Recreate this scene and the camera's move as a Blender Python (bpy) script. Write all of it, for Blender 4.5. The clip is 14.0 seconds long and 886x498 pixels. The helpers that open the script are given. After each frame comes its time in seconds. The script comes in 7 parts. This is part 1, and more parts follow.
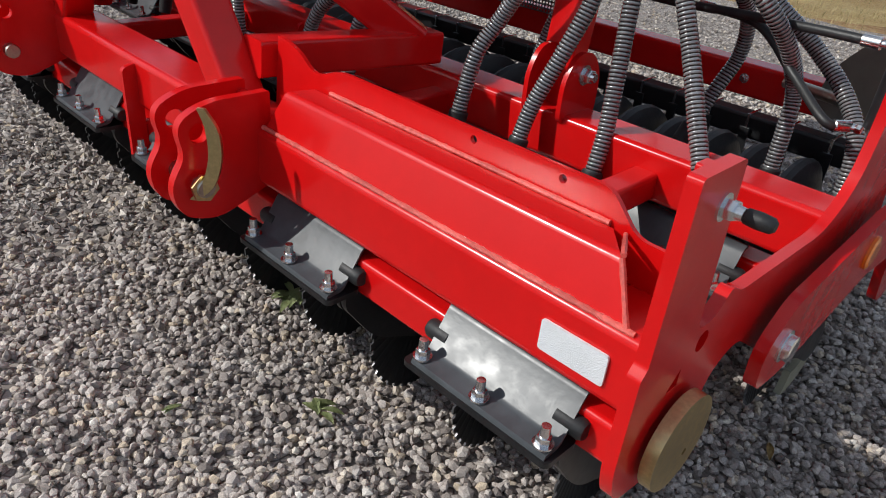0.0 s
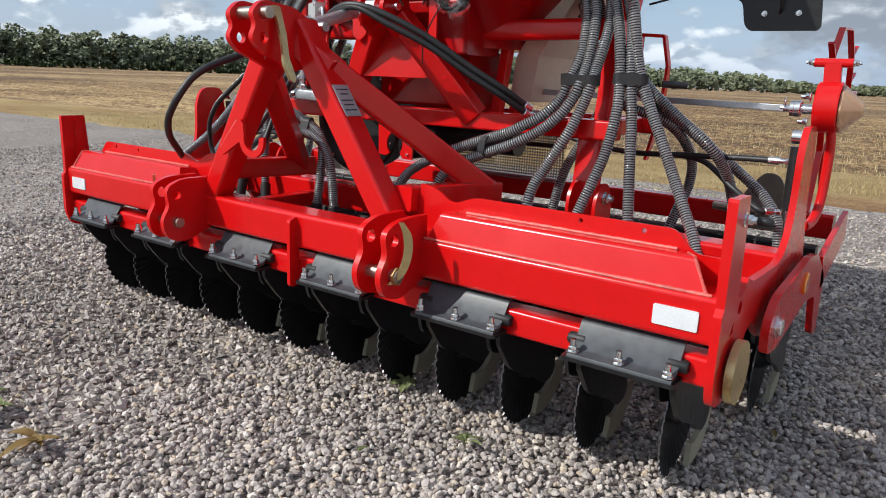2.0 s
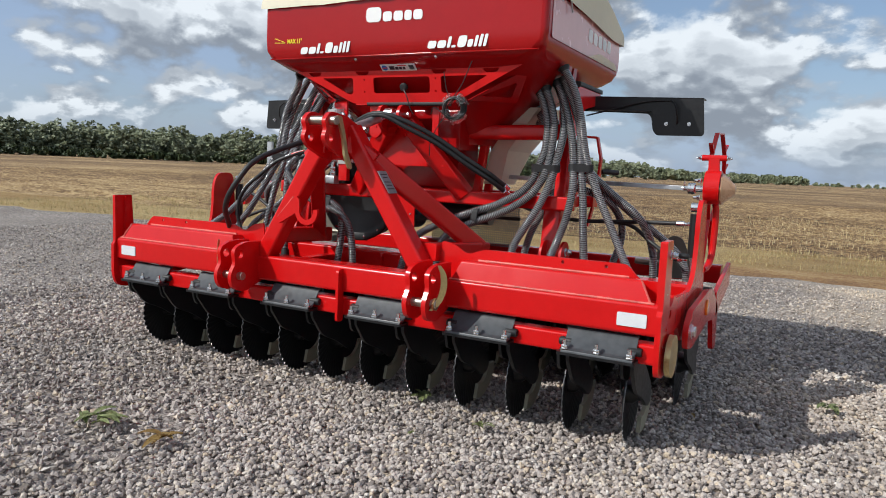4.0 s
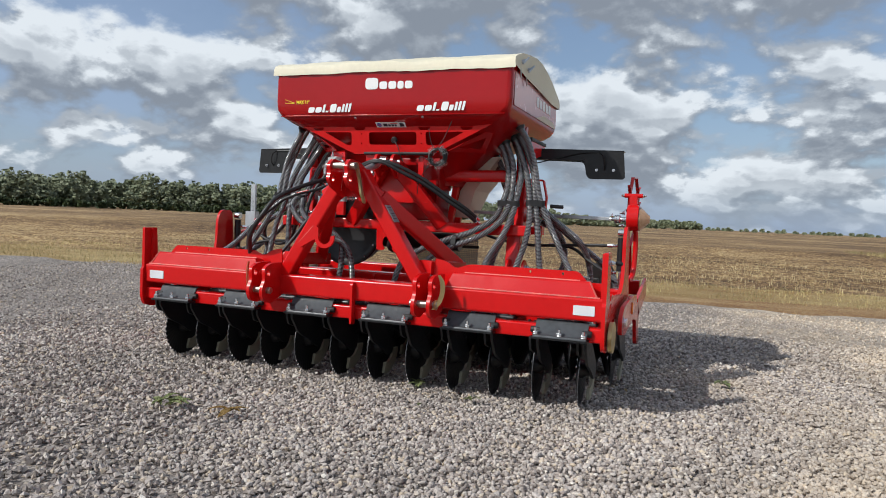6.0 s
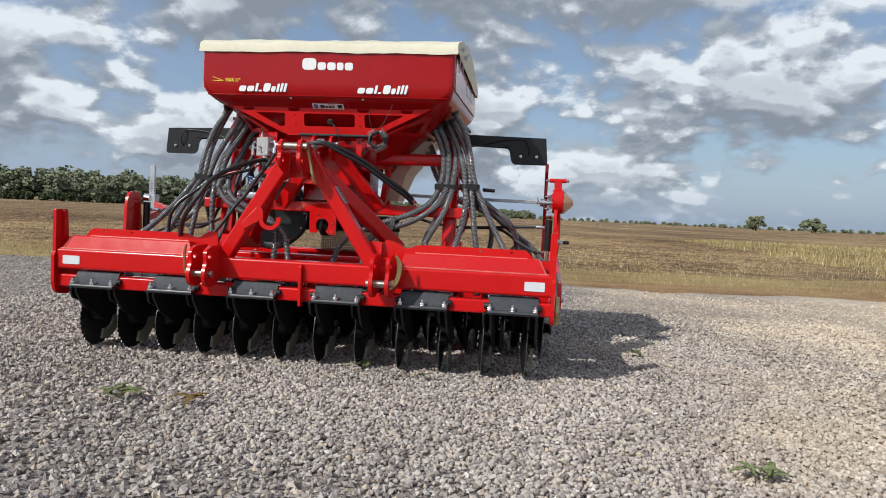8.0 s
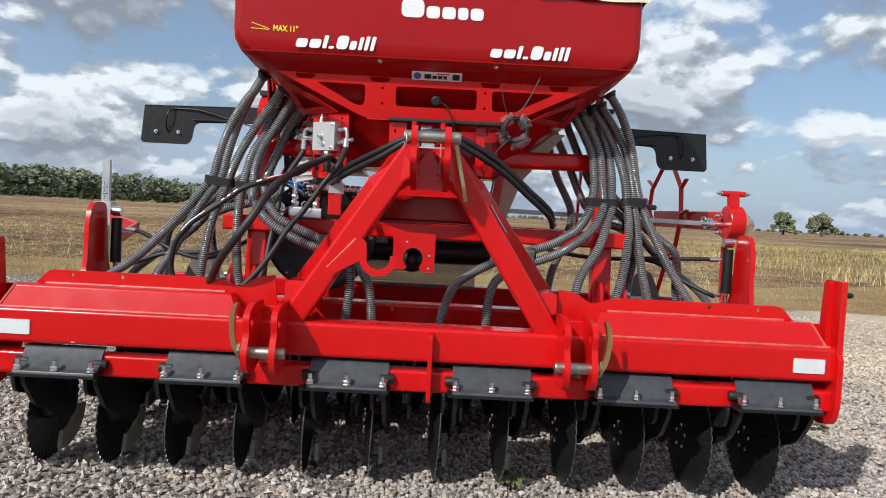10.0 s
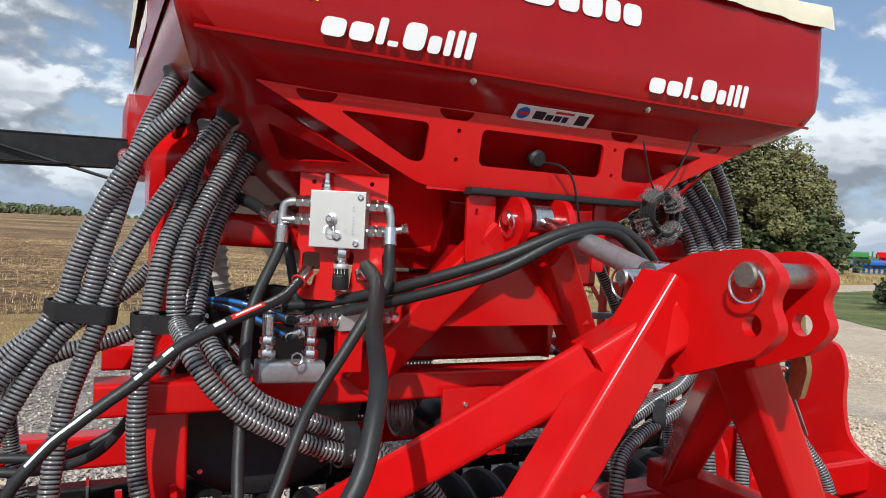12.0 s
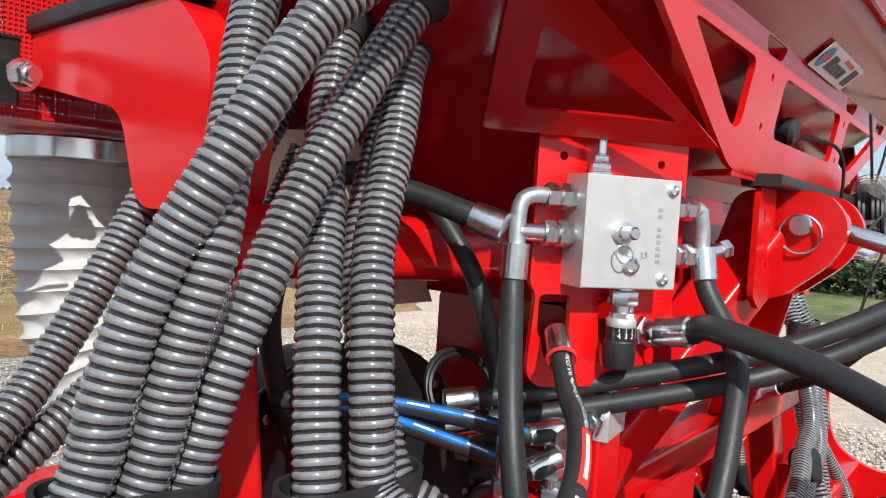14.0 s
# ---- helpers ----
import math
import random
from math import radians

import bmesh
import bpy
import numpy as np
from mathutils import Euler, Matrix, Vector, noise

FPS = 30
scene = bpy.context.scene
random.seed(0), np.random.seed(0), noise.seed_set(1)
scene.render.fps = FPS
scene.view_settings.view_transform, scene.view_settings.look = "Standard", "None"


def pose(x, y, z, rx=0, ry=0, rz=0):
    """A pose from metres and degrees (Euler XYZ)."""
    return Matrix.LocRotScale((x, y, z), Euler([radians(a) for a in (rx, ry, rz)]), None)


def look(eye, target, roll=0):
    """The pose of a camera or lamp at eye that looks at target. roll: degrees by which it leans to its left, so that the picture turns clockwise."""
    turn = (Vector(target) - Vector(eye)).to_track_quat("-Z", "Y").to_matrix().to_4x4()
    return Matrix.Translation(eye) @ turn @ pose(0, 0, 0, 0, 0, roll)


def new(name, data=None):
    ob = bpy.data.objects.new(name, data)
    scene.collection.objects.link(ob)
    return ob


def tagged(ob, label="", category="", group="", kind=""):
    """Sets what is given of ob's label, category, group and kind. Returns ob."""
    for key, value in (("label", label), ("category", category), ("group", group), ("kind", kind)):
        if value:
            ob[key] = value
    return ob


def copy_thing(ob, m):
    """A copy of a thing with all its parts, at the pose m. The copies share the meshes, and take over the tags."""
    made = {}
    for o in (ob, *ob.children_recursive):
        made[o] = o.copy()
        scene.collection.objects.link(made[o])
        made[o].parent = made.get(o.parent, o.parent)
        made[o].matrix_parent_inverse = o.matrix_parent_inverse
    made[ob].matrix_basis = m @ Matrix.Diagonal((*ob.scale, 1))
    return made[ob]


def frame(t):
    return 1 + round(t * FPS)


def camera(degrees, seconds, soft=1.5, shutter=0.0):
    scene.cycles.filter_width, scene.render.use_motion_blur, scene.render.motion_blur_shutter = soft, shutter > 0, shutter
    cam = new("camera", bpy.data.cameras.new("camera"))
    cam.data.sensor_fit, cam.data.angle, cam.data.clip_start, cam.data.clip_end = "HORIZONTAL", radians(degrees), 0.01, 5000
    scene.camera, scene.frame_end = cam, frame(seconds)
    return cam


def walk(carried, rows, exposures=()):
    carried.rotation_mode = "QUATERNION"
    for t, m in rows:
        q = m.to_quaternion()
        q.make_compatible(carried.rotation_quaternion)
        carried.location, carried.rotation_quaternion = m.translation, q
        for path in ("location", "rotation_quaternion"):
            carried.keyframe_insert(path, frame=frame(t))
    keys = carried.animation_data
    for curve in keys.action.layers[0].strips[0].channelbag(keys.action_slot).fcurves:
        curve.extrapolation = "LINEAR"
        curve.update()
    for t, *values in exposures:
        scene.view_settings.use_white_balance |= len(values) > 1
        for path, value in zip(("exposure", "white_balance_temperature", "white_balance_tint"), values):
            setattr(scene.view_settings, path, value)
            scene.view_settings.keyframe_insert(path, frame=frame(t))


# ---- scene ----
import itertools

cam = camera(63.9, 14.0, 1.0)
PATH = [
    (0, (1.732, -0.688, 1.134), (0.564, 0.591, 0.132), 5.7),
    (0.5, (1.755, -0.936, 1.119), (0.516, 0.467, 0.414), 4.2),
    (1, (1.797, -1.163, 1.11), (0.583, 0.351, 0.625), 3.6),
    (1.5, (1.824, -1.428, 1.086), (0.664, 0.141, 0.647), 3.3),
    (2, (1.833, -1.621, 1.086), (0.703, -0.039, 0.616), 2.3),
    (2.5, (1.857, -1.819, 1.089), (0.781, -0.191, 0.652), 2.5),
    (3, (1.891, -2.052, 1.071), (0.871, -0.357, 0.775), 2.3),
    (3.2, (1.9, -2.16, 1.076), (0.896, -0.456, 0.776), 2.3),
    (5.3, (1.953, -3.208, 1.067), (1.14, -1.382, 0.998), 2.3),
    (5.5, (1.951, -3.308, 1.039), (1.148, -1.477, 0.968), 2.3),
    (6, (1.953, -3.565, 0.991), (1.238, -1.699, 0.904), 2.4),
    (6.5, (1.998, -3.773, 0.905), (1.408, -1.864, 0.817), 2.5),
    (7, (1.974, -3.876, 0.834), (1.465, -1.943, 0.761), 2.5),
    (7.5, (1.759, -3.873, 0.86), (1.346, -1.918, 0.777), 2.5),
    (7.7, (1.617, -3.871, 0.896), (1.262, -1.905, 0.8), 2.5),
    (9.8, (0.201, -2.552, 0.986), (0.159, -0.555, 0.887), 3.0),
    (10, (0.057, -2.403, 1.015), (0.078, -0.405, 0.914), 3.0),
    (10.5, (-0.299, -2.024, 1.101), (-0.052, -0.041, 1.012), 3.5),
    (11, (-0.537, -1.604, 1.152), (-0.053, 0.336, 1.1), 3.4),
    (11.5, (-0.727, -1.213, 1.22), (-0.055, 0.671, 1.172), 3.3),
    (12, (-0.873, -0.844, 1.288), (0.014, 0.948, 1.244), 3.0),
    (12.5, (-0.885, -0.444, 1.295), (0.155, 1.263, 1.231), 3.0),
    (13, (-0.944, -0.148, 1.32), (0.201, 1.49, 1.238), 3.3),
    (13.5, (-1.039, 0.039, 1.341), (0.309, 1.514, 1.247), 3.6),
    (14, (-1.115, 0.223, 1.311), (0.419, 1.504, 1.217), 3.6),
]
walk(cam, [(t, look(eye, target, roll)) for t, eye, target, roll in PATH], [(t, stops, 6150, 8) for t, stops in ((0.0, -0.08), (0.5, 0.06), (1.5, 0.22), (2.5, 0.14), (3.2, 0.06), (5.5, -0.13), (7.5, -0.15), (10.0, 0.0), (11.5, 0.0), (12.5, 0.12), (13.0, 0.32), (13.5, 0.44), (14.0, 0.49))])

# ---- world, sun, exposure ----
sun = new("sun", bpy.data.lights.new("sun", "SUN"))
sun.data.energy, sun.data.angle, sun.data.color = 4.0, radians(0.53), (1.0, 0.95, 0.87)
sun.matrix_world = look((-8.2, -10.4, 10), (0, 0, 0))

world = bpy.data.worlds.new("sky")
scene.world = world
world.use_nodes = True


class Nodes:
    """Small helper to write node trees in few lines."""

    def __init__(self, tree):
        self.tree = tree
        tree.nodes.clear()

    def add(self, kind, **values):
        n = self.tree.nodes.new("ShaderNode" + kind)
        if "operation" in values:
            n.operation, n.use_clamp = values["operation"], values.get("use_clamp", False)
        if "noise_dimensions" in values:
            n.noise_dimensions = values["noise_dimensions"]
        if "interpolation_type" in values:
            n.interpolation_type = values["interpolation_type"]
        if "data_type" in values:
            n.data_type, n.blend_type = values["data_type"], values["blend_type"]
        if "sky_type" in values:
            n.sky_type, n.sun_disc = values["sky_type"], values["sun_disc"]
        if "feature" in values:
            n.feature = values["feature"]
        return n

    def link(self, a, b):
        self.tree.links.new(a, b)

    def put(self, socket, value):
        if isinstance(value, bpy.types.NodeSocket):
            self.link(value, socket)
        else:
            socket.default_value = value

    def math(self, op, a, b=0.0, clamp=False):
        n = self.add("Math", operation=op, use_clamp=clamp)
        self.put(n.inputs[0], a)
        self.put(n.inputs[1], b)
        return n.outputs[0]

    def noise(self, vector, scale, detail=4.0, rough=0.55, distort=0.0, dims="3D"):
        n = self.add("TexNoise", noise_dimensions=dims)
        if vector is not None:
            self.link(vector, n.inputs["Vector"])
        n.inputs["Scale"].default_value = scale
        n.inputs["Detail"].default_value = detail
        n.inputs["Roughness"].default_value = rough
        n.inputs["Distortion"].default_value = distort
        return n.outputs["Fac"]

    def ramp(self, value, stops):
        n = self.add("ValToRGB")
        self.link(value, n.inputs[0])
        e = n.color_ramp.elements
        while len(e) < len(stops):
            e.new(0.5)
        for item, (at, colour) in zip(e, stops):
            item.position = at
            item.color = (*colour, 1) if len(colour) == 3 else colour
        return n.outputs["Color"]

    def steps(self, value, lo, hi, a=0.0, b=1.0):
        n = self.add("MapRange", interpolation_type="SMOOTHSTEP")
        self.put(n.inputs["Value"], value)
        for key, v in (("From Min", lo), ("From Max", hi), ("To Min", a), ("To Max", b)):
            self.put(n.inputs[key], v)
        return n.outputs["Result"]

    def mix(self, fac, a, b, blend="MIX"):
        n = self.add("Mix", data_type="RGBA", blend_type=blend)
        self.put(n.inputs["Factor"], fac)
        for socket, value in ((n.inputs[6], a), (n.inputs[7], b)):
            self.put(socket, (*value, 1) if isinstance(value, tuple) and len(value) == 3 else value)
        return n.outputs[2]


w = Nodes(world.node_tree)
sky = w.add("TexSky", sky_type="NISHITA", sun_disc=False)
sky.sun_elevation, sky.sun_rotation, sky.altitude = radians(37.1), radians(218.3), 60
sky.air_density, sky.dust_density, sky.ozone_density = 1.0, 1.6, 1.5
coord = w.add("TexCoord").outputs["Generated"]
split = w.add("SeparateXYZ")
w.link(coord, split.inputs[0])


def cloud_point(rise, turn):
    """A place on the cloud deck along the sky's direction: clouds shrink and flatten towards the horizon. rise looks a little higher."""
    high = w.math("ADD", w.math("MAXIMUM", split.outputs[2], 0.0), rise)
    near = w.math("DIVIDE", 1.0, w.math("ADD", high, 0.55))
    p = w.add("CombineXYZ")
    w.link(w.math("ADD", w.math("MULTIPLY", split.outputs[0], near), turn), p.inputs[0])
    w.link(w.math("MULTIPLY", split.outputs[1], near), p.inputs[1])
    w.link(w.math("MULTIPLY", w.math("MULTIPLY", high, near), 1.0), p.inputs[2])
    return p.outputs[0]


def puffs(point, scale):
    """Rounded heads of cumulus."""
    n = w.add("TexVoronoi", feature="SMOOTH_F1")
    w.link(point, n.inputs["Vector"])
    n.inputs["Scale"].default_value = scale
    n.inputs["Smoothness"].default_value = 0.6
    return n.outputs["Distance"]


def cloud_body(rise):
    p = cloud_point(rise, 1.37)
    body = w.noise(p, 3.5, 9.0, 0.55, 0.1)
    body = w.math("SUBTRACT", body, w.math("MULTIPLY", puffs(p, 9.0), 0.16))
    return w.math("SUBTRACT", body, w.math("MULTIPLY", puffs(p, 24.0), 0.08))


thick, above, far_above = cloud_body(0.0), cloud_body(0.013), cloud_body(0.050)
veil = w.noise(cloud_point(0.0, 4.1), 1.1, 6.0, 0.6, 0.6)
cover = w.steps(thick, 0.312, 0.415)
crest = w.steps(w.math("SUBTRACT", thick, above), -0.035, 0.045)
bulk = w.steps(w.math("SUBTRACT", thick, far_above), -0.040, 0.075)
core = w.steps(thick, 0.40, 0.56)
lit = w.math("ADD", w.math("MULTIPLY", bulk, 0.62), w.math("MULTIPLY", crest, 0.38))
shade = w.math("MULTIPLY", w.math("SUBTRACT", 1.0, w.math("MULTIPLY", core, 0.35)), lit)
cloud = w.ramp(shade, [(0.0, (0.290, 0.318, 0.365)), (0.30, (0.405, 0.436, 0.480)), (0.58, (0.60, 0.63, 0.665)), (0.85, (0.90, 0.925, 0.945))])
cloud = w.mix(1.0, cloud, (9.4, 9.4, 9.4), "MULTIPLY")
thin = w.mix(w.steps(veil, 0.36, 0.72, 0.25, 0.72), sky.outputs[0], (3.9, 4.8, 6.7))
haze = w.mix(w.steps(split.outputs[2], 0.0, 0.14, 0.45, 0.0), thin, (4.2, 5.2, 6.9))
full = w.mix(w.math("MULTIPLY", cover, w.steps(split.outputs[2], 0.0, 0.07, 0.30, 0.97)), haze, cloud)
back = w.add("Background")
w.link(full, back.inputs[0])
back.inputs[1].default_value = 0.106
w.link(back.outputs[0], w.add("OutputWorld").inputs[0])

# ---- materials ----
def material(name, colour, rough=0.5, metal=0.0, coat=0.0, vary=0.12, scale=18.0, bump=0.0, bump_scale=120.0, dirt=None, dirt_amount=0.0, spread=0.0, per_island=False, rough_vary=0.12):
    """A painted, metal, rubber or cloth surface with colour and gloss varied at two scales."""
    m = bpy.data.materials.new(name)
    m.use_nodes = True
    n = Nodes(m.node_tree)
    b = n.add("BsdfPrincipled")
    at = n.add("TexCoord").outputs["Object"]
    coarse, fine = n.noise(at, scale * 0.18, 4.0), n.noise(at, scale * 3.0, 5.0, 0.6)
    both = n.math("ADD", n.math("MULTIPLY", coarse, 0.6), n.math("MULTIPLY", fine, 0.4))
    dark, pale = tuple(c * (1 - vary) for c in colour), tuple(min(1, c * (1 + vary)) for c in colour)
    tint = n.mix(n.steps(both, 0.35, 0.65), dark, pale)
    if dirt:
        speck = n.steps(n.noise(at, scale * 1.3, 8.0, 0.7), 0.58, 0.72, 0.0, dirt_amount)
        tint = n.mix(speck, tint, dirt)
    if spread:
        chance = n.add("NewGeometry").outputs["Random Per Island"] if per_island else n.add("ObjectInfo").outputs["Random"]
        tone = n.add("HueSaturation")
        n.link(n.steps(chance, 0.0, 1.0, 1 - spread, 1 + spread), tone.inputs["Value"])
        n.link(tint, tone.inputs["Color"])
        tint = tone.outputs[0]
    n.link(tint, b.inputs["Base Color"])
    n.link(n.steps(fine, 0.3, 0.7, max(0.02, rough * (1 - rough_vary)), min(1, rough * (1 + rough_vary))), b.inputs["Roughness"])
    b.inputs["Metallic"].default_value = metal
    b.inputs["Specular IOR Level"].default_value = 0.42 if metal < 0.5 else 0.5
    b.inputs["Coat Weight"].default_value = coat
    b.inputs["Coat Roughness"].default_value = 0.06
    if bump:
        bp = n.add("Bump")
        bp.inputs["Strength"].default_value = bump
        bp.inputs["Distance"].default_value = 0.002
        n.link(n.noise(at, bump_scale, 4.0, 0.6), bp.inputs["Height"])
        n.link(bp.outputs[0], b.inputs["Normal"])
    n.link(b.outputs[0], n.add("OutputMaterial").inputs[0])
    return m


RED = material("red_paint", (0.58, 0.0045, 0.005), 0.22, coat=0.08, vary=0.06, scale=6, bump=0.06, bump_scale=60, dirt=(0.50, 0.30, 0.24), dirt_amount=0.03)
HOPPER_RED = material("red_hopper_paint", (0.335, 0.0030, 0.0040), 0.17, coat=0.0, vary=0.06, scale=4, bump=0.03, bump_scale=20)
# beads coloured paler than the red paint to carry their bright highlights
WELD = material("welded_seam", (0.60, 0.11, 0.09), 0.36, coat=0.1, vary=0.3, scale=60, bump=0.8, bump_scale=160)
BLACK = material("black_paint", (0.012, 0.012, 0.013), 0.34, vary=0.3, scale=14, bump=0.1, bump_scale=90, dirt=(0.12, 0.11, 0.10), dirt_amount=0.12)
STEEL_BLACK = material("dark_coated_steel", (0.055, 0.060, 0.066), 0.36, coat=0.0, vary=0.25, scale=10, bump=0.12, bump_scale=60, dirt=(0.18, 0.16, 0.14), dirt_amount=0.10)
DISC = material("black_disc_steel", (0.010, 0.010, 0.011), 0.42, vary=0.3, scale=10, bump=0.1, bump_scale=70, dirt=(0.09, 0.08, 0.07), dirt_amount=0.15)
WORN_EDGE = material("worn_disc_edge", (0.16, 0.16, 0.165), 0.36, metal=0.7, vary=0.3, scale=30)
RUBBER = material("black_rubber", (0.016, 0.016, 0.017), 0.52, vary=0.25, scale=20, bump=0.25, bump_scale=220, dirt=(0.12, 0.11, 0.10), dirt_amount=0.10)
HYDRAULIC = material("hydraulic_hose_rubber", (0.020, 0.021, 0.022), 0.46, vary=0.2, scale=40, bump=0.2, bump_scale=400, dirt=(0.10, 0.10, 0.10), dirt_amount=0.08)
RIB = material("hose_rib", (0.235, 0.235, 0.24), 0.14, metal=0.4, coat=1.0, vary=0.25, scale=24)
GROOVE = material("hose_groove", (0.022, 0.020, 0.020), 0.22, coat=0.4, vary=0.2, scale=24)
BAND = material("stainless_band", (0.66, 0.66, 0.66), 0.2, metal=1.0, vary=0.06, scale=20)
ZINC = material("bright_zinc", (0.72, 0.73, 0.74), 0.24, metal=1.0, vary=0.05, scale=40, bump=0.03, bump_scale=200)
GOLD = material("yellow_zinc", (0.60, 0.48, 0.24), 0.34, metal=1.0, vary=0.2, scale=40, bump=0.1, bump_scale=120)
PIN = material("machined_pin_steel", (0.48, 0.43, 0.36), 0.34, metal=1.0, vary=0.2, scale=50)
ALU = material("aluminium_block", (0.53, 0.53, 0.515), 0.5, metal=0.55, vary=0.02, scale=30, bump=0.03, bump_scale=300)
GALV = material("galvanised_steel", (0.46, 0.48, 0.50), 0.42, metal=0.8, vary=0.15, scale=30, bump=0.1, bump_scale=120)
CREAM = material("cream_canvas", (0.70, 0.65, 0.50), 0.62, vary=0.06, scale=8, bump=0.35, bump_scale=60, dirt=(0.45, 0.42, 0.34), dirt_amount=0.12)
FUNNEL = material("cream_plastic", (0.62, 0.55, 0.44), 0.4, vary=0.06, scale=8, bump=0.05)
DUCT = material("grey_duct_cloth", (0.47, 0.46, 0.445), 0.62, vary=0.08, scale=20, bump=0.4, bump_scale=120)
WHITE = material("white_vinyl", (0.80, 0.80, 0.79), 0.4, vary=0.03, scale=30)
REFLECT = material("white_reflector", (0.74, 0.76, 0.78), 0.22, coat=0.6, vary=0.05, scale=60, bump=0.9, bump_scale=500)
YELLOW = material("yellow_vinyl", (0.85, 0.62, 0.02), 0.4, vary=0.04)
ORANGE = material("amber_reflector", (0.80, 0.20, 0.01), 0.2, coat=0.6, vary=0.1, scale=60)
LABEL_RED = material("red_vinyl", (0.62, 0.03, 0.02), 0.4, vary=0.04)
LABEL_BLUE = material("blue_vinyl", (0.015, 0.15, 0.48), 0.4, vary=0.06)
LABEL_DARK = material("dark_print", (0.02, 0.02, 0.03), 0.45, vary=0.05)
SCRAPER = material("pale_scraper_plastic", (0.30, 0.28, 0.20), 0.5, vary=0.08, scale=14, bump=0.1)
OLIVE = material("olive_grey_plate", (0.14, 0.13, 0.105), 0.4, vary=0.1, scale=10, bump=0.05)
PINK = material("faded_pink_panel", (0.62, 0.30, 0.30), 0.25, coat=0.5, vary=0.05, scale=4)
TAN = material("tan_panel_print", (0.52, 0.36, 0.16), 0.3, coat=0.4, vary=0.05, scale=4)
PLASTIC_WRAP = material("clear_wrap", (0.9, 0.9, 0.9), 0.10, coat=0.4, vary=0.05, scale=60, bump=0.9, bump_scale=90)
PLASTIC_WRAP.node_tree.nodes["Principled BSDF"].inputs["Transmission Weight"].default_value = 0.92
PLASTIC_WRAP.node_tree.nodes["Principled BSDF"].inputs["IOR"].default_value = 1.08
WIRE = material("black_cable", (0.012, 0.012, 0.012), 0.45, vary=0.1)


def mesh_material(name, colour, cell, hole, rough=0.35, metal=0.6, flat=False):
    """Perforated sheet: round holes let the light through."""
    m = bpy.data.materials.new(name)
    m.use_nodes = True
    n = Nodes(m.node_tree)
    at = n.add("TexCoord").outputs["Object"]
    sep = n.add("SeparateXYZ")
    n.link(at, sep.inputs[0])
    def wave(v):
        return n.math("ABSOLUTE", n.math("SUBTRACT", n.math("FRACT", n.math("DIVIDE", v, cell)), 0.5))
    u = n.math("ADD", sep.outputs[0], n.math("MULTIPLY", sep.outputs[1], 1.0))
    if flat:
        u = sep.outputs[0]
    a, c = wave(u), wave(sep.outputs[1 if flat else 2])
    r = n.math("SQRT", n.math("ADD", n.math("MULTIPLY", a, a), n.math("MULTIPLY", c, c)))
    b = n.add("BsdfPrincipled")
    b.inputs["Base Color"].default_value = (*colour, 1)
    b.inputs["Roughness"].default_value = rough
    b.inputs["Metallic"].default_value = metal
    b.inputs["Specular IOR Level"].default_value = 0.42 if metal < 0.5 else 0.5
    clear = n.add("BsdfTransparent")
    mixer = n.add("MixShader")
    n.link(n.math("GREATER_THAN", r, hole), mixer.inputs[0])
    n.link(clear.outputs[0], mixer.inputs[1])
    n.link(b.outputs[0], mixer.inputs[2])
    n.link(mixer.outputs[0], n.add("OutputMaterial").inputs[0])
    return m


RED_MESH = mesh_material("red_perforated_sheet", (0.55, 0.01, 0.012), 0.0062, 0.34, metal=0.0)
GUARD_MESH = mesh_material("grey_perforated_sheet", (0.16, 0.17, 0.18), 0.014, 0.33)

CONE = material("tan_cone_plastic", (0.56, 0.33, 0.19), 0.28, coat=0.3, vary=0.06, scale=10)


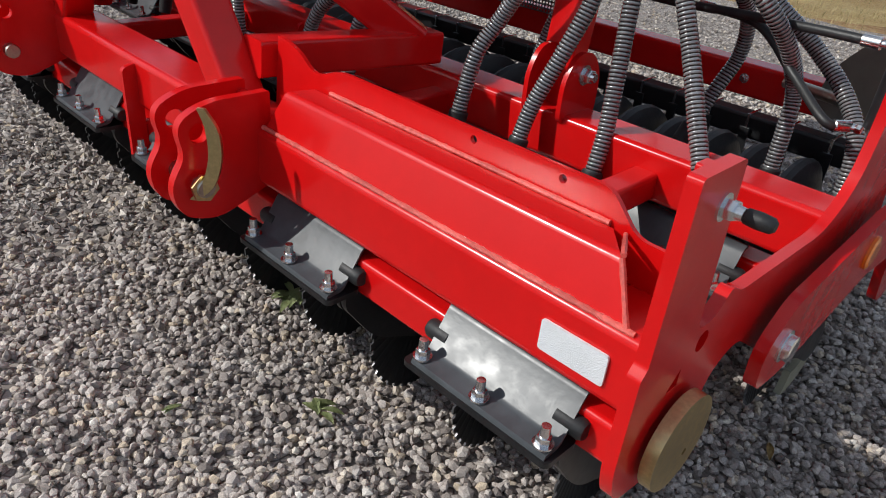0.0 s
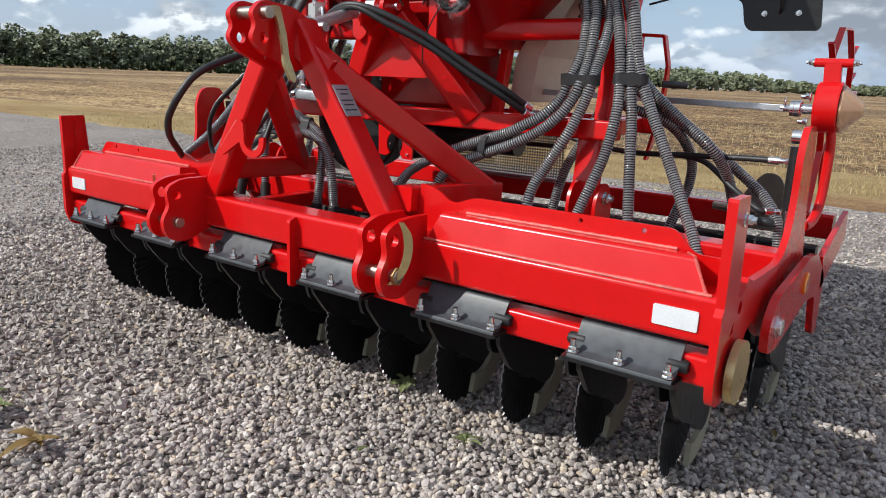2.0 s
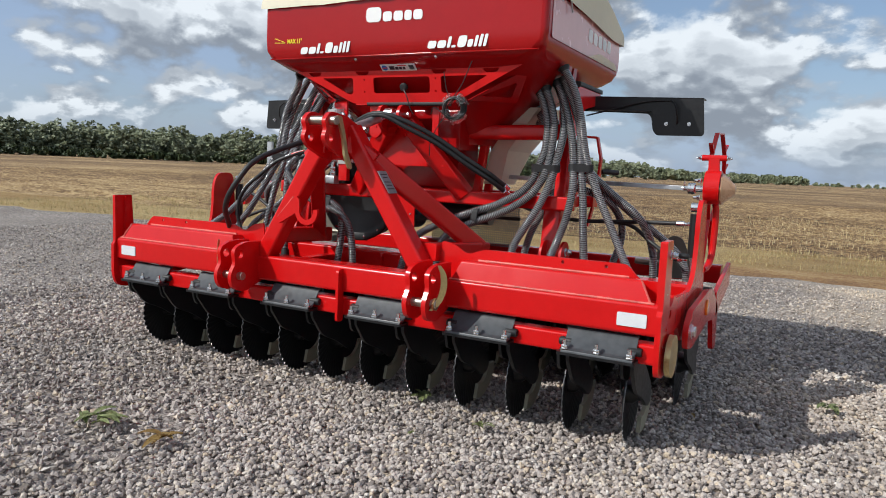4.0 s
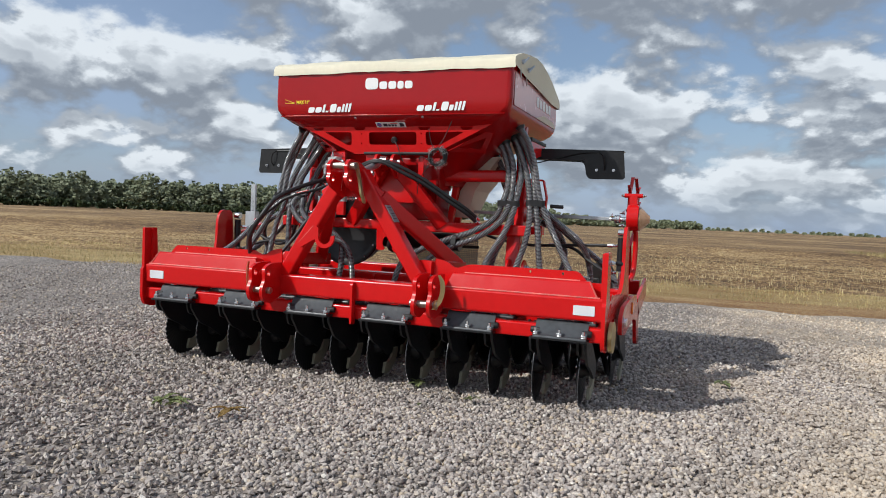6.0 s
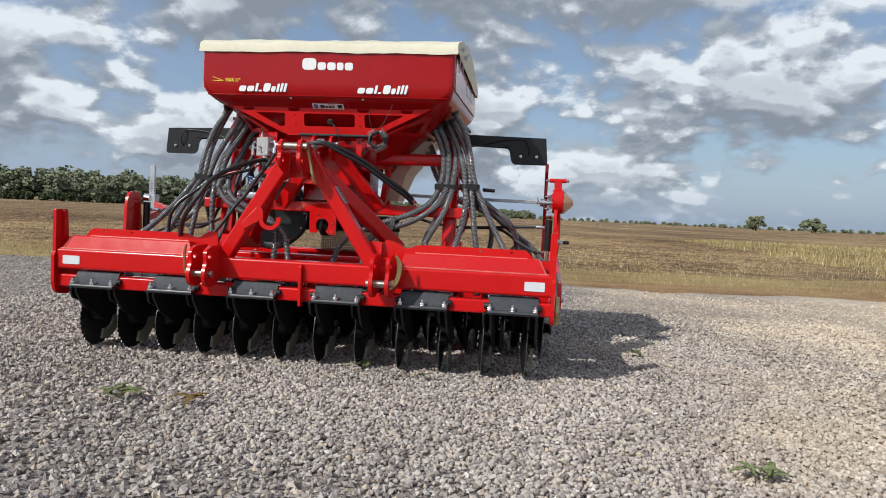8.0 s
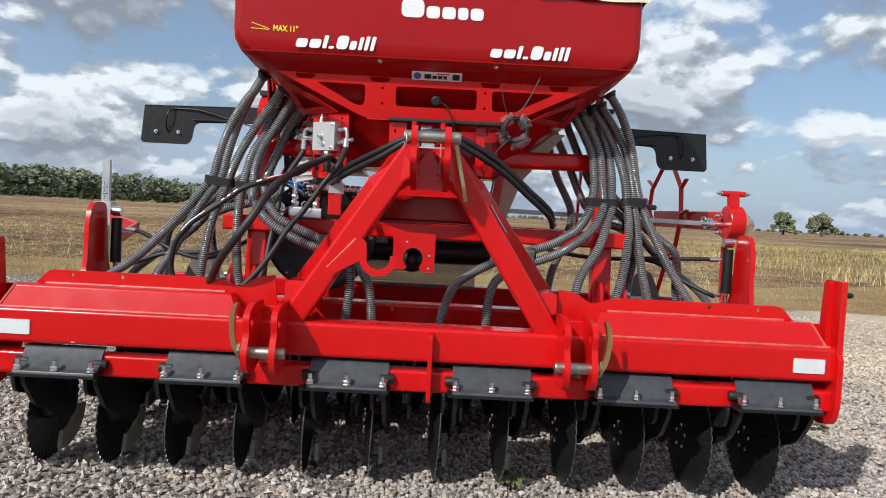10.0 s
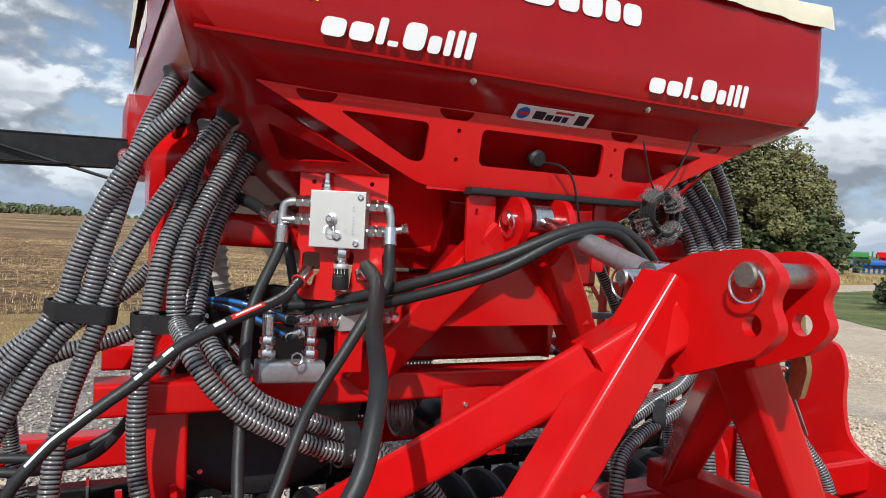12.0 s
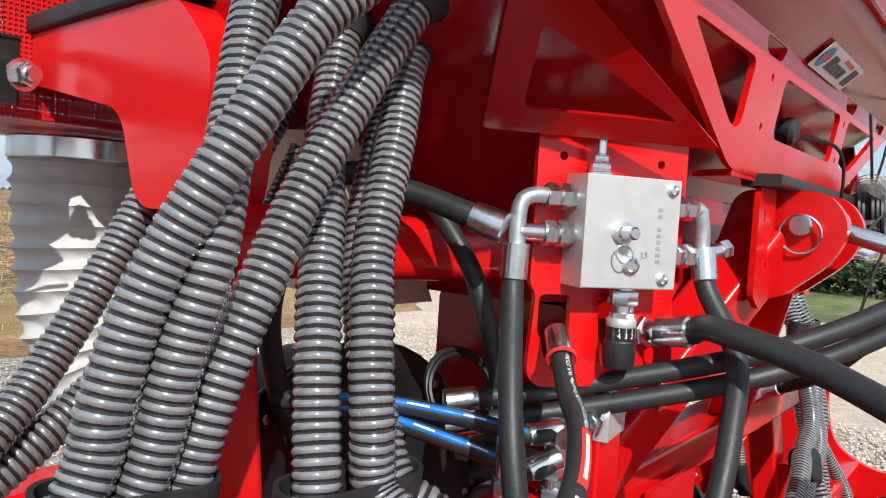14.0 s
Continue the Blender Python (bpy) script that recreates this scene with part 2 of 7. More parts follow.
def stone_material(name, island, scale):
    m = bpy.data.materials.new(name)
    m.use_nodes = True
    n = Nodes(m.node_tree)
    b = n.add("BsdfPrincipled")
    at = n.add("TexCoord").outputs["Object"]
    stops = [(0.0, (0.20, 0.170, 0.153)), (0.3, (0.36, 0.312, 0.282)), (0.55, (0.47, 0.415, 0.380)), (0.8, (0.58, 0.52, 0.474)), (0.92, (0.55, 0.445, 0.33)), (1.0, (0.74, 0.69, 0.63))]
    cell = None
    if island:
        chance = n.add("NewGeometry").outputs["Random Per Island"]
    else:
        cell = n.add("TexVoronoi", feature="F1")
        n.link(at, cell.inputs["Vector"])
        cell.inputs["Scale"].default_value = scale
        bw = n.add("SeparateColor")
        n.link(cell.outputs["Color"], bw.inputs[0])
        chance = bw.outputs[0]
    tint = n.ramp(chance, stops)
    grain = n.steps(n.noise(at, 420.0, 4.0, 0.7), 0.35, 0.68, 0.72, 1.22)
    patch = n.steps(n.noise(at, 0.9, 4.0, 0.6), 0.3, 0.7, 0.86, 1.12)
    tone = n.add("HueSaturation")
    n.link(n.math("MULTIPLY", grain, patch), tone.inputs["Value"])
    n.link(tint, tone.inputs["Color"])
    # worn, sandy part of the yard towards the track
    place = n.add("SeparateXYZ")
    n.link(at, place.inputs[0])
    drift = n.math("ADD", n.math("MULTIPLY", place.outputs[0], 0.16), n.math("MULTIPLY", place.outputs[1], 0.02))
    worn = n.math("ADD", drift, n.math("MULTIPLY", n.math("SUBTRACT", n.noise(at, 0.55, 6.0, 0.65), 0.5), 1.5))
    grit = n.add("HueSaturation")
    n.link(n.math("MULTIPLY", n.math("MULTIPLY", grain, patch), n.steps(n.noise(at, 9.0, 6.0, 0.7), 0.3, 0.7, 0.75, 1.2)), grit.inputs["Value"])
    n.link(n.mix(chance, (0.66, 0.53, 0.39), (0.80, 0.67, 0.51)), grit.inputs["Color"])
    trodden = n.steps(worn, 0.20, 0.95, 0.0, 0.80)
    sand = n.mix(trodden, tone.outputs[0], grit.outputs[0])
    colour = sand
    bp = n.add("Bump")
    if cell is not None:
        edge = n.add("TexVoronoi", feature="DISTANCE_TO_EDGE")
        n.link(at, edge.inputs["Vector"])
        edge.inputs["Scale"].default_value = scale
        # shade among the stones is painted in: dark gaps, untrodden bed dimmed to 0.84
        gap = n.steps(edge.outputs[0], 0.0, 0.16)
        colour = n.mix(gap, n.mix(trodden, (0.15, 0.130, 0.114), (0.56, 0.45, 0.33)), n.mix(n.math("SUBTRACT", 1.0, trodden), sand, n.mix(1.0, sand, (0.84, 0.84, 0.84), "MULTIPLY")))
        high = n.math("ADD", gap, n.math("MULTIPLY", chance, 0.8))
        n.link(high, bp.inputs["Height"])
        bp.inputs["Strength"].default_value = 0.4
        bp.inputs["Distance"].default_value = 0.012
    else:
        n.link(n.noise(at, 300.0, 4.0, 0.7), bp.inputs["Height"])
        bp.inputs["Strength"].default_value = 0.5
        bp.inputs["Distance"].default_value = 0.003
    n.link(bp.outputs[0], b.inputs["Normal"])
    n.link(colour, b.inputs["Base Color"])
    b.inputs["Roughness"].default_value = 0.9
    b.inputs["Specular IOR Level"].default_value = 0.2
    n.link(b.outputs[0], n.add("OutputMaterial").inputs[0])
    return m


STONE = stone_material("crushed_stone", True, 0)
GRAVEL = stone_material("gravel_bed", False, 46.0)


def earth_material(name, stops, scale, rows=0.0, height=0.05, fine=60.0):
    """Soil, stubble or grass seen from afar: patches, streaks along the drilling direction, fine litter."""
    m = bpy.data.materials.new(name)
    m.use_nodes = True
    n = Nodes(m.node_tree)
    b = n.add("BsdfPrincipled")
    at = n.add("TexCoord").outputs["Object"]
    squash = n.add("Mapping")
    squash.inputs["Rotation"].default_value = (0, 0, radians(8))
    squash.inputs["Scale"].default_value = (0.30, 1.0, 1.0)
    n.link(at, squash.inputs[0])
    big, mid, small = n.noise(at, scale, 5.0, 0.6), n.noise(squash.outputs[0], 1.3, 6.0, 0.7), n.noise(at, fine, 5.0, 0.75)
    sum_ = n.math("ADD", n.math("MULTIPLY", big, 0.30), n.math("ADD", n.math("MULTIPLY", mid, 0.24), n.math("MULTIPLY", small, 0.46)))
    n.link(n.ramp(n.steps(sum_, 0.39, 0.61), stops), b.inputs["Base Color"])
    bp = n.add("Bump")
    bp.inputs["Strength"].default_value = 1.0
    bp.inputs["Distance"].default_value = height
    n.link(n.math("ADD", small, n.math("MULTIPLY", mid, 1.5)), bp.inputs["Height"])
    n.link(bp.outputs[0], b.inputs["Normal"])
    b.inputs["Roughness"].default_value = 0.95
    n.link(b.outputs[0], n.add("OutputMaterial").inputs[0])
    return m


SOIL = earth_material("stubble_soil", [(0.0, (0.045, 0.023, 0.010)), (0.38, (0.17, 0.096, 0.040)), (0.66, (0.32, 0.200, 0.086)), (1.0, (0.60, 0.44, 0.22))], 0.05, fine=9.0)
VERGE = earth_material("dry_verge", [(0.0, (0.26, 0.135, 0.045)), (0.35, (0.40, 0.265, 0.105)), (0.7, (0.46, 0.325, 0.135)), (1.0, (0.58, 0.45, 0.22))], 0.25, fine=30.0)

EARTH = earth_material("bare_earth", [(0.0, (0.20, 0.105, 0.040)), (0.35, (0.34, 0.185, 0.075)), (0.7, (0.43, 0.265, 0.115)), (1.0, (0.52, 0.38, 0.18))], 0.6, fine=24.0)


def leaf_material(name, low, high, spread=0.35):
    m = bpy.data.materials.new(name)
    m.use_nodes = True
    n = Nodes(m.node_tree)
    b = n.add("BsdfPrincipled")
    chance = n.add("NewGeometry").outputs["Random Per Island"]
    at = n.add("TexCoord").outputs["Object"]
    tint = n.mix(chance, low, high)
    tone = n.add("HueSaturation")
    n.link(n.steps(n.noise(at, 0.35, 4.0), 0.3, 0.7, 1 - spread, 1 + spread), tone.inputs["Value"])
    n.link(tint, tone.inputs["Color"])
    n.link(tone.outputs[0], b.inputs["Base Color"])
    b.inputs["Roughness"].default_value = 0.6
    b.inputs["Transmission Weight"].default_value = 0.0
    n.link(b.outputs[0], n.add("OutputMaterial").inputs[0])
    return m


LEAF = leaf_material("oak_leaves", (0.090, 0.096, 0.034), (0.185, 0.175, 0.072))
# distance haze is mixed into this leaf colour: paler and greyer than oak_leaves
LEAF_HAZED = leaf_material("wood_leaves", (0.125, 0.150, 0.085), (0.235, 0.255, 0.150), 0.22)
HEDGE_LEAF = leaf_material("hedge_leaves", (0.022, 0.038, 0.012), (0.060, 0.080, 0.024))
GRASS = leaf_material("grass_blades", (0.22, 0.175, 0.060), (0.54, 0.43, 0.20))
STRAW = leaf_material("straw", (0.30, 0.22, 0.10), (0.58, 0.47, 0.26), 0.15)
FRESH_LEAF = leaf_material("fresh_leaves", (0.17, 0.21, 0.07), (0.34, 0.38, 0.17), 0.1)
DRY_LEAF = leaf_material("dry_leaves", (0.20, 0.10, 0.03), (0.36, 0.24, 0.08), 0.1)
BARK = material("bark", (0.10, 0.08, 0.06), 0.9, vary=0.3, scale=6, bump=0.9, bump_scale=12)

# ---- mesh helpers ----
def part(name, bm, material, parent=None, label="", smooth=True):
    """Links a bmesh as one mesh object, under a thing or a part of one where parent is given. material: one, or a list by face index."""
    bmesh.ops.recalc_face_normals(bm, faces=bm.faces)
    if smooth:
        for f in bm.faces:
            f.smooth = True
        for e in bm.edges:
            if len(e.link_faces) == 2:
                a, b = e.link_faces
                turn = e.calc_face_angle(0.0)
                big, small = max(a.calc_area(), b.calc_area()), max(1e-12, min(a.calc_area(), b.calc_area()))
                e.smooth = not (turn > 0.70 or (turn > 0.02 and big > 8 * small))
    me = bpy.data.meshes.new(name)
    bm.to_mesh(me)
    bm.free()
    for m in material if isinstance(material, (list, tuple)) else [material]:
        me.materials.append(m)
    ob = new(name, me)
    if parent is not None:
        ob.parent = parent
        ob.matrix_parent_inverse = world_of(parent).inverted()
    if label:
        ob["label"] = label
    return ob


def world_of(ob):
    m = ob.matrix_basis.copy()
    while ob.parent is not None:
        m = ob.parent.matrix_basis @ ob.matrix_parent_inverse @ m
        ob = ob.parent
    return m


def thing(name, label, category, at=(0, 0, 0), group="", kind=""):
    """An Empty at a thing's base, which its parts hang under."""
    ob = new(name)
    ob.empty_display_size = 0.05
    ob.location = at
    return tagged(ob, label, category, group, kind)


def V(*a):
    return Vector(a)


def bar(bm, p0, p1, w, h=None, up=(0, 0, 1), r=0.006, seg=3):
    """A rounded box section from p0 to p1: w across, h along up."""
    p0, p1, h = Vector(p0), Vector(p1), h or w
    axis = (p1 - p0).normalized()
    side = axis.cross(Vector(up)).normalized()
    top = side.cross(axis).normalized()
    r = min(r, w * 0.49, h * 0.49)
    section = []
    for cx, cy, start in ((1, 1, 0), (-1, 1, 90), (-1, -1, 180), (1, -1, 270)):
        for k in range(seg + 1):
            a = radians(start + 90 * k / seg)
            section.append((cx * (w / 2 - r) + r * math.cos(a), cy * (h / 2 - r) + r * math.sin(a)))
    rings = [[bm.verts.new(p + side * u + top * v) for u, v in section] for p in (p0, p1)]
    k = len(section)
    for i in range(k):
        bm.faces.new((rings[0][i], rings[0][(i + 1) % k], rings[1][(i + 1) % k], rings[1][i]))
    bm.faces.new(rings[0][::-1])
    bm.faces.new(rings[1])
    return bm


def box(bm, lo, hi, r=0.004):
    lo, hi = Vector(lo), Vector(hi)
    mid = (lo + hi) / 2
    return bar(bm, (lo.x, mid.y, mid.z), (hi.x, mid.y, mid.z), hi.y - lo.y, hi.z - lo.z, r=r)


def rod(bm, p0, p1, r0, r1=None, seg=16, caps=True):
    p0, p1 = Vector(p0), Vector(p1)
    r1 = r0 if r1 is None else r1
    axis = (p1 - p0).normalized()
    side = axis.orthogonal().normalized()
    other = axis.cross(side)
    rings = []
    for p, r in ((p0, r0), (p1, r1)):
        rings.append([bm.verts.new(p + (side * math.cos(a) + other * math.sin(a)) * r) for a in (2 * math.pi * k / seg for k in range(seg))])
    for i in range(seg):
        bm.faces.new((rings[0][i], rings[0][(i + 1) % seg], rings[1][(i + 1) % seg], rings[1][i]))
    if caps:
        bm.faces.new(rings[0][::-1])
        bm.faces.new(rings[1])
    return bm


def lathe(bm, origin, axis, profile, seg=20, caps=True):
    """profile: (distance along axis, radius) pairs."""
    origin, axis = Vector(origin), Vector(axis).normalized()
    side = axis.orthogonal().normalized()
    other = axis.cross(side)
    rings = []
    for d, r in profile:
        rings.append([bm.verts.new(origin + axis * d + (side * math.cos(a) + other * math.sin(a)) * r) for a in (2 * math.pi * k / seg for k in range(seg))])
    for a, b in zip(rings, rings[1:]):
        for i in range(seg):
            bm.faces.new((a[i], a[(i + 1) % seg], b[(i + 1) % seg], b[i]))
    if caps:
        bm.faces.new(rings[0][::-1])
        bm.faces.new(rings[-1])
    return bm


def rounded(points, radius, seg=5):
    """A polygon with its corners rounded; radius: one, or one a corner."""
    out, k = [], len(points)
    radii = radius if isinstance(radius, (list, tuple)) else [radius] * k
    for i in range(k):
        a, p, b = Vector(points[i - 1]), Vector(points[i]), Vector(points[(i + 1) % k])
        u, v = (a - p), (b - p)
        t = min(radii[i], u.length * 0.49, v.length * 0.49)
        if t < 1e-5:
            out.append(tuple(p))
            continue
        p0, p1 = p + u.normalized() * t, p + v.normalized() * t
        for s in range(seg + 1):
            f = s / seg
            q = p0 * (1 - f) ** 2 + p * 2 * f * (1 - f) + p1 * f ** 2
            out.append(tuple(q))
    return out


def circle(cx, cy, r, seg=16):
    return [(cx + r * math.cos(2 * math.pi * k / seg), cy + r * math.sin(2 * math.pi * k / seg)) for k in range(seg)]


def plate(bm, outline, thick, place, holes=()):
    """A flat sheet, cut to an outline with holes. place(u, v, w) gives the world point; w runs through the thickness, from 0 to thick."""
    tmp = bmesh.new()
    edges, loops = [], []
    for loop in (outline, *holes):
        vs = [tmp.verts.new((u, v, 0)) for u, v in loop]
        loops.append(vs)
        edges += [tmp.edges.new((vs[i], vs[(i + 1) % len(vs)])) for i in range(len(vs))]
    if holes:
        bmesh.ops.triangle_fill(tmp, use_beauty=True, use_dissolve=False, edges=edges)
    else:
        tmp.faces.new(loops[0])
    tmp.verts.index_update()
    low = [bm.verts.new(place(v.co.x, v.co.y, 0.0)) for v in tmp.verts]
    high = [bm.verts.new(place(v.co.x, v.co.y, thick)) for v in tmp.verts]
    for f in tmp.faces:
        bm.faces.new([low[v.index] for v in f.verts][::-1])
        bm.faces.new([high[v.index] for v in f.verts])
    for vs in loops:
        for i in range(len(vs)):
            a, b = vs[i].index, vs[(i + 1) % len(vs)].index
            bm.faces.new((low[a], low[b], high[b], high[a]))
    tmp.free()
    return bm


def on_x(x):
    """Sheets that face along x: u is y, v is z."""
    return lambda u, v, w: Vector((x + w, u, v))


def on_y(y):
    return lambda u, v, w: Vector((u, y + w, v))


def on_frame(origin, u_way, v_way):
    origin, u_way = Vector(origin), Vector(u_way).normalized()
    w_way = u_way.cross(Vector(v_way)).normalized()
    v_way = w_way.cross(u_way).normalized()
    return lambda u, v, w: origin + u_way * u + v_way * v + w_way * w


def spline(points, step):
    """Catmull-Rom through the points, resampled at an even step."""
    pts = [Vector(p) for p in points]
    pts = [pts[0] * 2 - pts[1]] + pts + [pts[-1] * 2 - pts[-2]]
    fine = []
    for a, b, c, d in zip(pts, pts[1:], pts[2:], pts[3:]):
        for k in range(24):
            t = k / 24
            fine.append(0.5 * ((2 * b) + (c - a) * t + (2 * a - 5 * b + 4 * c - d) * t * t + (3 * b - a - 3 * c + d) * t ** 3))
    fine.append(pts[-2])
    total = [0.0]
    for a, b in zip(fine, fine[1:]):
        total.append(total[-1] + (b - a).length)
    count = max(2, int(total[-1] / step))
    out, j = [], 0
    for k in range(count + 1):
        want = total[-1] * k / count
        while j < len(total) - 2 and total[j + 1] < want:
            j += 1
        f = (want - total[j]) / max(1e-9, total[j + 1] - total[j])
        out.append(fine[j].lerp(fine[j + 1], min(1, max(0, f))))
    return out


def sweep(bm, path, radius, seg=12, index=None, caps=True):
    """A round hose along a path; radius and index (the material of the stretch after it) are functions of the step."""
    side = None
    last = None
    k = len(path)
    for i, p in enumerate(path):
        way = (path[min(i + 1, k - 1)] - path[max(i - 1, 0)]).normalized()
        side = way.orthogonal().normalized() if side is None else (side - way * side.dot(way)).normalized()
        other = way.cross(side)
        r = radius(i) if callable(radius) else radius
        ring = [bm.verts.new(p + (side * math.cos(a) + other * math.sin(a)) * r) for a in (2 * math.pi * j / seg for j in range(seg))]
        if last:
            for j in range(seg):
                f = bm.faces.new((last[j], last[(j + 1) % seg], ring[(j + 1) % seg], ring[j]))
                if index:
                    f.material_index = index(i - 1)
        elif caps:
            bm.faces.new(ring[::-1])
        last = ring
    if caps:
        bm.faces.new(last)
    return bm


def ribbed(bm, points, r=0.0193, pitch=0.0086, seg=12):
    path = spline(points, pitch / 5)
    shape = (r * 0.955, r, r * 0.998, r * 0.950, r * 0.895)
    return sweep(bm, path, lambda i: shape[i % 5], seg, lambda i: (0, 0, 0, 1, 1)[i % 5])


def hexagon(bm, p, axis, across, high):
    lathe(bm, p, axis, [(0, across * 0.56), (high * 0.12, across * 0.58), (high * 0.88, across * 0.58), (high, across * 0.54)], 6)
    return bm


def stud(bm, p, axis=(0, 0, 1), r=0.008, high=0.03):
    """A washer, a flanged nut and the bolt's end."""
    p, axis = Vector(p), Vector(axis).normalized()
    rod(bm, p, p + axis * 0.003, r * 1.9, seg=16)
    hexagon(bm, p + axis * 0.003, axis, r * 2.4, r * 1.5)
    rod(bm, p + axis * (0.003 + r * 1.5), p + axis * high, r * 0.95, r * 0.85, 12)
    return bm


def ring(bm, centre, axis, big, small, seg=24, tube=8, start=0.0, turn=360.0):
    axis = Vector(axis).normalized()
    side = axis.orthogonal().normalized()
    other = axis.cross(side)
    path = [Vector(centre) + (side * math.cos(a) + other * math.sin(a)) * big for a in (radians(start + turn * k / seg) for k in range(seg + 1))]
    return sweep(bm, path, small, tube)


def B():
    return bmesh.new()

# ---- ground ----
def sheet(name, points, z, material, label, category):
    bm = B()
    bm.faces.new([bm.verts.new((x, y, z)) for x, y in points])
    return tagged(part(name, bm, material), label, category, kind="structure")


def ragged(points, step=0.45, swing=0.16):
    """The outline with its shorter edges broken up as a worn edge runs."""
    out = []
    for (x0, y0), (x1, y1) in zip(points, points[1:] + points[:1]):
        far = math.hypot(x1 - x0, y1 - y0)
        n = max(1, int(far / step)) if far < 14 else 1
        for k in range(n):
            x, y = x0 + (x1 - x0) * k / n, y0 + (y1 - y0) * k / n
            sway = swing * (noise.noise(V(x * 0.9, y * 0.9, 0.3)) + 0.7 * noise.noise(V(x * 3.1, y * 3.1, 1.7))) if n > 1 else 0.0
            out.append((x + (y0 - y1) / far * sway * 2, y + (x1 - x0) / far * sway * 2))
    return out


def grid(name, x0, x1, y0, y1, nx, ny, height, material, label, category, kind="structure"):
    xs, ys = np.linspace(x0, x1, nx + 1), np.linspace(y0, y1, ny + 1)
    verts = [(float(x), float(y), height(float(x), float(y))) for y in ys for x in xs]
    faces = [(j * (nx + 1) + i, j * (nx + 1) + i + 1, (j + 1) * (nx + 1) + i + 1, (j + 1) * (nx + 1) + i) for j in range(ny) for i in range(nx)]
    me = bpy.data.meshes.new(name)
    me.from_pydata(verts, [], faces)
    me.materials.append(material)
    me.shade_smooth()
    return tagged(new(name, me), label, category, kind=kind)


sheet("ground", [(-1500, -1500), (1500, -1500), (1500, 1500), (-1500, 1500)], -0.10, SOIL, "wide flat brown stubble field reaching to the horizon", "field")
YARD = [(-60, -60), (60, -60), (60, 24), (23, 17.6), (19.5, 18.4), (17, 18.0), (14.5, 15.5), (10.7, 11.2), (9.0, 9.4), (6.2, 6.75), (3.0, 6.25), (-2, 6.6), (-6.5, 5.9), (-12, 5.4), (-60, 4.0)]
sheet("gravel_yard", ragged(YARD), -0.012, GRAVEL, "pale crushed stone yard with a track leading off", "gravel")
VERGE_EDGE = [(-70, 3.0), (-12, 4.4), (-6.5, 4.9), (-2, 5.6), (3, 5.3), (6.2, 5.8), (13, 13.4), (21, 25), (36, 43), (40, 48), (30, 40), (16, 22), (10, 12.6), (6, 10.4), (1, 10.0), (-5, 9.3), (-10, 8.4), (-70, 7.0)]
sheet("verge", ragged(VERGE_EDGE), -0.03, VERGE, "strip of dry trodden grass and bare earth beside the gravel", "grass")
sheet("bare_earth", ragged([(0.2, 5.0), (3.0, 5.1), (6.2, 5.5), (9.6, 9.0), (9.2, 11.0), (6.0, 8.6), (3.0, 7.6), (0.2, 6.9), (-2.0, 6.3), (-2.0, 5.8)]), -0.022, EARTH, "strip of bare orange-brown earth along the gravel", "earth")
sheet("far_verge", [(10.7, 11.1), (14.5, 15.4), (17, 17.9), (19.5, 18.3), (23, 17.5), (60, 23.9), (90, 90), (52, 66), (26, 31)], -0.02, VERGE, "rough grass between the track and the trees", "grass")


LUSH = earth_material("green_verge", [(0.0, (0.060, 0.085, 0.022)), (0.4, (0.13, 0.165, 0.045)), (0.7, (0.21, 0.23, 0.08)), (1.0, (0.34, 0.32, 0.14))], 0.6, fine=26.0)
sheet("hedge_verge", ragged([(11.3, 5.6), (11.9, 7.1), (12.8, 8.7), (17.6, 13.9), (26, 15.6), (60, 21.5), (60, -4), (12.2, -4)]), -0.004, LUSH, "strip of green grass between the track and the hedge", "grass")


def clods(x, y):
    """Furrows and clods of the worked soil."""
    n = noise.fractal(Vector((x * 1.6, y * 2.6, 0.0)), 0.9, 2.1, 4)
    edge = min(1.0, max(0.0, (y - (10.0 + 0.04 * x)) * 0.8)) * min(1.0, max(0.0, (44 - y) * 0.2)) * min(1.0, max(0.0, (0.87 * y - 5.0 - x) * 0.5))
    return -0.10 + edge * (0.075 + 0.06 * n) - (1 - edge) * 0.02


grid("ploughed_field", -42, 30, 9, 44, 300, 260, clods, SOIL, "worked brown soil with pale straw litter", "field")

rng = np.random.default_rng(4)


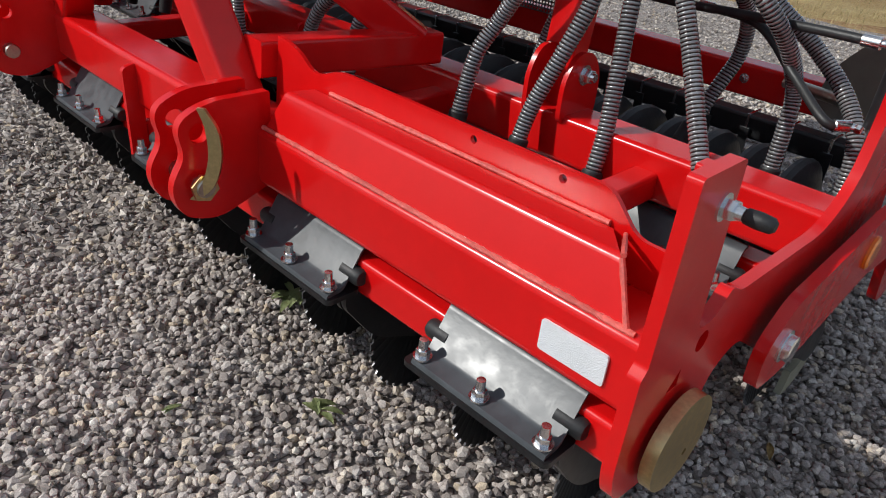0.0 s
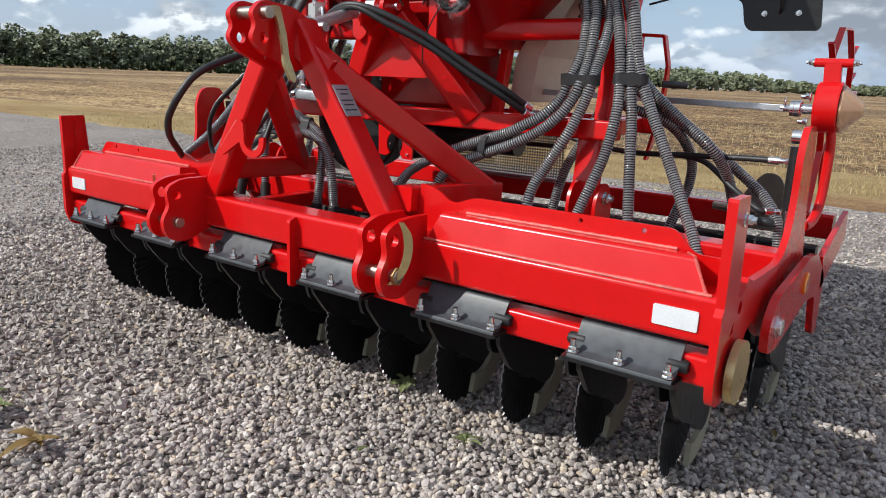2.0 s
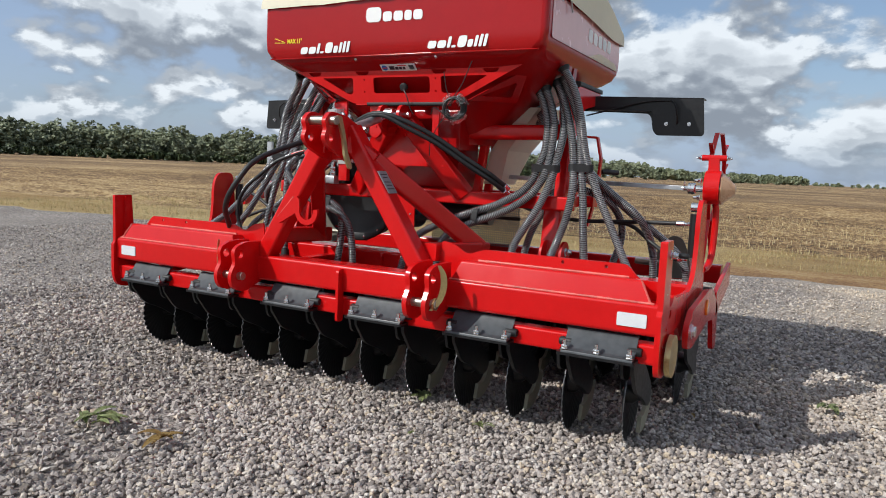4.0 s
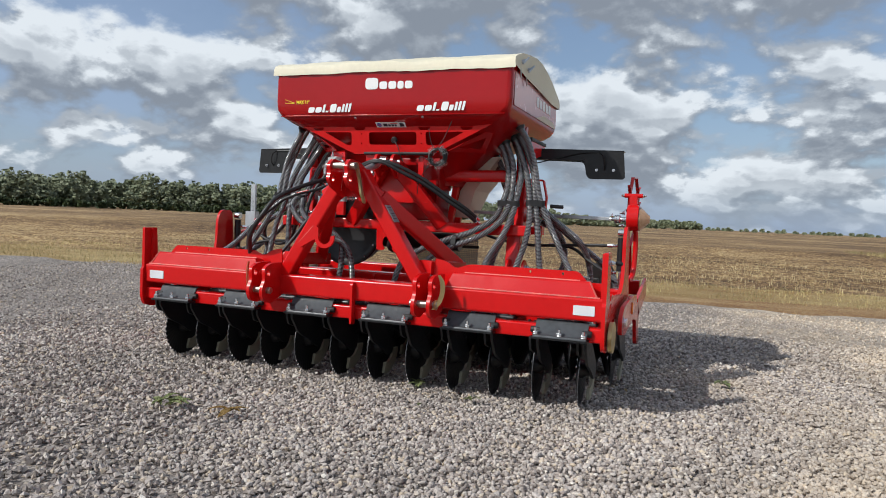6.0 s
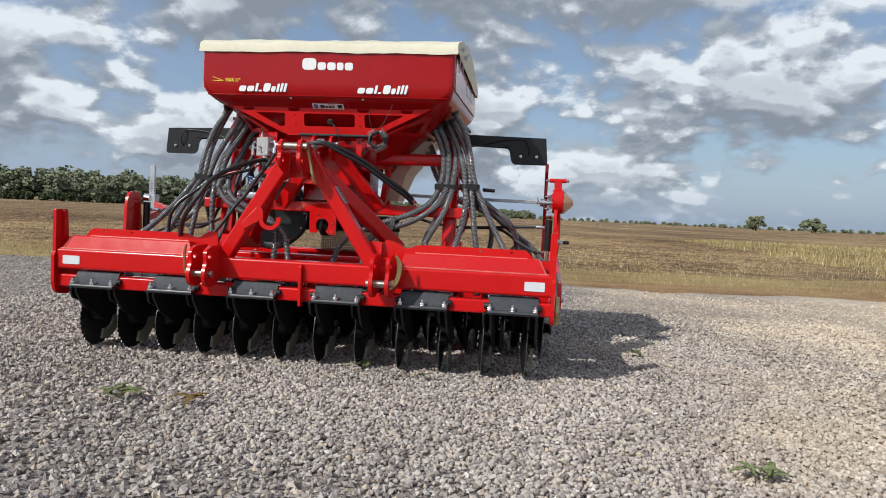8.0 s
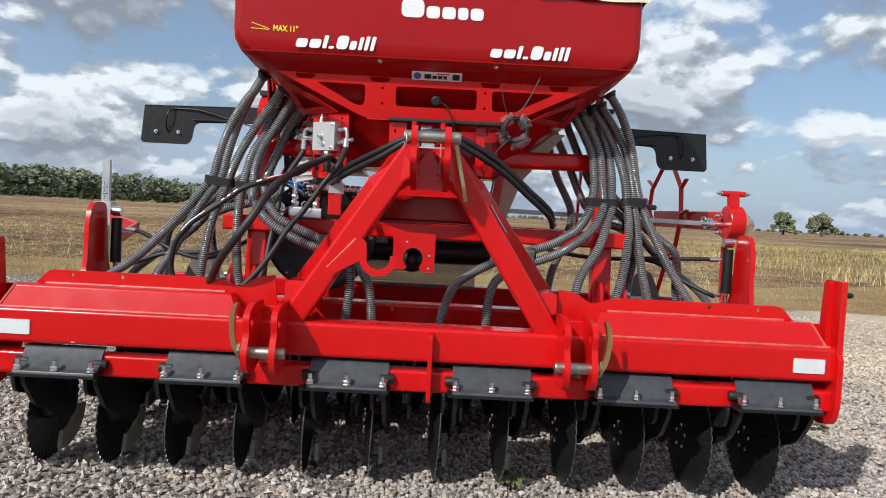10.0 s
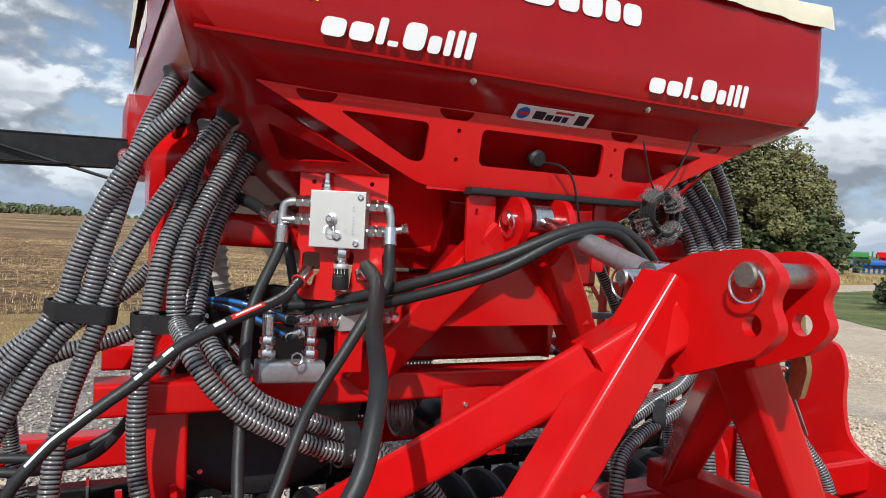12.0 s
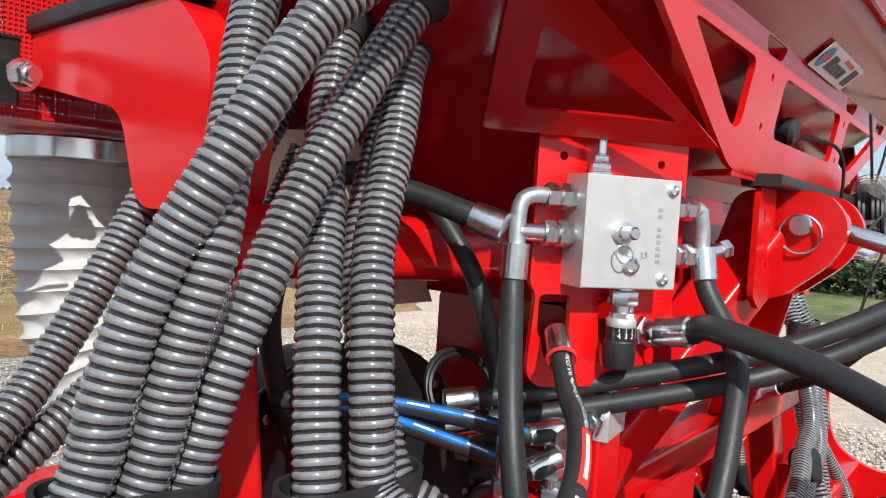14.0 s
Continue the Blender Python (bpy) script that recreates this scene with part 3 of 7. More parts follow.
def scatter(name, centres, sizes, base, faces, material, label, category, flat=0.85, jitter=0.42, spin=(np.pi, np.pi)):
    """Many small loose pieces as one mesh: each a turned, dented copy of a base shape."""
    count, nv = len(centres), len(base)
    a = rng.uniform(-1, 1, (count, 2)) * np.array(spin)
    ca, sa = np.cos(a), np.sin(a)
    zero, one = np.zeros(count), np.ones(count)
    rx = np.stack([one, zero, zero, zero, ca[:, 0], -sa[:, 0], zero, sa[:, 0], ca[:, 0]], 1).reshape(-1, 3, 3)
    rz = np.stack([ca[:, 1], -sa[:, 1], zero, sa[:, 1], ca[:, 1], zero, zero, zero, one], 1).reshape(-1, 3, 3)
    shape = base[None] * (1 + rng.uniform(-jitter, jitter, (count, nv, 3)))
    shape = shape * rng.uniform(0.62, 1.2, (count, 1, 3))
    v = np.einsum("nij,nkj->nki", rz @ rx, shape) * sizes[:, None, None]
    v[:, :, 2] *= flat
    v += centres[:, None, :]
    k = np.array(faces)
    me = bpy.data.meshes.new(name)
    total, corner = count * len(k), k.shape[1]
    index = (k[None] + (np.arange(count) * nv)[:, None, None]).reshape(-1)
    me.vertices.add(count * nv)
    me.vertices.foreach_set("co", v.reshape(-1).astype(np.float32))
    me.loops.add(total * corner)
    me.loops.foreach_set("vertex_index", index.astype(np.int32))
    me.polygons.add(total)
    me.polygons.foreach_set("loop_start", (np.arange(total) * corner).astype(np.int32))
    me.update(calc_edges=True)
    me.validate()
    me.shade_flat()
    me.materials.append(material)
    return tagged(new(name, me), label, category, kind="stuff")


def stones(x0, x1, y0, y1, density, low, high):
    count = int((x1 - x0) * (y1 - y0) * density)
    c = np.stack([rng.uniform(x0, x1, count), rng.uniform(y0, y1, count), rng.uniform(-0.012, 0.005, count)], 1)
    s = low + (high - low) * rng.beta(2.0, 3.2, count)
    return c, s


ICO = np.array([(a, b * 1.618, 0) for a in (-1, 1) for b in (-1, 1)] + [(0, a, b * 1.618) for a in (-1, 1) for b in (-1, 1)] + [(b * 1.618, 0, a) for a in (-1, 1) for b in (-1, 1)], float) * 0.46
ICO_FACES = [f for f in itertools.combinations(range(12), 3) if all(abs(np.linalg.norm(ICO[a] - ICO[b]) - 0.92) < 0.01 for a, b in itertools.combinations(f, 2))]
ICO_FACES = [f if np.dot(np.cross(ICO[f[1]] - ICO[f[0]], ICO[f[2]] - ICO[f[0]]), ICO[f[0]]) > 0 else f[::-1] for f in ICO_FACES]
OCTA = np.array([(1, 0, 0), (-1, 0, 0), (0, 1, 0), (0, -1, 0), (0, 0, 1), (0, 0, -1)], float) * 0.95
OCTA_FACES = [f if (f[0] + f[1] - 2 + f[2]) % 2 == 0 else f[::-1] for f in itertools.product((0, 1), (2, 3), (4, 5))]
near_c, near_s = stones(-0.2, 2.9, -1.45, 0.95, 5000, 0.0070, 0.0190)
side_c, side_s = stones(1.25, 2.9, 0.95, 1.75, 5000, 0.0070, 0.0190)
near_c, near_s = np.concatenate([near_c, side_c]), np.concatenate([near_s, side_s])
scatter("gravel_stones", near_c, near_s, ICO, ICO_FACES, STONE, "loose grey and buff crushed stones beside the machine", "gravel", jitter=0.30)
far_c, far_s = stones(-3.6, 4.7, -3.3, 3.6, 1650, 0.011, 0.0215)
keep = ~((far_c[:, 0] > -0.2) & (far_c[:, 0] < 2.9) & (far_c[:, 1] > -1.45) & (far_c[:, 1] < np.where(far_c[:, 0] > 1.25, 1.75, 0.95)))
reach = np.minimum(np.minimum(far_c[:, 0] + 3.6, 4.7 - far_c[:, 0]), np.minimum(far_c[:, 1] + 3.3, 4.4 - far_c[:, 1]))
keep &= reach > 0.9 * rng.uniform(0, 1, len(far_c)) ** 2
scatter("gravel_stones", far_c[keep], far_s[keep], OCTA, OCTA_FACES, STONE, "loose grey and buff crushed stones over the yard", "gravel")
edge_c, edge_s = stones(-8.0, 8.0, 3.6, 6.0, 380, 0.010, 0.018)
wide_c, wide_s = stones(-8.0, -3.6, -2.0, 3.6, 350, 0.010, 0.018)
scatter("gravel_stones", np.concatenate([edge_c, wide_c]), np.concatenate([edge_s, wide_s]), OCTA, OCTA_FACES, STONE, "loose crushed stones thinning out towards the verge", "gravel")


def tufts(name, x0, x1, y0, y1, count, tall, material, label):
    """Short dry grass: single bent blades, thicker in patches."""
    pts = np.stack([rng.uniform(x0, x1, count), rng.uniform(y0, y1, count), np.full(count, -0.02)], 1)
    patchy = np.array([noise.noise(Vector((p[0] * 0.9, p[1] * 1.4, 3.0))) for p in pts])
    pts = pts[(patchy > rng.uniform(-0.5, 0.35, count)) & ((pts[:, 1] > 1.05 * pts[:, 0] + 0.7) | ((pts[:, 1] > 18.6) & (pts[:, 0] < 24)) | ((pts[:, 0] >= 24) & (pts[:, 1] > 18.2 + (pts[:, 0] - 24) * 0.17)) | (pts[:, 0] < 9.0)) & ((pts[:, 1] > 7.5) | (pts[:, 0] < 0.5))]
    blade = np.array([(-0.09, 0, -0.1), (0.09, 0, -0.1), (0.03, 0.35, 1.0), (-0.03, 0.35, 1.0)], float)
    count = len(pts)
    a = rng.uniform(0, 2 * np.pi, count)
    rot = np.stack([np.cos(a), -np.sin(a), np.zeros(count), np.sin(a), np.cos(a), np.zeros(count), np.zeros(count), np.zeros(count), np.ones(count)], 1).reshape(-1, 3, 3)
    v = np.einsum("nij,kj->nki", rot, blade) * (tall * rng.uniform(0.5, 1.3, (count, 1, 1))) + pts[:, None, :]
    me = bpy.data.meshes.new(name)
    me.vertices.add(count * 4)
    me.vertices.foreach_set("co", v.reshape(-1).astype(np.float32))
    me.loops.add(count * 4)
    me.loops.foreach_set("vertex_index", np.arange(count * 4, dtype=np.int32))
    me.polygons.add(count)
    me.polygons.foreach_set("loop_start", (np.arange(count) * 4).astype(np.int32))
    me.update(calc_edges=True)
    me.materials.append(material)
    return tagged(new(name, me), label, "grass", kind="stuff")


tufts("verge_grass", -14, 9, 5.6, 10.4, 40000, 0.036, GRASS, "short dry yellow-green grass on the verge")
tufts("field_straw", -16, 16, 9.8, 22, 26000, 0.06, STRAW, "pale straw stubble standing in the worked soil")
tufts("track_grass", 9, 44, 11.4, 44, 70000, 0.13, GRASS, "long dry grass beside the track")


# ---- far trees ----
QUAD = np.array([(-1, 0, -0.6), (1, 0, -0.6), (1, 0.25, 0.6), (-1, 0.25, 0.6)], float)


def crown_points(centre, size, clumps, leaves, small=(0.15, 0.36), low=-0.25):
    """Leaf places in uneven clumps inside a crown, with gaps between them."""
    out = []
    for _ in range(clumps):
        d = rng.normal(size=3)
        d /= np.linalg.norm(d)
        d[2] = abs(d[2]) * (1.0 - low - 0.25) + low
        c = np.array(centre) + d * np.array(size) * rng.uniform(0.35, 1.05)
        r = size[0] * rng.uniform(*small)
        p = rng.normal(size=(leaves, 3))
        p /= np.linalg.norm(p, axis=1)[:, None]
        out.append(c + p * (rng.uniform(0.55, 1.0, (leaves, 1)) ** 0.5) * r)
    return np.concatenate(out)


LEAF_SPIN = (0.9, 1.1)


def belt(name, az0, az1, far0, far1, low, high, count, leaf, material, label, category, leaves=16, clumps=26):
    """A line of far trees or hedge, between two bearings from the yard."""
    pts = []
    for k in range(count):
        f = (k + rng.uniform(-0.6, 0.6)) / count
        az, dist = radians(az0 + (az1 - az0) * f), far0 + (far1 - far0) * f
        dist *= rng.uniform(1.0, 1.12)
        tall = rng.uniform(low, high)
        wide = tall * rng.uniform(0.42, 0.62)
        pts.append(crown_points((1 + dist * math.sin(az), -2 + dist * math.cos(az), tall * 0.5), (wide, wide, tall * 0.52), clumps, leaves, (0.10, 0.22), -0.9))
    pts = np.concatenate(pts)
    pts[:, 2] = np.maximum(pts[:, 2], 0.05)
    return scatter(name, pts, rng.uniform(leaf * 0.6, leaf * 1.3, len(pts)), QUAD, [(0, 1, 2, 3)], material, label, category, flat=1.0, jitter=0.4, spin=LEAF_SPIN)


belt("far_wood", -78, -32, 175, 195, 6.0, 9.8, 190, 0.36, LEAF_HAZED, "dark green belt of broadleaved trees beyond the field", "trees", 25)
belt("far_wood", -33, -12, 195, 330, 7.5, 10.0, 120, 0.45, LEAF_HAZED, "dark green wood thinning out towards the open horizon", "trees")
belt("far_wood", -12, -1, 360, 520, 5.0, 7.0, 44, 1.1, LEAF_HAZED, "far wood edge low on the horizon", "trees")
belt("far_hedge", -76, -20, 160, 180, 1.4, 2.2, 190, 0.4, HEDGE_LEAF, "low dark hedge along the far edge of the field", "hedge", 14, 10)
belt("far_hedge", -1, 46, 560, 620, 0.9, 3.0, 120, 0.9, LEAF_HAZED, "hedges and trees low on the horizon", "hedge", 14, 12)


def tree(at, tall, wide, trunk, clumps, leaves, leaf, label, material=LEAF, dead=0):
    x, y = at
    root = thing("oak_tree", label, "tree", (x, y, -0.1))
    bm = B()
    seed = random.Random(int(x * 10 + y))
    path = [V(x + seed.uniform(-0.1, 0.1) * k, y + seed.uniform(-0.1, 0.1) * k, -0.1 + tall * 0.62 * k / 6) for k in range(7)]
    sweep(bm, path, lambda i: trunk * (1 - 0.11 * i), 10)
    for k in range(9 + dead):
        a, z0 = seed.uniform(0, 6.28), tall * seed.uniform(0.22, 0.55)
        reach = wide * seed.uniform(0.5, 0.9)
        end = V(x + math.cos(a) * reach, y + math.sin(a) * reach, min(tall * (1.02 if k >= 9 else 0.9), z0 + reach * seed.uniform(0.4, 1.0)))
        start = V(x, y, z0)
        mid = start.lerp(end, 0.5) + V(0, 0, 0.12 * reach)
        sweep(bm, spline([start, mid, end], 0.4), lambda i: max(0.02, trunk * 0.34 * (1 - i * 0.07)), 6)
    part("trunk", bm, BARK, root, "grey-brown forked trunk")
    pts = crown_points((x, y, tall * 0.52), (wide, wide, tall * 0.47), clumps, leaves, (0.08, 0.21), -0.9)
    pts[:, 2] = np.maximum(pts[:, 2], 0.2)
    crown = scatter("crown", pts, rng.uniform(leaf * 0.6, leaf * 1.3, len(pts)), QUAD, [(0, 1, 2, 3)], material, "", "", flat=1.0, jitter=0.4, spin=LEAF_SPIN)
    for key in ("kind", "label", "category"):
        if key in crown:
            del crown[key]
    crown.parent, crown.matrix_parent_inverse = root, world_of(root).inverted()
    return root


tree((100, 202), 7.6, 3.4, 0.4, 40, 60, 0.42, "round dark green field oak far off in the stubble", LEAF_HAZED)
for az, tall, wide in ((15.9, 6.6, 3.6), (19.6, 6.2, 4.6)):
    tree((-0.9 + 300 * math.sin(radians(az)), -3.2 + 300 * math.cos(radians(az))), tall, wide, 0.4, 40, 60, 0.45, "small dark green tree on the open horizon", LEAF_HAZED)
tree((114, 207), 7.4, 4.2, 0.4, 46, 60, 0.42, "broad dark green field oak far off in the stubble", LEAF_HAZED)
for az, dist, tall, wide, dead, words in ((42.0, 55, 6.4, 2.9, 4, "low-hanging green roadside oak"), (44.4, 48, 7.6, 3.3, 16, "leafy green roadside oak beside the track"), (46.9, 51, 11.2, 4.2, 16, "tall green roadside oak with bare upper twigs"), (49.6, 49, 9.6, 3.6, 10, "dense green roadside oak"), (51.8, 50, 8.6, 2.6, 6, "green roadside oak at the end of the row")):
    tree((-0.6 + dist * math.sin(radians(az)), -1.4 + dist * math.cos(radians(az))), tall, wide, 0.34, 230, 110, 0.088, words, dead=dead)
belt("roadside_bushes", 41.6, 52.5, 46, 46, 2.8, 4.8, 60, 0.16, HEDGE_LEAF, "dense dark green bushes under the roadside oaks", "bushes")
belt("yard_hedge", 53, 84, 19, 17, 0.8, 1.05, 120, 0.05, HEDGE_LEAF, "clipped dark green hedge along the track", "hedge")

# ---- disc cultivator: frame ----
frame_thing = thing("disc_cultivator", "bright red welded steel cultivator frame with a headstock, standing on gravel", "cultivator")


def red(name, bm, label="", material=None, parent=None):
    return part(name, bm, material or RED, parent or frame_thing, label)


def weld(bm, p0, p1, r=0.005):
    """A slightly lumpy weld bead."""
    seed = random.Random(int((p0[0] + p1[1]) * 1000))
    path = spline([p0, Vector(p0).lerp(Vector(p1), 0.5), p1], 0.008)
    return sweep(bm, path, lambda i: r * (0.8 + 0.4 * seed.random()), 8)


BEAM_TOP, BEAM_LOW = 0.622, 0.502
red("front_beam", bar(B(), (-1.452, 0.06, 0.562), (1.452, 0.06, 0.562), 0.12, 0.12, r=0.014, seg=4))
red("front_lower_tube", bar(B(), (-1.452, 0.052, 0.432), (1.452, 0.052, 0.432), 0.08, 0.075, r=0.010, seg=4))
red("rear_beam", bar(B(), (-1.452, 0.655, 0.565), (1.452, 0.655, 0.565), 0.11, 0.11, r=0.012, seg=4))
red("rear_lower_tube", bar(B(), (-1.44, 0.665, 0.425), (1.44, 0.665, 0.425), 0.075, 0.075, r=0.010, seg=4))


def wing(s):
    """The folded stiffener box on one half of the front beam, with its upright rim."""
    prof = [(0.010, 0.620), (0.036, 0.701), (0.110, 0.694), (0.110, 0.620)]
    bm = B()
    rings = []
    for ends in ((0.604, 0.640, 0.640, 0.604), (1.416, 1.372, 1.312, 1.335)):
        rings.append([bm.verts.new((s * x, y, z)) for x, (y, z) in zip(ends, prof)])
    for a, b in zip(rings, rings[1:]):
        for i in range(len(prof) - 1):
            bm.faces.new((a[i], a[i + 1], b[i + 1], b[i]))
    bm.faces.new(rings[0])
    bm.faces.new(rings[-1][::-1])
    bmesh.ops.bevel(bm, geom=[e for e in bm.edges if e.calc_length() > 0.4], offset=0.010, segments=4, affect="EDGES", profile=0.5)
    red("stiffener_box", bm)
    rim = rounded([(0.49, 0.62), (0.505, 0.765), (0.57, 0.755), (0.625, 0.715), (0.70, 0.745), (1.30, 0.745), (1.352, 0.690), (1.452, 0.690), (1.452, 0.62)], [0, 0.004, 0.05, 0.03, 0.03, 0.02, 0.02, 0, 0])
    holes = [circle(1.045, 0.728, 0.007, 12), circle(1.22, 0.728, 0.007, 12)]
    if s < 0:
        rim, holes = [(-x, z) for x, z in rim], [[(-x, z) for x, z in h] for h in holes]
    red("stiffener_rim", plate(B(), rim, 0.008, on_y(0.110), holes))
    bm = B()
    weld(bm, (s * 0.68, 0.107, 0.697), (s * 1.31, 0.107, 0.697), 0.0045)
    weld(bm, (s * 0.60, 0.009, 0.6235), (s * 1.43, 0.009, 0.6225), 0.0046)
    weld(bm, (s * 1.337, 0.106, 0.692), (s * 1.374, 0.040, 0.699), 0.0040)
    weld(bm, (s * 1.375, 0.036, 0.698), (s * 1.416, 0.010, 0.624), 0.0045)
    red("weld_bead", bm, "rough weld bead with its highlights painted pale", WELD)


wing(1)
wing(-1)


def end_plate(s):
    x = 1.445 if s > 0 else -1.474
    outline = [(-0.02, 0.42), (-0.02, 0.585), (-0.008, 0.60), (-0.008, 0.852), (0.098, 0.852), (0.115, 0.60), (0.165, 0.60), (0.20, 0.635), (0.24, 0.615), (0.58, 0.600), (0.68, 0.66)]
    if s > 0:
        outline += [(0.705, 0.78), (0.70, 0.90), (0.735, 0.985), (0.865, 0.985), (0.895, 0.72), (0.95, 0.60)]
    else:
        outline += [(0.70, 0.78), (0.70, 0.90), (0.735, 0.985), (0.865, 0.985), (0.895, 0.72), (0.95, 0.60)]
    outline += [(1.02, 0.44), (0.80, 0.37), (0.45, 0.40), (0.30, 0.50), (0.225, 0.47), (0.205, 0.40), (0.12, 0.335), (0.0, 0.355)]
    radii = [0.02, 0.004, 0.004, 0.008, 0.008, 0.02, 0.02, 0.01, 0.03, 0.08, 0.05] + [0.05, 0.06, 0.045, 0.045, 0.05, 0.04] + [0.02, 0.06, 0.06, 0.05, 0.05, 0.05, 0.08, 0.10]
    holes = [circle(0.145, 0.57, 0.017, 14), [(0.072, 0.515), (0.10, 0.545), (0.102, 0.515)], circle(0.065, 0.80, 0.010, 12)]
    body = red("end_plate", plate(B(), rounded(outline, radii), 0.020, on_x(x), holes))
    # the stiffening strip behind the upright
    red("upright_strip", plate(B(), rounded([(0.045, 0.60), (0.045, 0.845), (0.075, 0.845), (0.095, 0.60)], 0.004), 0.016, on_x(x - 0.016 if s > 0 else x + 0.02)))
    # zinc-plated side disc
    bm = B()
    xo = 1.474 if s > 0 else -1.494
    half = circle(0.115, 0.418, 0.080, 40)
    part("side_disc", plate(bm, half, 0.020, on_x(xo), [circle(0.135, 0.39, 0.006, 10)]), GOLD, frame_thing, "round yellow zinc-plated end disc")
    # depth link arm that carries the roller
    xa = 1.486 if s > 0 else -1.508
    arm = [(0.33, 0.40), (0.32, 0.49), (0.40, 0.545), (0.85, 0.575), (1.00, 0.56), (1.23, 0.44), (1.24, 0.22), (1.15, 0.23), (1.06, 0.40), (0.86, 0.425), (0.62, 0.40), (0.45, 0.385)]
    red("roller_arm", plate(B(), rounded(arm, 0.035), 0.022, on_x(xa), [circle(1.12, 0.42, 0.008, 10)]))
    bm = B()
    xp = xa + (0.022 if s > 0 else 0.0)
    way = (s, 0, 0)
    lathe(bm, (xp, 0.405, 0.462), way, [(0, 0.030), (0.004, 0.030), (0.005, 0.024), (0.016, 0.024), (0.018, 0.020)], 20)
    part("pivot_pin", bm, ZINC, frame_thing, "bright zinc-plated pivot pin")
    bm = B()
    lathe(bm, (xp, 0.80, 0.50), way, [(0, 0.036), (0.006, 0.036), (0.009, 0.028)], 24)
    part("amber_reflector", bm, ORANGE, frame_thing, "round amber side reflector")
    # height-stop bolt with a rubber buffer on the upright
    bm = B()
    px = x + (0.02 if s > 0 else 0.0)
    stud(bm, (px, 0.065, 0.80), way, 0.0095, 0.026)
    part("stop_bolt", bm, ZINC, frame_thing, "zinc-plated bolt through the upright")
    part("rubber_buffer", lathe(B(), (px + s * 0.028, 0.065, 0.80), way, [(0, 0.0095), (0.015, 0.0105), (0.030, 0.0095), (0.034, 0.006)], 16), RUBBER, frame_thing)
    return body


end_plate(1)
end_plate(-1)


# reflectors
for s in (1, -1):
    bm = B()
    plate(bm, rounded([(s * 1.302, 0.532), (s * 1.41, 0.532), (s * 1.41, 0.582), (s * 1.302, 0.582)], 0.005, 3), -0.004, on_y(-0.0005))
    ob = part("reflector", bm, REFLECT)
    tagged(ob, "white rectangular reflector stuck on the red front beam", "reflector", "front reflectors")

# tab on the front beam and along the lower tube
red("centre_tab", plate(B(), rounded([(-0.032, 0.37), (-0.032, 0.60), (0.0, 0.61), (0.01, 0.60), (0.01, 0.37)], 0.012), 0.014, on_x(0.05)))
red("centre_tab", plate(B(), rounded([(0.58, 0.37), (0.58, 0.60), (0.60, 0.61), (0.61, 0.60), (0.61, 0.37)], 0.012), 0.014, on_x(-0.12)))


# lower link brackets
def link_bracket(cx, lever_side):
    outline = rounded([(0.03, 0.690), (-0.10, 0.690), (-0.165, 0.66), (-0.150, 0.595), (-0.185, 0.54), (-0.165, 0.475), (-0.09, 0.455), (0.03, 0.50)], [0.004, 0.035, 0.035, 0.02, 0.03, 0.035, 0.03, 0.004])
    holes = [circle(-0.12, 0.635, 0.019, 16)]
    for dx in (-0.054, 0.034):
        red("link_plate", plate(B(), outline, 0.020, on_x(cx + dx), holes))
    red("link_gusset", bar(B(), (cx - 0.036, 0.02, 0.62), (cx + 0.036, 0.02, 0.62), 0.02, 0.10, r=0.003))
    bm = B()
    x0, x1 = cx - 0.078, cx + 0.078
    lathe(bm, (x0, -0.125, 0.535), (1, 0, 0), [(0, 0.017), (0.004, 0.019), (x1 - x0 - 0.004, 0.019), (x1 - x0, 0.017)], 20)
    part("link_pin", bm, PIN, frame_thing, "machined steel link pin")
    bm = B()
    xl = cx + (0.066 if lever_side > 0 else -0.074)
    lathe(bm, (xl, -0.125, 0.535), (1, 0, 0), [(0, 0.028), (0.008, 0.028)], 6)
    spine = spline([(-0.012, 0.0, 0.512), (0.018, 0.0, 0.545), (0.036, 0.0, 0.60), (0.034, 0.0, 0.655), (0.016, 0.0, 0.692)], 0.012)
    wide = [0.0125 * min(1.0, 0.55 + 2.2 * min(k, len(spine) - 1 - k) / len(spine)) for k in range(len(spine))]
    edge = [(p.x + w_, p.z) for p, w_ in zip(spine, wide)] + [(p.x - w_, p.z) for p, w_ in list(zip(spine, wide))[::-1]]
    flat = on_frame((xl, -0.132, 0.0), (lever_side * 0.8, 0.6, 0), (0, 0, 1))
    plate(bm, edge, 0.008, flat)
    part("pin_lever", bm, GOLD, frame_thing, "curved yellow zinc-plated locking lever")


link_bracket(-0.488, -1)
link_bracket(0.539, 1)


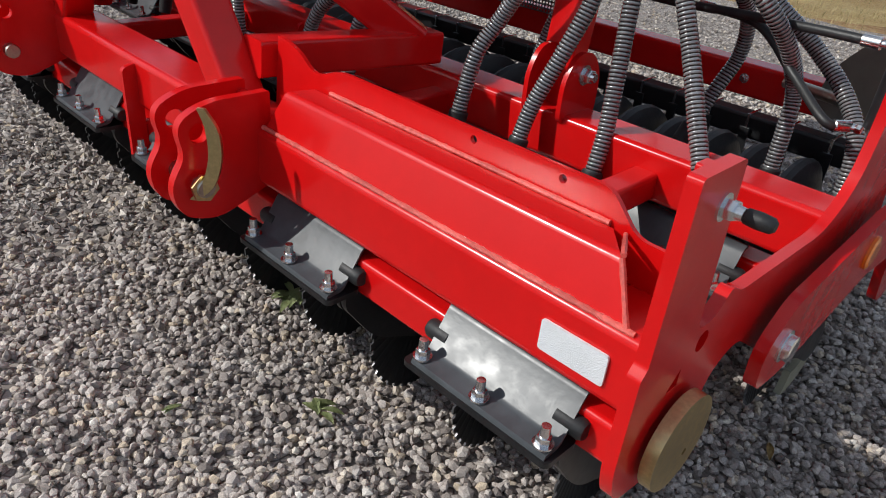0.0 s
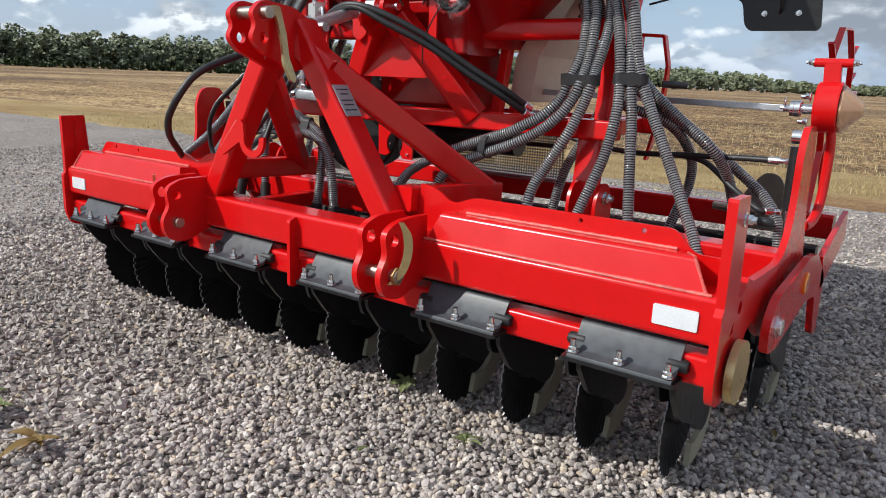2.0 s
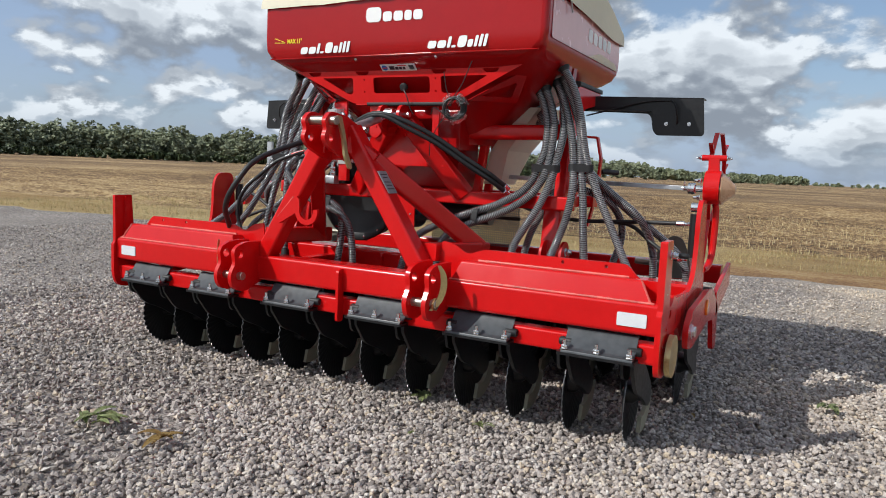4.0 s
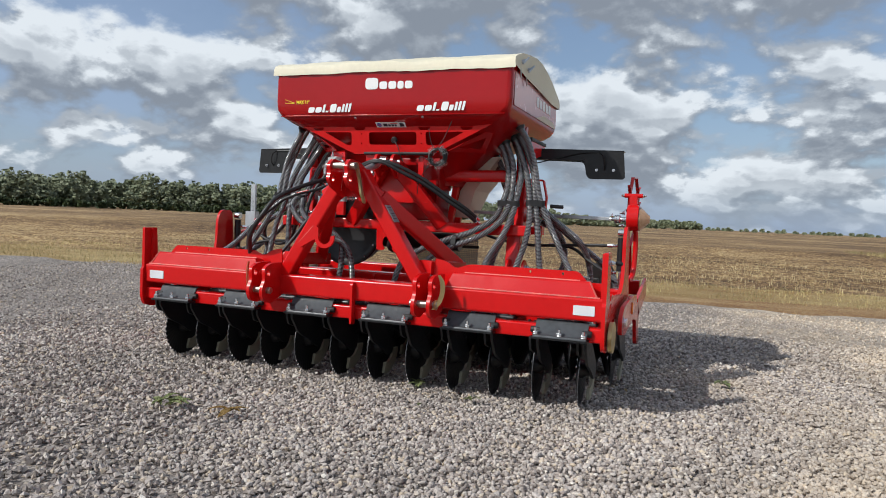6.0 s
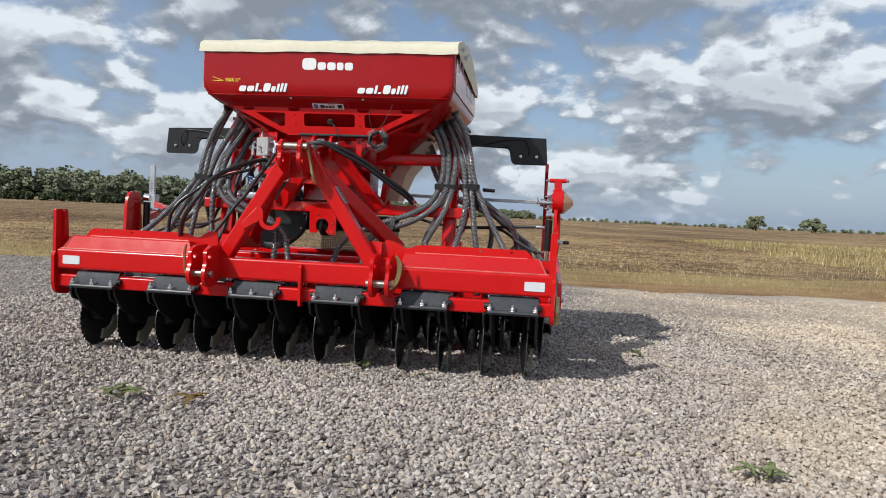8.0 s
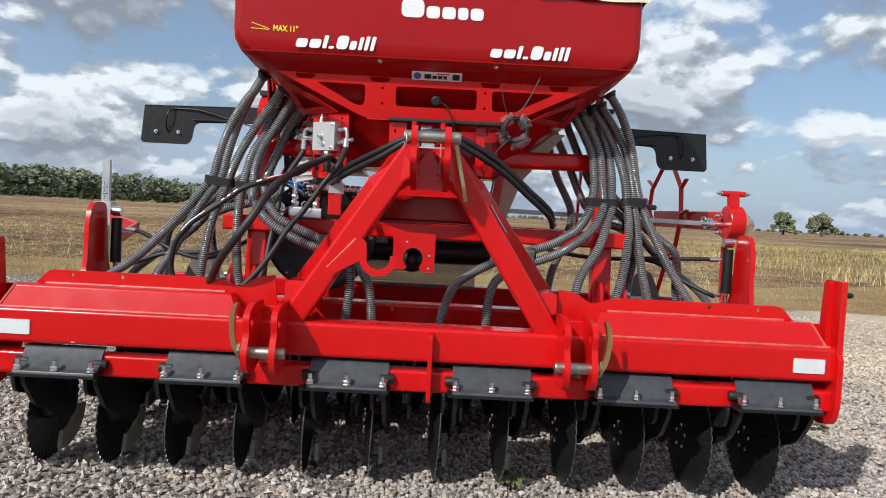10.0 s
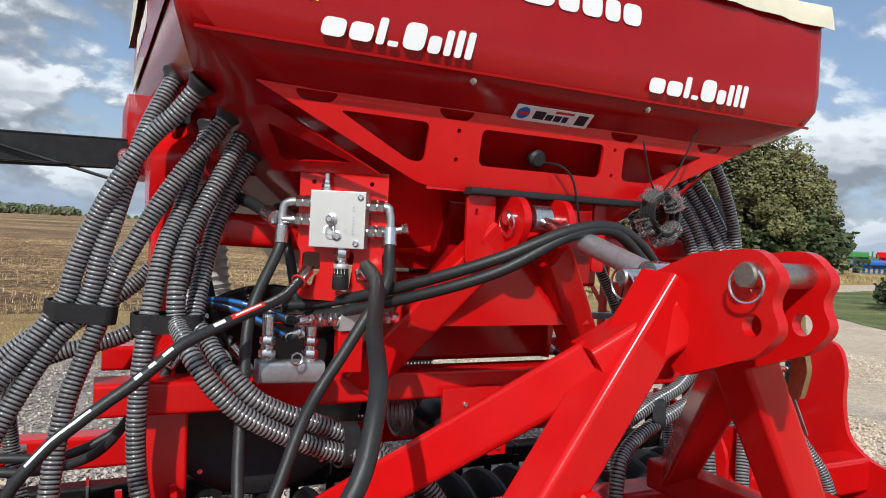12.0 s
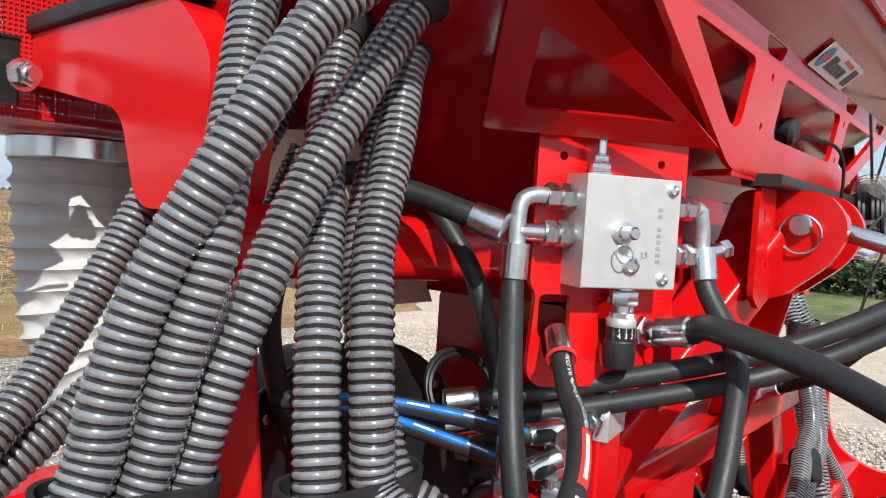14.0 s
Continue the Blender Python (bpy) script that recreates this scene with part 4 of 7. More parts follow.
# headstock: two front legs, two rear braces, mast plates
def leg(s):
    foot, head = V(s * 0.455 + 0.015, 0.05, 0.60), V(s * 0.050 + 0.020, 0.02, 1.225)
    red("headstock_leg", bar(B(), foot, head, 0.078, 0.085, up=(0, -1, 0), r=0.010, seg=4))
    a, b, c = V(s * 0.045 + 0.020, 0.02, 1.172), V(s * 0.155 + 0.015, 0.055, 1.096), V(s * 0.475 + 0.015, 0.50, 0.705)
    bm = B()
    bar(bm, a, b + (b - a) * 0.10, 0.100, 0.078, r=0.009, seg=4)
    bar(bm, b, c, 0.072, 0.082, r=0.010, seg=4)
    red("headstock_brace", bm)
    red("cross_member", bar(B(), (s * 0.44 + 0.015, 0.08, 0.715), (s * 0.475 + 0.015, 0.56, 0.690), 0.075, 0.075, r=0.008, seg=4))
    bm = B()
    weld(bm, a + V(-s * 0.03, -0.045, 0.042), b + V(-s * 0.02, -0.040, 0.046), 0.004)
    weld(bm, V(s * 0.038 + 0.020, -0.055, 1.12), V(s * 0.038 + 0.020, -0.035, 1.255), 0.0035)
    red("weld_bead", bm, "rough weld bead with its highlights painted pale", WELD)


leg(1)
leg(-1)
mast = rounded([(0.12, 1.215), (-0.03, 1.278), (-0.152, 1.292), (-0.192, 1.249), (-0.172, 1.216), (-0.195, 1.179), (-0.157, 1.139), (-0.02, 1.085), (0.08, 1.125)], [0.004, 0.01, 0.035, 0.035, 0.02, 0.035, 0.02, 0.004, 0.004])
for x in (-0.037, 0.069):
    red("mast_plate", plate(B(), mast, 0.020, on_x(x), [circle(-0.145, 1.181, 0.017, 16)]))
red("mast_web", plate(B(), [(-0.03, 1.09), (0.08, 1.09), (0.08, 1.23), (-0.03, 1.23)], 0.015, on_y(0.0)))
bm = B()
lathe(bm, (-0.060, -0.146, 1.252), (1, 0, 0), [(0, 0.017), (0.004, 0.019), (0.176, 0.019), (0.18, 0.017)], 20)
top_pin = part("top_link_pin", bm, PIN, frame_thing, "machined steel top link pin")
bm = B()
ring(bm, (-0.054, -0.146, 1.239), (1, 0.15, 0), 0.026, 0.0022)
part("linch_ring", bm, ZINC, top_pin)
bm = B()
curve = [(-0.170, 1.262), (-0.148, 1.252), (-0.140, 1.18), (-0.146, 1.11), (-0.128, 1.06), (-0.112, 1.058), (-0.106, 1.075), (-0.122, 1.13), (-0.118, 1.20), (-0.130, 1.28), (-0.160, 1.282)]
plate(bm, rounded([(u + 0.032, v - 0.006) for u, v in curve], 0.010), 0.012, lambda u, v, w_: V(0.098 + w_ + 0.22 * max(0.0, 1.25 - v), u, v))
part("pin_lever", bm, GOLD, frame_thing, "curved yellow zinc-plated locking lever")


def hose_hook():
    """The flat hook welded to one leg: a strip along the leg that curls into an open ring."""
    cx, cz = -0.134, 0.854
    inner = [(cx + 0.040 * math.cos(a), cz + 0.040 * math.sin(a)) for a in (radians(165 + 205 * k / 20) for k in range(21))]
    outer = [(cx + 0.064 * math.cos(a), cz + 0.064 * math.sin(a)) for a in (radians(370 - 178 * k / 20) for k in range(21))]
    strip = [(-0.292, 0.787), (-0.307, 0.810), (-0.209, 0.912), (-0.190, 0.917), (-0.176, 0.904)]
    red("hose_hook", plate(B(), strip + inner + outer, 0.012, on_y(-0.022)), "welded flat steel hose hook")
    bm = B()
    weld(bm, (-0.304, -0.018, 0.813), (-0.212, -0.018, 0.914), 0.0035)
    red("weld_bead", bm, "rough weld bead with its highlights painted pale", WELD)


hose_hook()
# maker's plate on the right leg
LEG_DOWN, LEG_SIDE = V(0.405, 0.030, -0.625).normalized(), V(0.625, 0.0, 0.405).normalized()


def on_leg(u, v, w_):
    return V(0.2645, 0.028, 1.0035) + LEG_DOWN * u + V(0, 1, 0) * v + LEG_SIDE * w_


serial = part("maker_plate", plate(B(), rounded([(-0.055, -0.034), (0.055, -0.034), (0.055, 0.034), (-0.055, 0.034)], 0.003, 2), 0.002, on_leg), GALV, frame_thing, "small bright metal maker's plate")
for u, half in ((-0.038, 0.026), (-0.022, 0.018), (0.0, 0.026), (0.016, 0.022), (0.034, 0.026)):
    part("print_bar", plate(B(), [(u - 0.002, -half), (u + 0.002, -half), (u + 0.002, half), (u - 0.002, half)], 0.0006, lambda a, b, w_: on_leg(a, b, w_ + 0.0022)), LABEL_DARK, serial)

# fore-and-aft tubes that tie the beams
for x in (-1.10, -0.46, 0.49, 1.10):
    red("tie_tube", bar(B(), (x, 0.12, 0.545), (x, 0.60, 0.545), 0.06, 0.06, r=0.008))


# ---- clamp covers and disc coulters ----
def cover(x, y, root=None):
    t = thing("clamp_cover", "dark coated steel clamp cover with three bright bolts", "clamp", (x, y, 0.42), "front clamp covers" if y < 0.3 else "rear clamp covers")
    bm = B()
    prof = [(-0.060, 0.414), (-0.057, 0.420), (-0.030, 0.4225), (-0.021, 0.427), (0.016, 0.484), (0.023, 0.492), (0.036, 0.495)]
    x0, x1 = x - 0.131, x + 0.137
    low = [(py + 0.0, pz - 0.007) for py, pz in prof]
    loop = prof + low[::-1]
    plate(bm, [(y + py, pz) for py, pz in loop], x1 - x0, on_x(x0))
    part("cover_plate", bm, STEEL_BLACK, t, "folded dark grey steel plate")
    bm = B()
    plate(bm, rounded([(x - 0.148, y - 0.064), (x + 0.145, y - 0.064), (x + 0.145, y + 0.01), (x - 0.148, y + 0.01)], 0.012), 0.010, lambda u, v, w_: V(u, v, 0.402 + w_))
    part("clamp_plate", bm, BLACK, t)
    for dx in (-0.122, 0.0, 0.121):
        part("bolt", stud(B(), (x + dx, y - 0.044, 0.4225), (0, 0, 1), 0.0085, 0.034), ZINC, t, "bright zinc-plated nut and bolt")
    for sx in (-1, 1):
        part("rubber_cord", lathe(B(), (x + sx * 0.138, y + 0.005, 0.440), (sx, 0, 0), [(-0.03, 0.017), (0.012, 0.017), (0.018, 0.014)], 14), RUBBER, t)
    return t


DISC_R = 0.205


def coulter(x, y, zinc=False):
    """A notched disc on a curved arm, with hub, bolts and scraper; the disc stands a little askew."""
    t = thing("disc_coulter", "black notched steel disc on a curved arm touching the gravel", "disc", (x, y, 0.2), "front disc row" if y < 0.6 else "rear disc row")
    turn = Euler((0, radians(2), radians(3.0))).to_matrix()
    c = V(x, y, DISC_R - 0.002)
    bm = B()
    teeth = 40
    outline = []
    for k in range(teeth):
        a = 2 * math.pi * k / teeth
        for f, r in ((0.0, DISC_R), (0.55, DISC_R), (0.62, DISC_R - 0.007), (0.93, DISC_R - 0.007)):
            b = a + f * 2 * math.pi / teeth
            outline.append((b, r))
    rings = []
    for off, scale in ((0.004, 1.0), (0.0, 1.0)):
        rings.append([bm.verts.new(c + turn @ V(off, r * math.cos(b), r * math.sin(b))) for b, r in outline])
    n = len(outline)
    for i in range(n):
        bm.faces.new((rings[0][i], rings[0][(i + 1) % n], rings[1][(i + 1) % n], rings[1][i])).material_index = 1
    for ring_, sign in ((rings[0], 1), (rings[1], -1)):
        inner_a = [bm.verts.new(c + turn @ V(-0.022 + (0.004 if sign > 0 else 0), 0.10 * math.cos(b), 0.10 * math.sin(b))) for b, r in outline]
        mid = bm.verts.new(c + turn @ V(-0.026 + (0.004 if sign > 0 else 0), 0, 0))
        for i in range(n):
            bm.faces.new((ring_[i], ring_[(i + 1) % n], inner_a[(i + 1) % n], inner_a[i]))
            bm.faces.new((inner_a[i], inner_a[(i + 1) % n], mid))
    part("disc", bm, [DISC, WORN_EDGE], t)
    bm = B()
    lathe(bm, c + turn @ V(-0.022, 0, 0), turn @ V(1, 0, 0), [(0, 0.055), (0.03, 0.05), (0.05, 0.034), (0.075, 0.032), (0.085, 0.022)], 18)
    part("hub", bm, BLACK, t)
    for k in range(5):
        a = 2 * math.pi * k / 5 + 0.3
        part("hub_bolt", hexagon(B(), c + turn @ V(-0.026, 0.042 * math.cos(a), 0.042 * math.sin(a)), turn @ V(-1, 0, 0), 0.013, 0.008), ZINC, t)
    bm = B()
    arm = rounded([(y - 0.315, 0.402), (y - 0.20, 0.402), (y - 0.12, 0.36), (y + 0.02, 0.25), (y + 0.05, 0.20), (y + 0.03, 0.165), (y - 0.02, 0.155), (y - 0.12, 0.22), (y - 0.24, 0.27), (y - 0.315, 0.37)], 0.04)
    plate(bm, arm, 0.014, on_x(x + 0.052))
    plate(bm, [(u, v) for u, v in rounded([(y - 0.31, 0.402), (y - 0.17, 0.402), (y - 0.20, 0.30), (y - 0.29, 0.33)], 0.02)], 0.012, on_x(x + 0.012))
    part("arm", bm, BLACK, t, "black curved carrier arm")
    bm = B()
    scr = [(y + 0.01 + 0.150 * math.cos(a), 0.19 + 0.150 * math.sin(a)) for a in (radians(-105 + 100 * k / 12) for k in range(13))] + [(y + 0.01 + 0.085 * math.cos(a), 0.19 + 0.085 * math.sin(a)) for a in (radians(-5 - 100 * k / 12) for k in range(13))]
    plate(bm, scr, 0.016, on_x(x + 0.030))
    part("scraper", bm, SCRAPER, t, "pale plastic scraper blade")
    return t


first = cover(1.245, 0.0)
base = coulter(1.315, 0.30)
for k in range(6):
    x = 1.245 - 0.488 * k
    if k:
        copy_thing(first, Matrix.Translation((x, 0.0, 0.42)))
rear = cover(1.20, 0.59)
for k in range(1, 6):
    copy_thing(rear, Matrix.Translation((1.20 - 0.488 * k, 0.59, 0.42)))
for k in range(1, 12):
    copy_thing(base, Matrix.Translation((1.315 - 0.2445 * k, 0.30, 0.2)))
rear_disc = coulter(1.40, 0.90)
for k in range(1, 12):
    copy_thing(rear_disc, Matrix.Translation((1.40 - 0.2445 * k, 0.90, 0.2)))


# ---- packer roller ----
roller = thing("packer_roller", "black rubber wave packer roller resting on the gravel", "roller", (0, 1.22, 0))
part("axle", rod(B(), (-1.42, 1.22, 0.245), (1.42, 1.22, 0.245), 0.10, seg=20), BLACK, roller)
profile = [(-0.058, 0.13), (-0.045, 0.155), (-0.030, 0.205), (-0.014, 0.240), (0.0, 0.246), (0.014, 0.240), (0.030, 0.205), (0.045, 0.155), (0.058, 0.13)]
tyre = part("tyre_ring", lathe(B(), (1.34, 1.22, 0.245), (1, 0, 0), profile, 40), RUBBER, roller)
for k in range(1, 23):
    o = new("tyre_ring", tyre.data)
    o.parent, o.matrix_parent_inverse = roller, world_of(roller).inverted()
    o.location = (-0.122 * k, 0, 0)
for s in (1, -1):
    end_guard = rounded([(s * 1.10, 0.52), (s * 1.12, 0.66), (s * 1.20, 0.76), (s * 1.26, 0.75), (s * 1.32, 0.62), (s * 1.31, 0.52)], 0.05)
    part("end_shield", plate(B(), end_guard, 0.006, on_y(1.53)), OLIVE, roller, "dull olive-grey end shield")
rail = thing("scraper_rail", "black square scraper rail with bright clips behind the roller", "scraper", (0, 1.47, 0.44))
part("rail", bar(B(), (-1.44, 1.47, 0.46), (1.44, 1.47, 0.46), 0.07, 0.07, r=0.008), BLACK, rail)
bm = B()
box(bm, (1.335, 1.430, 0.452), (1.343, 1.510, 0.5005), 0.001)
clip = part("clip", bm, ZINC, rail, "thin bright clip")
bm = B()
box(bm, (1.325, 1.425, 0.30), (1.353, 1.433, 0.46), 0.002)
blade = part("scraper_blade", bm, BLACK, rail)
for k in range(1, 23):
    for one in (clip, blade):
        o = new(one.name.split(".")[0], one.data)
        o.parent, o.matrix_parent_inverse = rail, world_of(rail).inverted()
        o.location = (-0.122 * k, 0, 0)
rear_frame = thing("rear_frame", "dark red rear cross beam carrying the roller", "frame", (0, 1.6, 0.5))
part("rear_cross_beam", bar(B(), (-1.47, 1.60, 0.56), (1.47, 1.60, 0.56), 0.09, 0.10, r=0.010), RED, rear_frame)
for s in (1, -1):
    part("rear_arm", bar(B(), (s * 1.497, 1.15, 0.46), (s * 1.497, 1.66, 0.56), 0.022, 0.13, r=0.004), RED, rear_frame)
    for k in range(3):
        part("bolt", stud(B(), (s * (1.36 - 0.24 * k), 1.554, 0.565), (0, -1, 0), 0.008, 0.02), ZINC, rear_frame)
    bm = B()
    rod(bm, (s * 1.02, 1.50, 0.60), (s * 1.20, 1.46, 0.60), 0.017, seg=14)
    part("storage_pin", bm, PIN, rear_frame, "steel storage pin")

# ---- hopper ----
HX = 0.022
hopper = thing("seed_hopper", "glossy red seed hopper with a cream canvas lid", "hopper", (HX, 0.9, 1.25))


def ring_rect(bm, x, y0, y1, z, r=0.05, seg=5):
    pts = rounded([(-x, y0), (x, y0), (x, y1), (-x, y1)], r, seg)
    return [bm.verts.new((HX + u, v, z)) for u, v in pts]


bm = B()
levels = [(0.795, 0.395, 1.60, 1.895, 0.03), (0.795, 0.392, 1.605, 1.70, 0.03), (0.790, 0.394, 1.60, 1.652, 0.03), (0.772, 0.405, 1.585, 1.612, 0.05), (0.742, 0.446, 1.55, 1.577, 0.11), (0.70, 0.490, 1.50, 1.540, 0.20), (0.60, 0.572, 1.38, 1.435, 0.32), (0.50, 0.640, 1.27, 1.352, 0.28), (0.36, 0.72, 1.14, 1.245, 0.16), (0.34, 0.72, 1.12, 1.20, 0.14)]
rings = [ring_rect(bm, *level) for level in levels]
n = len(rings[0])
for a, b in zip(rings, rings[1:]):
    for i in range(n):
        bm.faces.new((a[i], a[(i + 1) % n], b[(i + 1) % n], b[i]))
bm.faces.new(rings[-1])
bm.faces.new(rings[0][::-1])
tank = part("tank", bm, HOPPER_RED, hopper)

# seam flange round the tank's bend, with rivets
bm = B()
sweep(bm, [V(HX - 0.757, 0.402, 1.609), V(HX, 0.402, 1.609), V(HX + 0.757, 0.402, 1.609)], 0.0035, 6)
part("seam", bm, HOPPER_RED, hopper)
for x in (-0.221, 0.236):
    part("rivet", lathe(B(), (HX + x, 0.4235, 1.596), (0, -0.8, -0.5), [(0, 0.008), (0.003, 0.008), (0.005, 0.004)], 12), ZINC, hopper)

# front stiffener with its windows
lean = on_frame((0, 0.482, 1.540), (1, 0, 0), (0, -0.16, 1.0))
outline = rounded([(-0.62, 0.012), (-0.262, -0.156), (0.315, -0.156), (0.68, 0.018), (0.62, 0.014), (-0.56, 0.010)], [0.01, 0.03, 0.03, 0.01, 0, 0])


def slot(points, r=0.016):
    return rounded(points, r, 4)


windows = [slot([(-0.135, -0.026), (0.192, -0.026), (0.192, -0.104), (-0.135, -0.104)]), slot([(-0.455, -0.024), (-0.258, -0.026), (-0.262, -0.108), (-0.295, -0.108)]), slot([(0.252, -0.026), (0.505, -0.026), (0.345, -0.106), (0.256, -0.106)])]
for x in (-0.50, -0.20, 0.245, 0.52):
    windows.append(slot([(x - 0.045, 0.006), (x + 0.045, 0.006), (x + 0.03, -0.014), (x - 0.03, -0.014)], 0.012))
for x in (-0.19, 0.225):
    windows += [circle(x, -0.036, 0.005, 8), circle(x, -0.096, 0.005, 8)]
bm = plate(B(), outline, 0.008, lambda u, v, w_: lean(u, v, -w_), windows)
part("front_stiffener", bm, RED, hopper, "red stiffener plate with rounded cut-outs")
bm = B()
plate(bm, [(-0.25, 0.0), (0.30, 0.0), (0.28, 0.055), (-0.23, 0.055)], 0.008, lambda u, v, w_: V(u, 0.508 + v, 1.388 - w_))
part("stiffener_flange", bm, RED, hopper)
for s in (-1, 1):
    def flip(x, y, z):
        return V(x if s < 0 else 2 * HX - x, y, z)
    low, side, high = flip(-0.526, 0.624, 1.425), flip(-0.412, 0.511, 1.422), flip(-0.578, 0.578, 1.500)
    fr = on_frame(low, side - low, high - low)
    part("end_gusset", plate(B(), rounded([(-0.036, -0.028), (0.215, -0.028), (0.005, 0.145), (-0.036, 0.145)], 0.006, 2), 0.005, lambda u, v, w_: fr(u, v, w_ * s * -1), [rounded([(0, 0), (0.160, 0), (0, 0.092)], 0.010, 3)]), HOPPER_RED, hopper, "red end gusset with a three-cornered opening")

# canvas lid
bm = B()
prof = [(0.382, 1.868), (0.384, 1.905), (0.392, 1.928), (0.44, 1.950), (0.55, 1.980), (0.70, 2.008), (0.88, 2.028), (1.05, 2.022), (1.22, 1.995), (1.38, 1.955), (1.52, 1.910), (1.60, 1.880), (1.622, 1.860), (1.624, 1.82)]
xs = [-0.81 + 1.62 * k / 40 for k in range(41)]
cols = []
for x in xs:
    col = []
    for j, (y, z) in enumerate(prof):
        sag = 0.012 * noise.noise(V(x * 5.0, y * 4.0, 2.0)) + 0.006 * noise.noise(V(x * 17.0, y * 9.0, 5.0))
        fold = 0.004 * math.sin(x * 40 + j) if j < 3 else 0.0
        col.append(bm.verts.new((HX + x, y + fold, z + (sag if j > 1 else sag * 0.5))))
    cols.append(col)
for a, b in zip(cols, cols[1:]):
    for j in range(len(prof) - 1):
        bm.faces.new((a[j], a[j + 1], b[j + 1], b[j]))
for s, col in ((-1, cols[0]), (1, cols[-1])):
    hem = []
    for j, (y, z) in enumerate(prof):
        drop = 0.03 + 0.16 * max(0.0, math.sin(math.pi * (y - 0.38) / 1.26)) ** 0.7 if 0 < j < len(prof) - 1 else 0.0
        hem.append(bm.verts.new((HX + s * (0.813 + 0.004 * noise.noise(V(y * 9, z, s))), y, z - drop)))
    for j in range(len(prof) - 1):
        bm.faces.new((col[j], col[j + 1], hem[j + 1], hem[j]))
lid = part("canvas_lid", bm, CREAM, hopper, "cream canvas lid with a slack folded edge")
for s in (-1, 1):
    for k, (y, z) in enumerate(((0.52, 1.925), (0.66, 1.905))):
        bm = B()
        rod(bm, (HX + s * 0.80, y, z), (HX + s * 0.835, y + 0.02, z + 0.015), 0.008, seg=10)
        rod(bm, (HX + s * 0.832, y - 0.045, z - 0.02), (HX + s * 0.838, y + 0.055, z + 0.035), 0.006, seg=8)
        rod(bm, (HX + s * 0.81, y + 0.01, z - 0.09), (HX + s * 0.812, y - 0.02, z - 0.04), 0.004, seg=8)
        part("toggle", bm, GALV, lid, "bright metal toggle fastener")

# printed end panels
for s in (-1, 1):
    base_x = HX + s * 0.7965
    def end(points, lift, material, name, label):
        plate_ = plate(B(), points, 0.0012, lambda u, v, w_: V(base_x + s * (lift + w_), u, v))
        return part(name, plate_, material, hopper, label)
    end(rounded([(0.45, 1.86), (1.55, 1.84), (1.58, 1.75), (1.57, 1.665), (0.45, 1.665)], 0.02), 0.0, PINK if s > 0 else HOPPER_RED, "end_panel", "glossy printed end panel")
    end(rounded([(0.98, 1.665), (1.55, 1.665), (1.50, 1.70), (1.20, 1.71)], 0.03), 0.002, TAN, "print_shape", "tan printed swoosh")
    for k in range(5):
        end(rounded([(0.98 + 0.085 * k, 1.74), (1.045 + 0.085 * k, 1.735), (1.045 + 0.085 * k, 1.80 - 0.01 * (k % 2)), (0.98 + 0.085 * k, 1.80)], 0.015), 0.002, WHITE, "mark_shape", "white lettering block")
    # slotted lift plate
    fp = lambda u, v, w_: V(HX + s * (0.742 + 0.10 * (v - 1.50) + w_), u, v)
    part("lift_plate", plate(B(), rounded([(0.80, 1.47), (0.96, 1.47), (0.94, 1.70), (0.84, 1.70)], 0.012), 0.008, fp, [slot([(0.865, 1.52), (0.90, 1.52), (0.90, 1.62), (0.868, 1.62)], 0.014)]), HOPPER_RED, hopper)


# marks on the front: plain shapes in the marks' colours, and the readable slope limit
def mark_row(x0, z0, widths, tall, gap, tilt, y=0.3905):
    x = x0
    for k, (w0, h0) in enumerate(widths):
        pts = [(x, z0), (x + w0, z0), (x + w0 + tilt * h0, z0 + h0), (x + tilt * h0, z0 + h0)]
        part("mark_shape", plate(B(), rounded(pts, min(w0, h0) * 0.35, 4), -0.0012, on_y(y)), WHITE, hopper, "white lettering block")
        x += w0 + gap


mark_row(-0.122, 1.765, [(0.088, 0.070), (0.052, 0.046), (0.052, 0.046), (0.040, 0.046), (0.050, 0.046)], 0.07, 0.009, 0.0)
for x0 in (-0.527, 0.228):
    mark_row(x0, 1.628, [(0.044, 0.034), (0.044, 0.034), (0.016, 0.050), (0.020, 0.010), (0.044, 0.052), (0.026, 0.034), (0.015, 0.050), (0.015, 0.054), (0.015, 0.054)], 0.05, 0.008, 0.22)


def letters(text, size, place, material, name, parent, label, depth=0.0006, heavy=0.0):
    """Writing with the built-in font, turned into a mesh and laid on a surface."""
    curve = bpy.data.curves.new(name, "FONT")
    curve.offset = size * heavy
    curve.body, curve.size, curve.extrude, curve.align_x, curve.align_y = text, size, 0.0, "CENTER", "CENTER"
    ob = bpy.data.objects.new(name, curve)
    scene.collection.objects.link(ob)
    bpy.context.view_layer.update()
    me = bpy.data.meshes.new_from_object(ob.evaluated_get(bpy.context.evaluated_depsgraph_get()))
    bpy.data.objects.remove(ob)
    bm = bmesh.new()
    bm.from_mesh(me)
    for v in bm.verts:
        v.co = place(v.co.x, v.co.y, depth)
    return part(name, bm, material, parent, label, smooth=False)


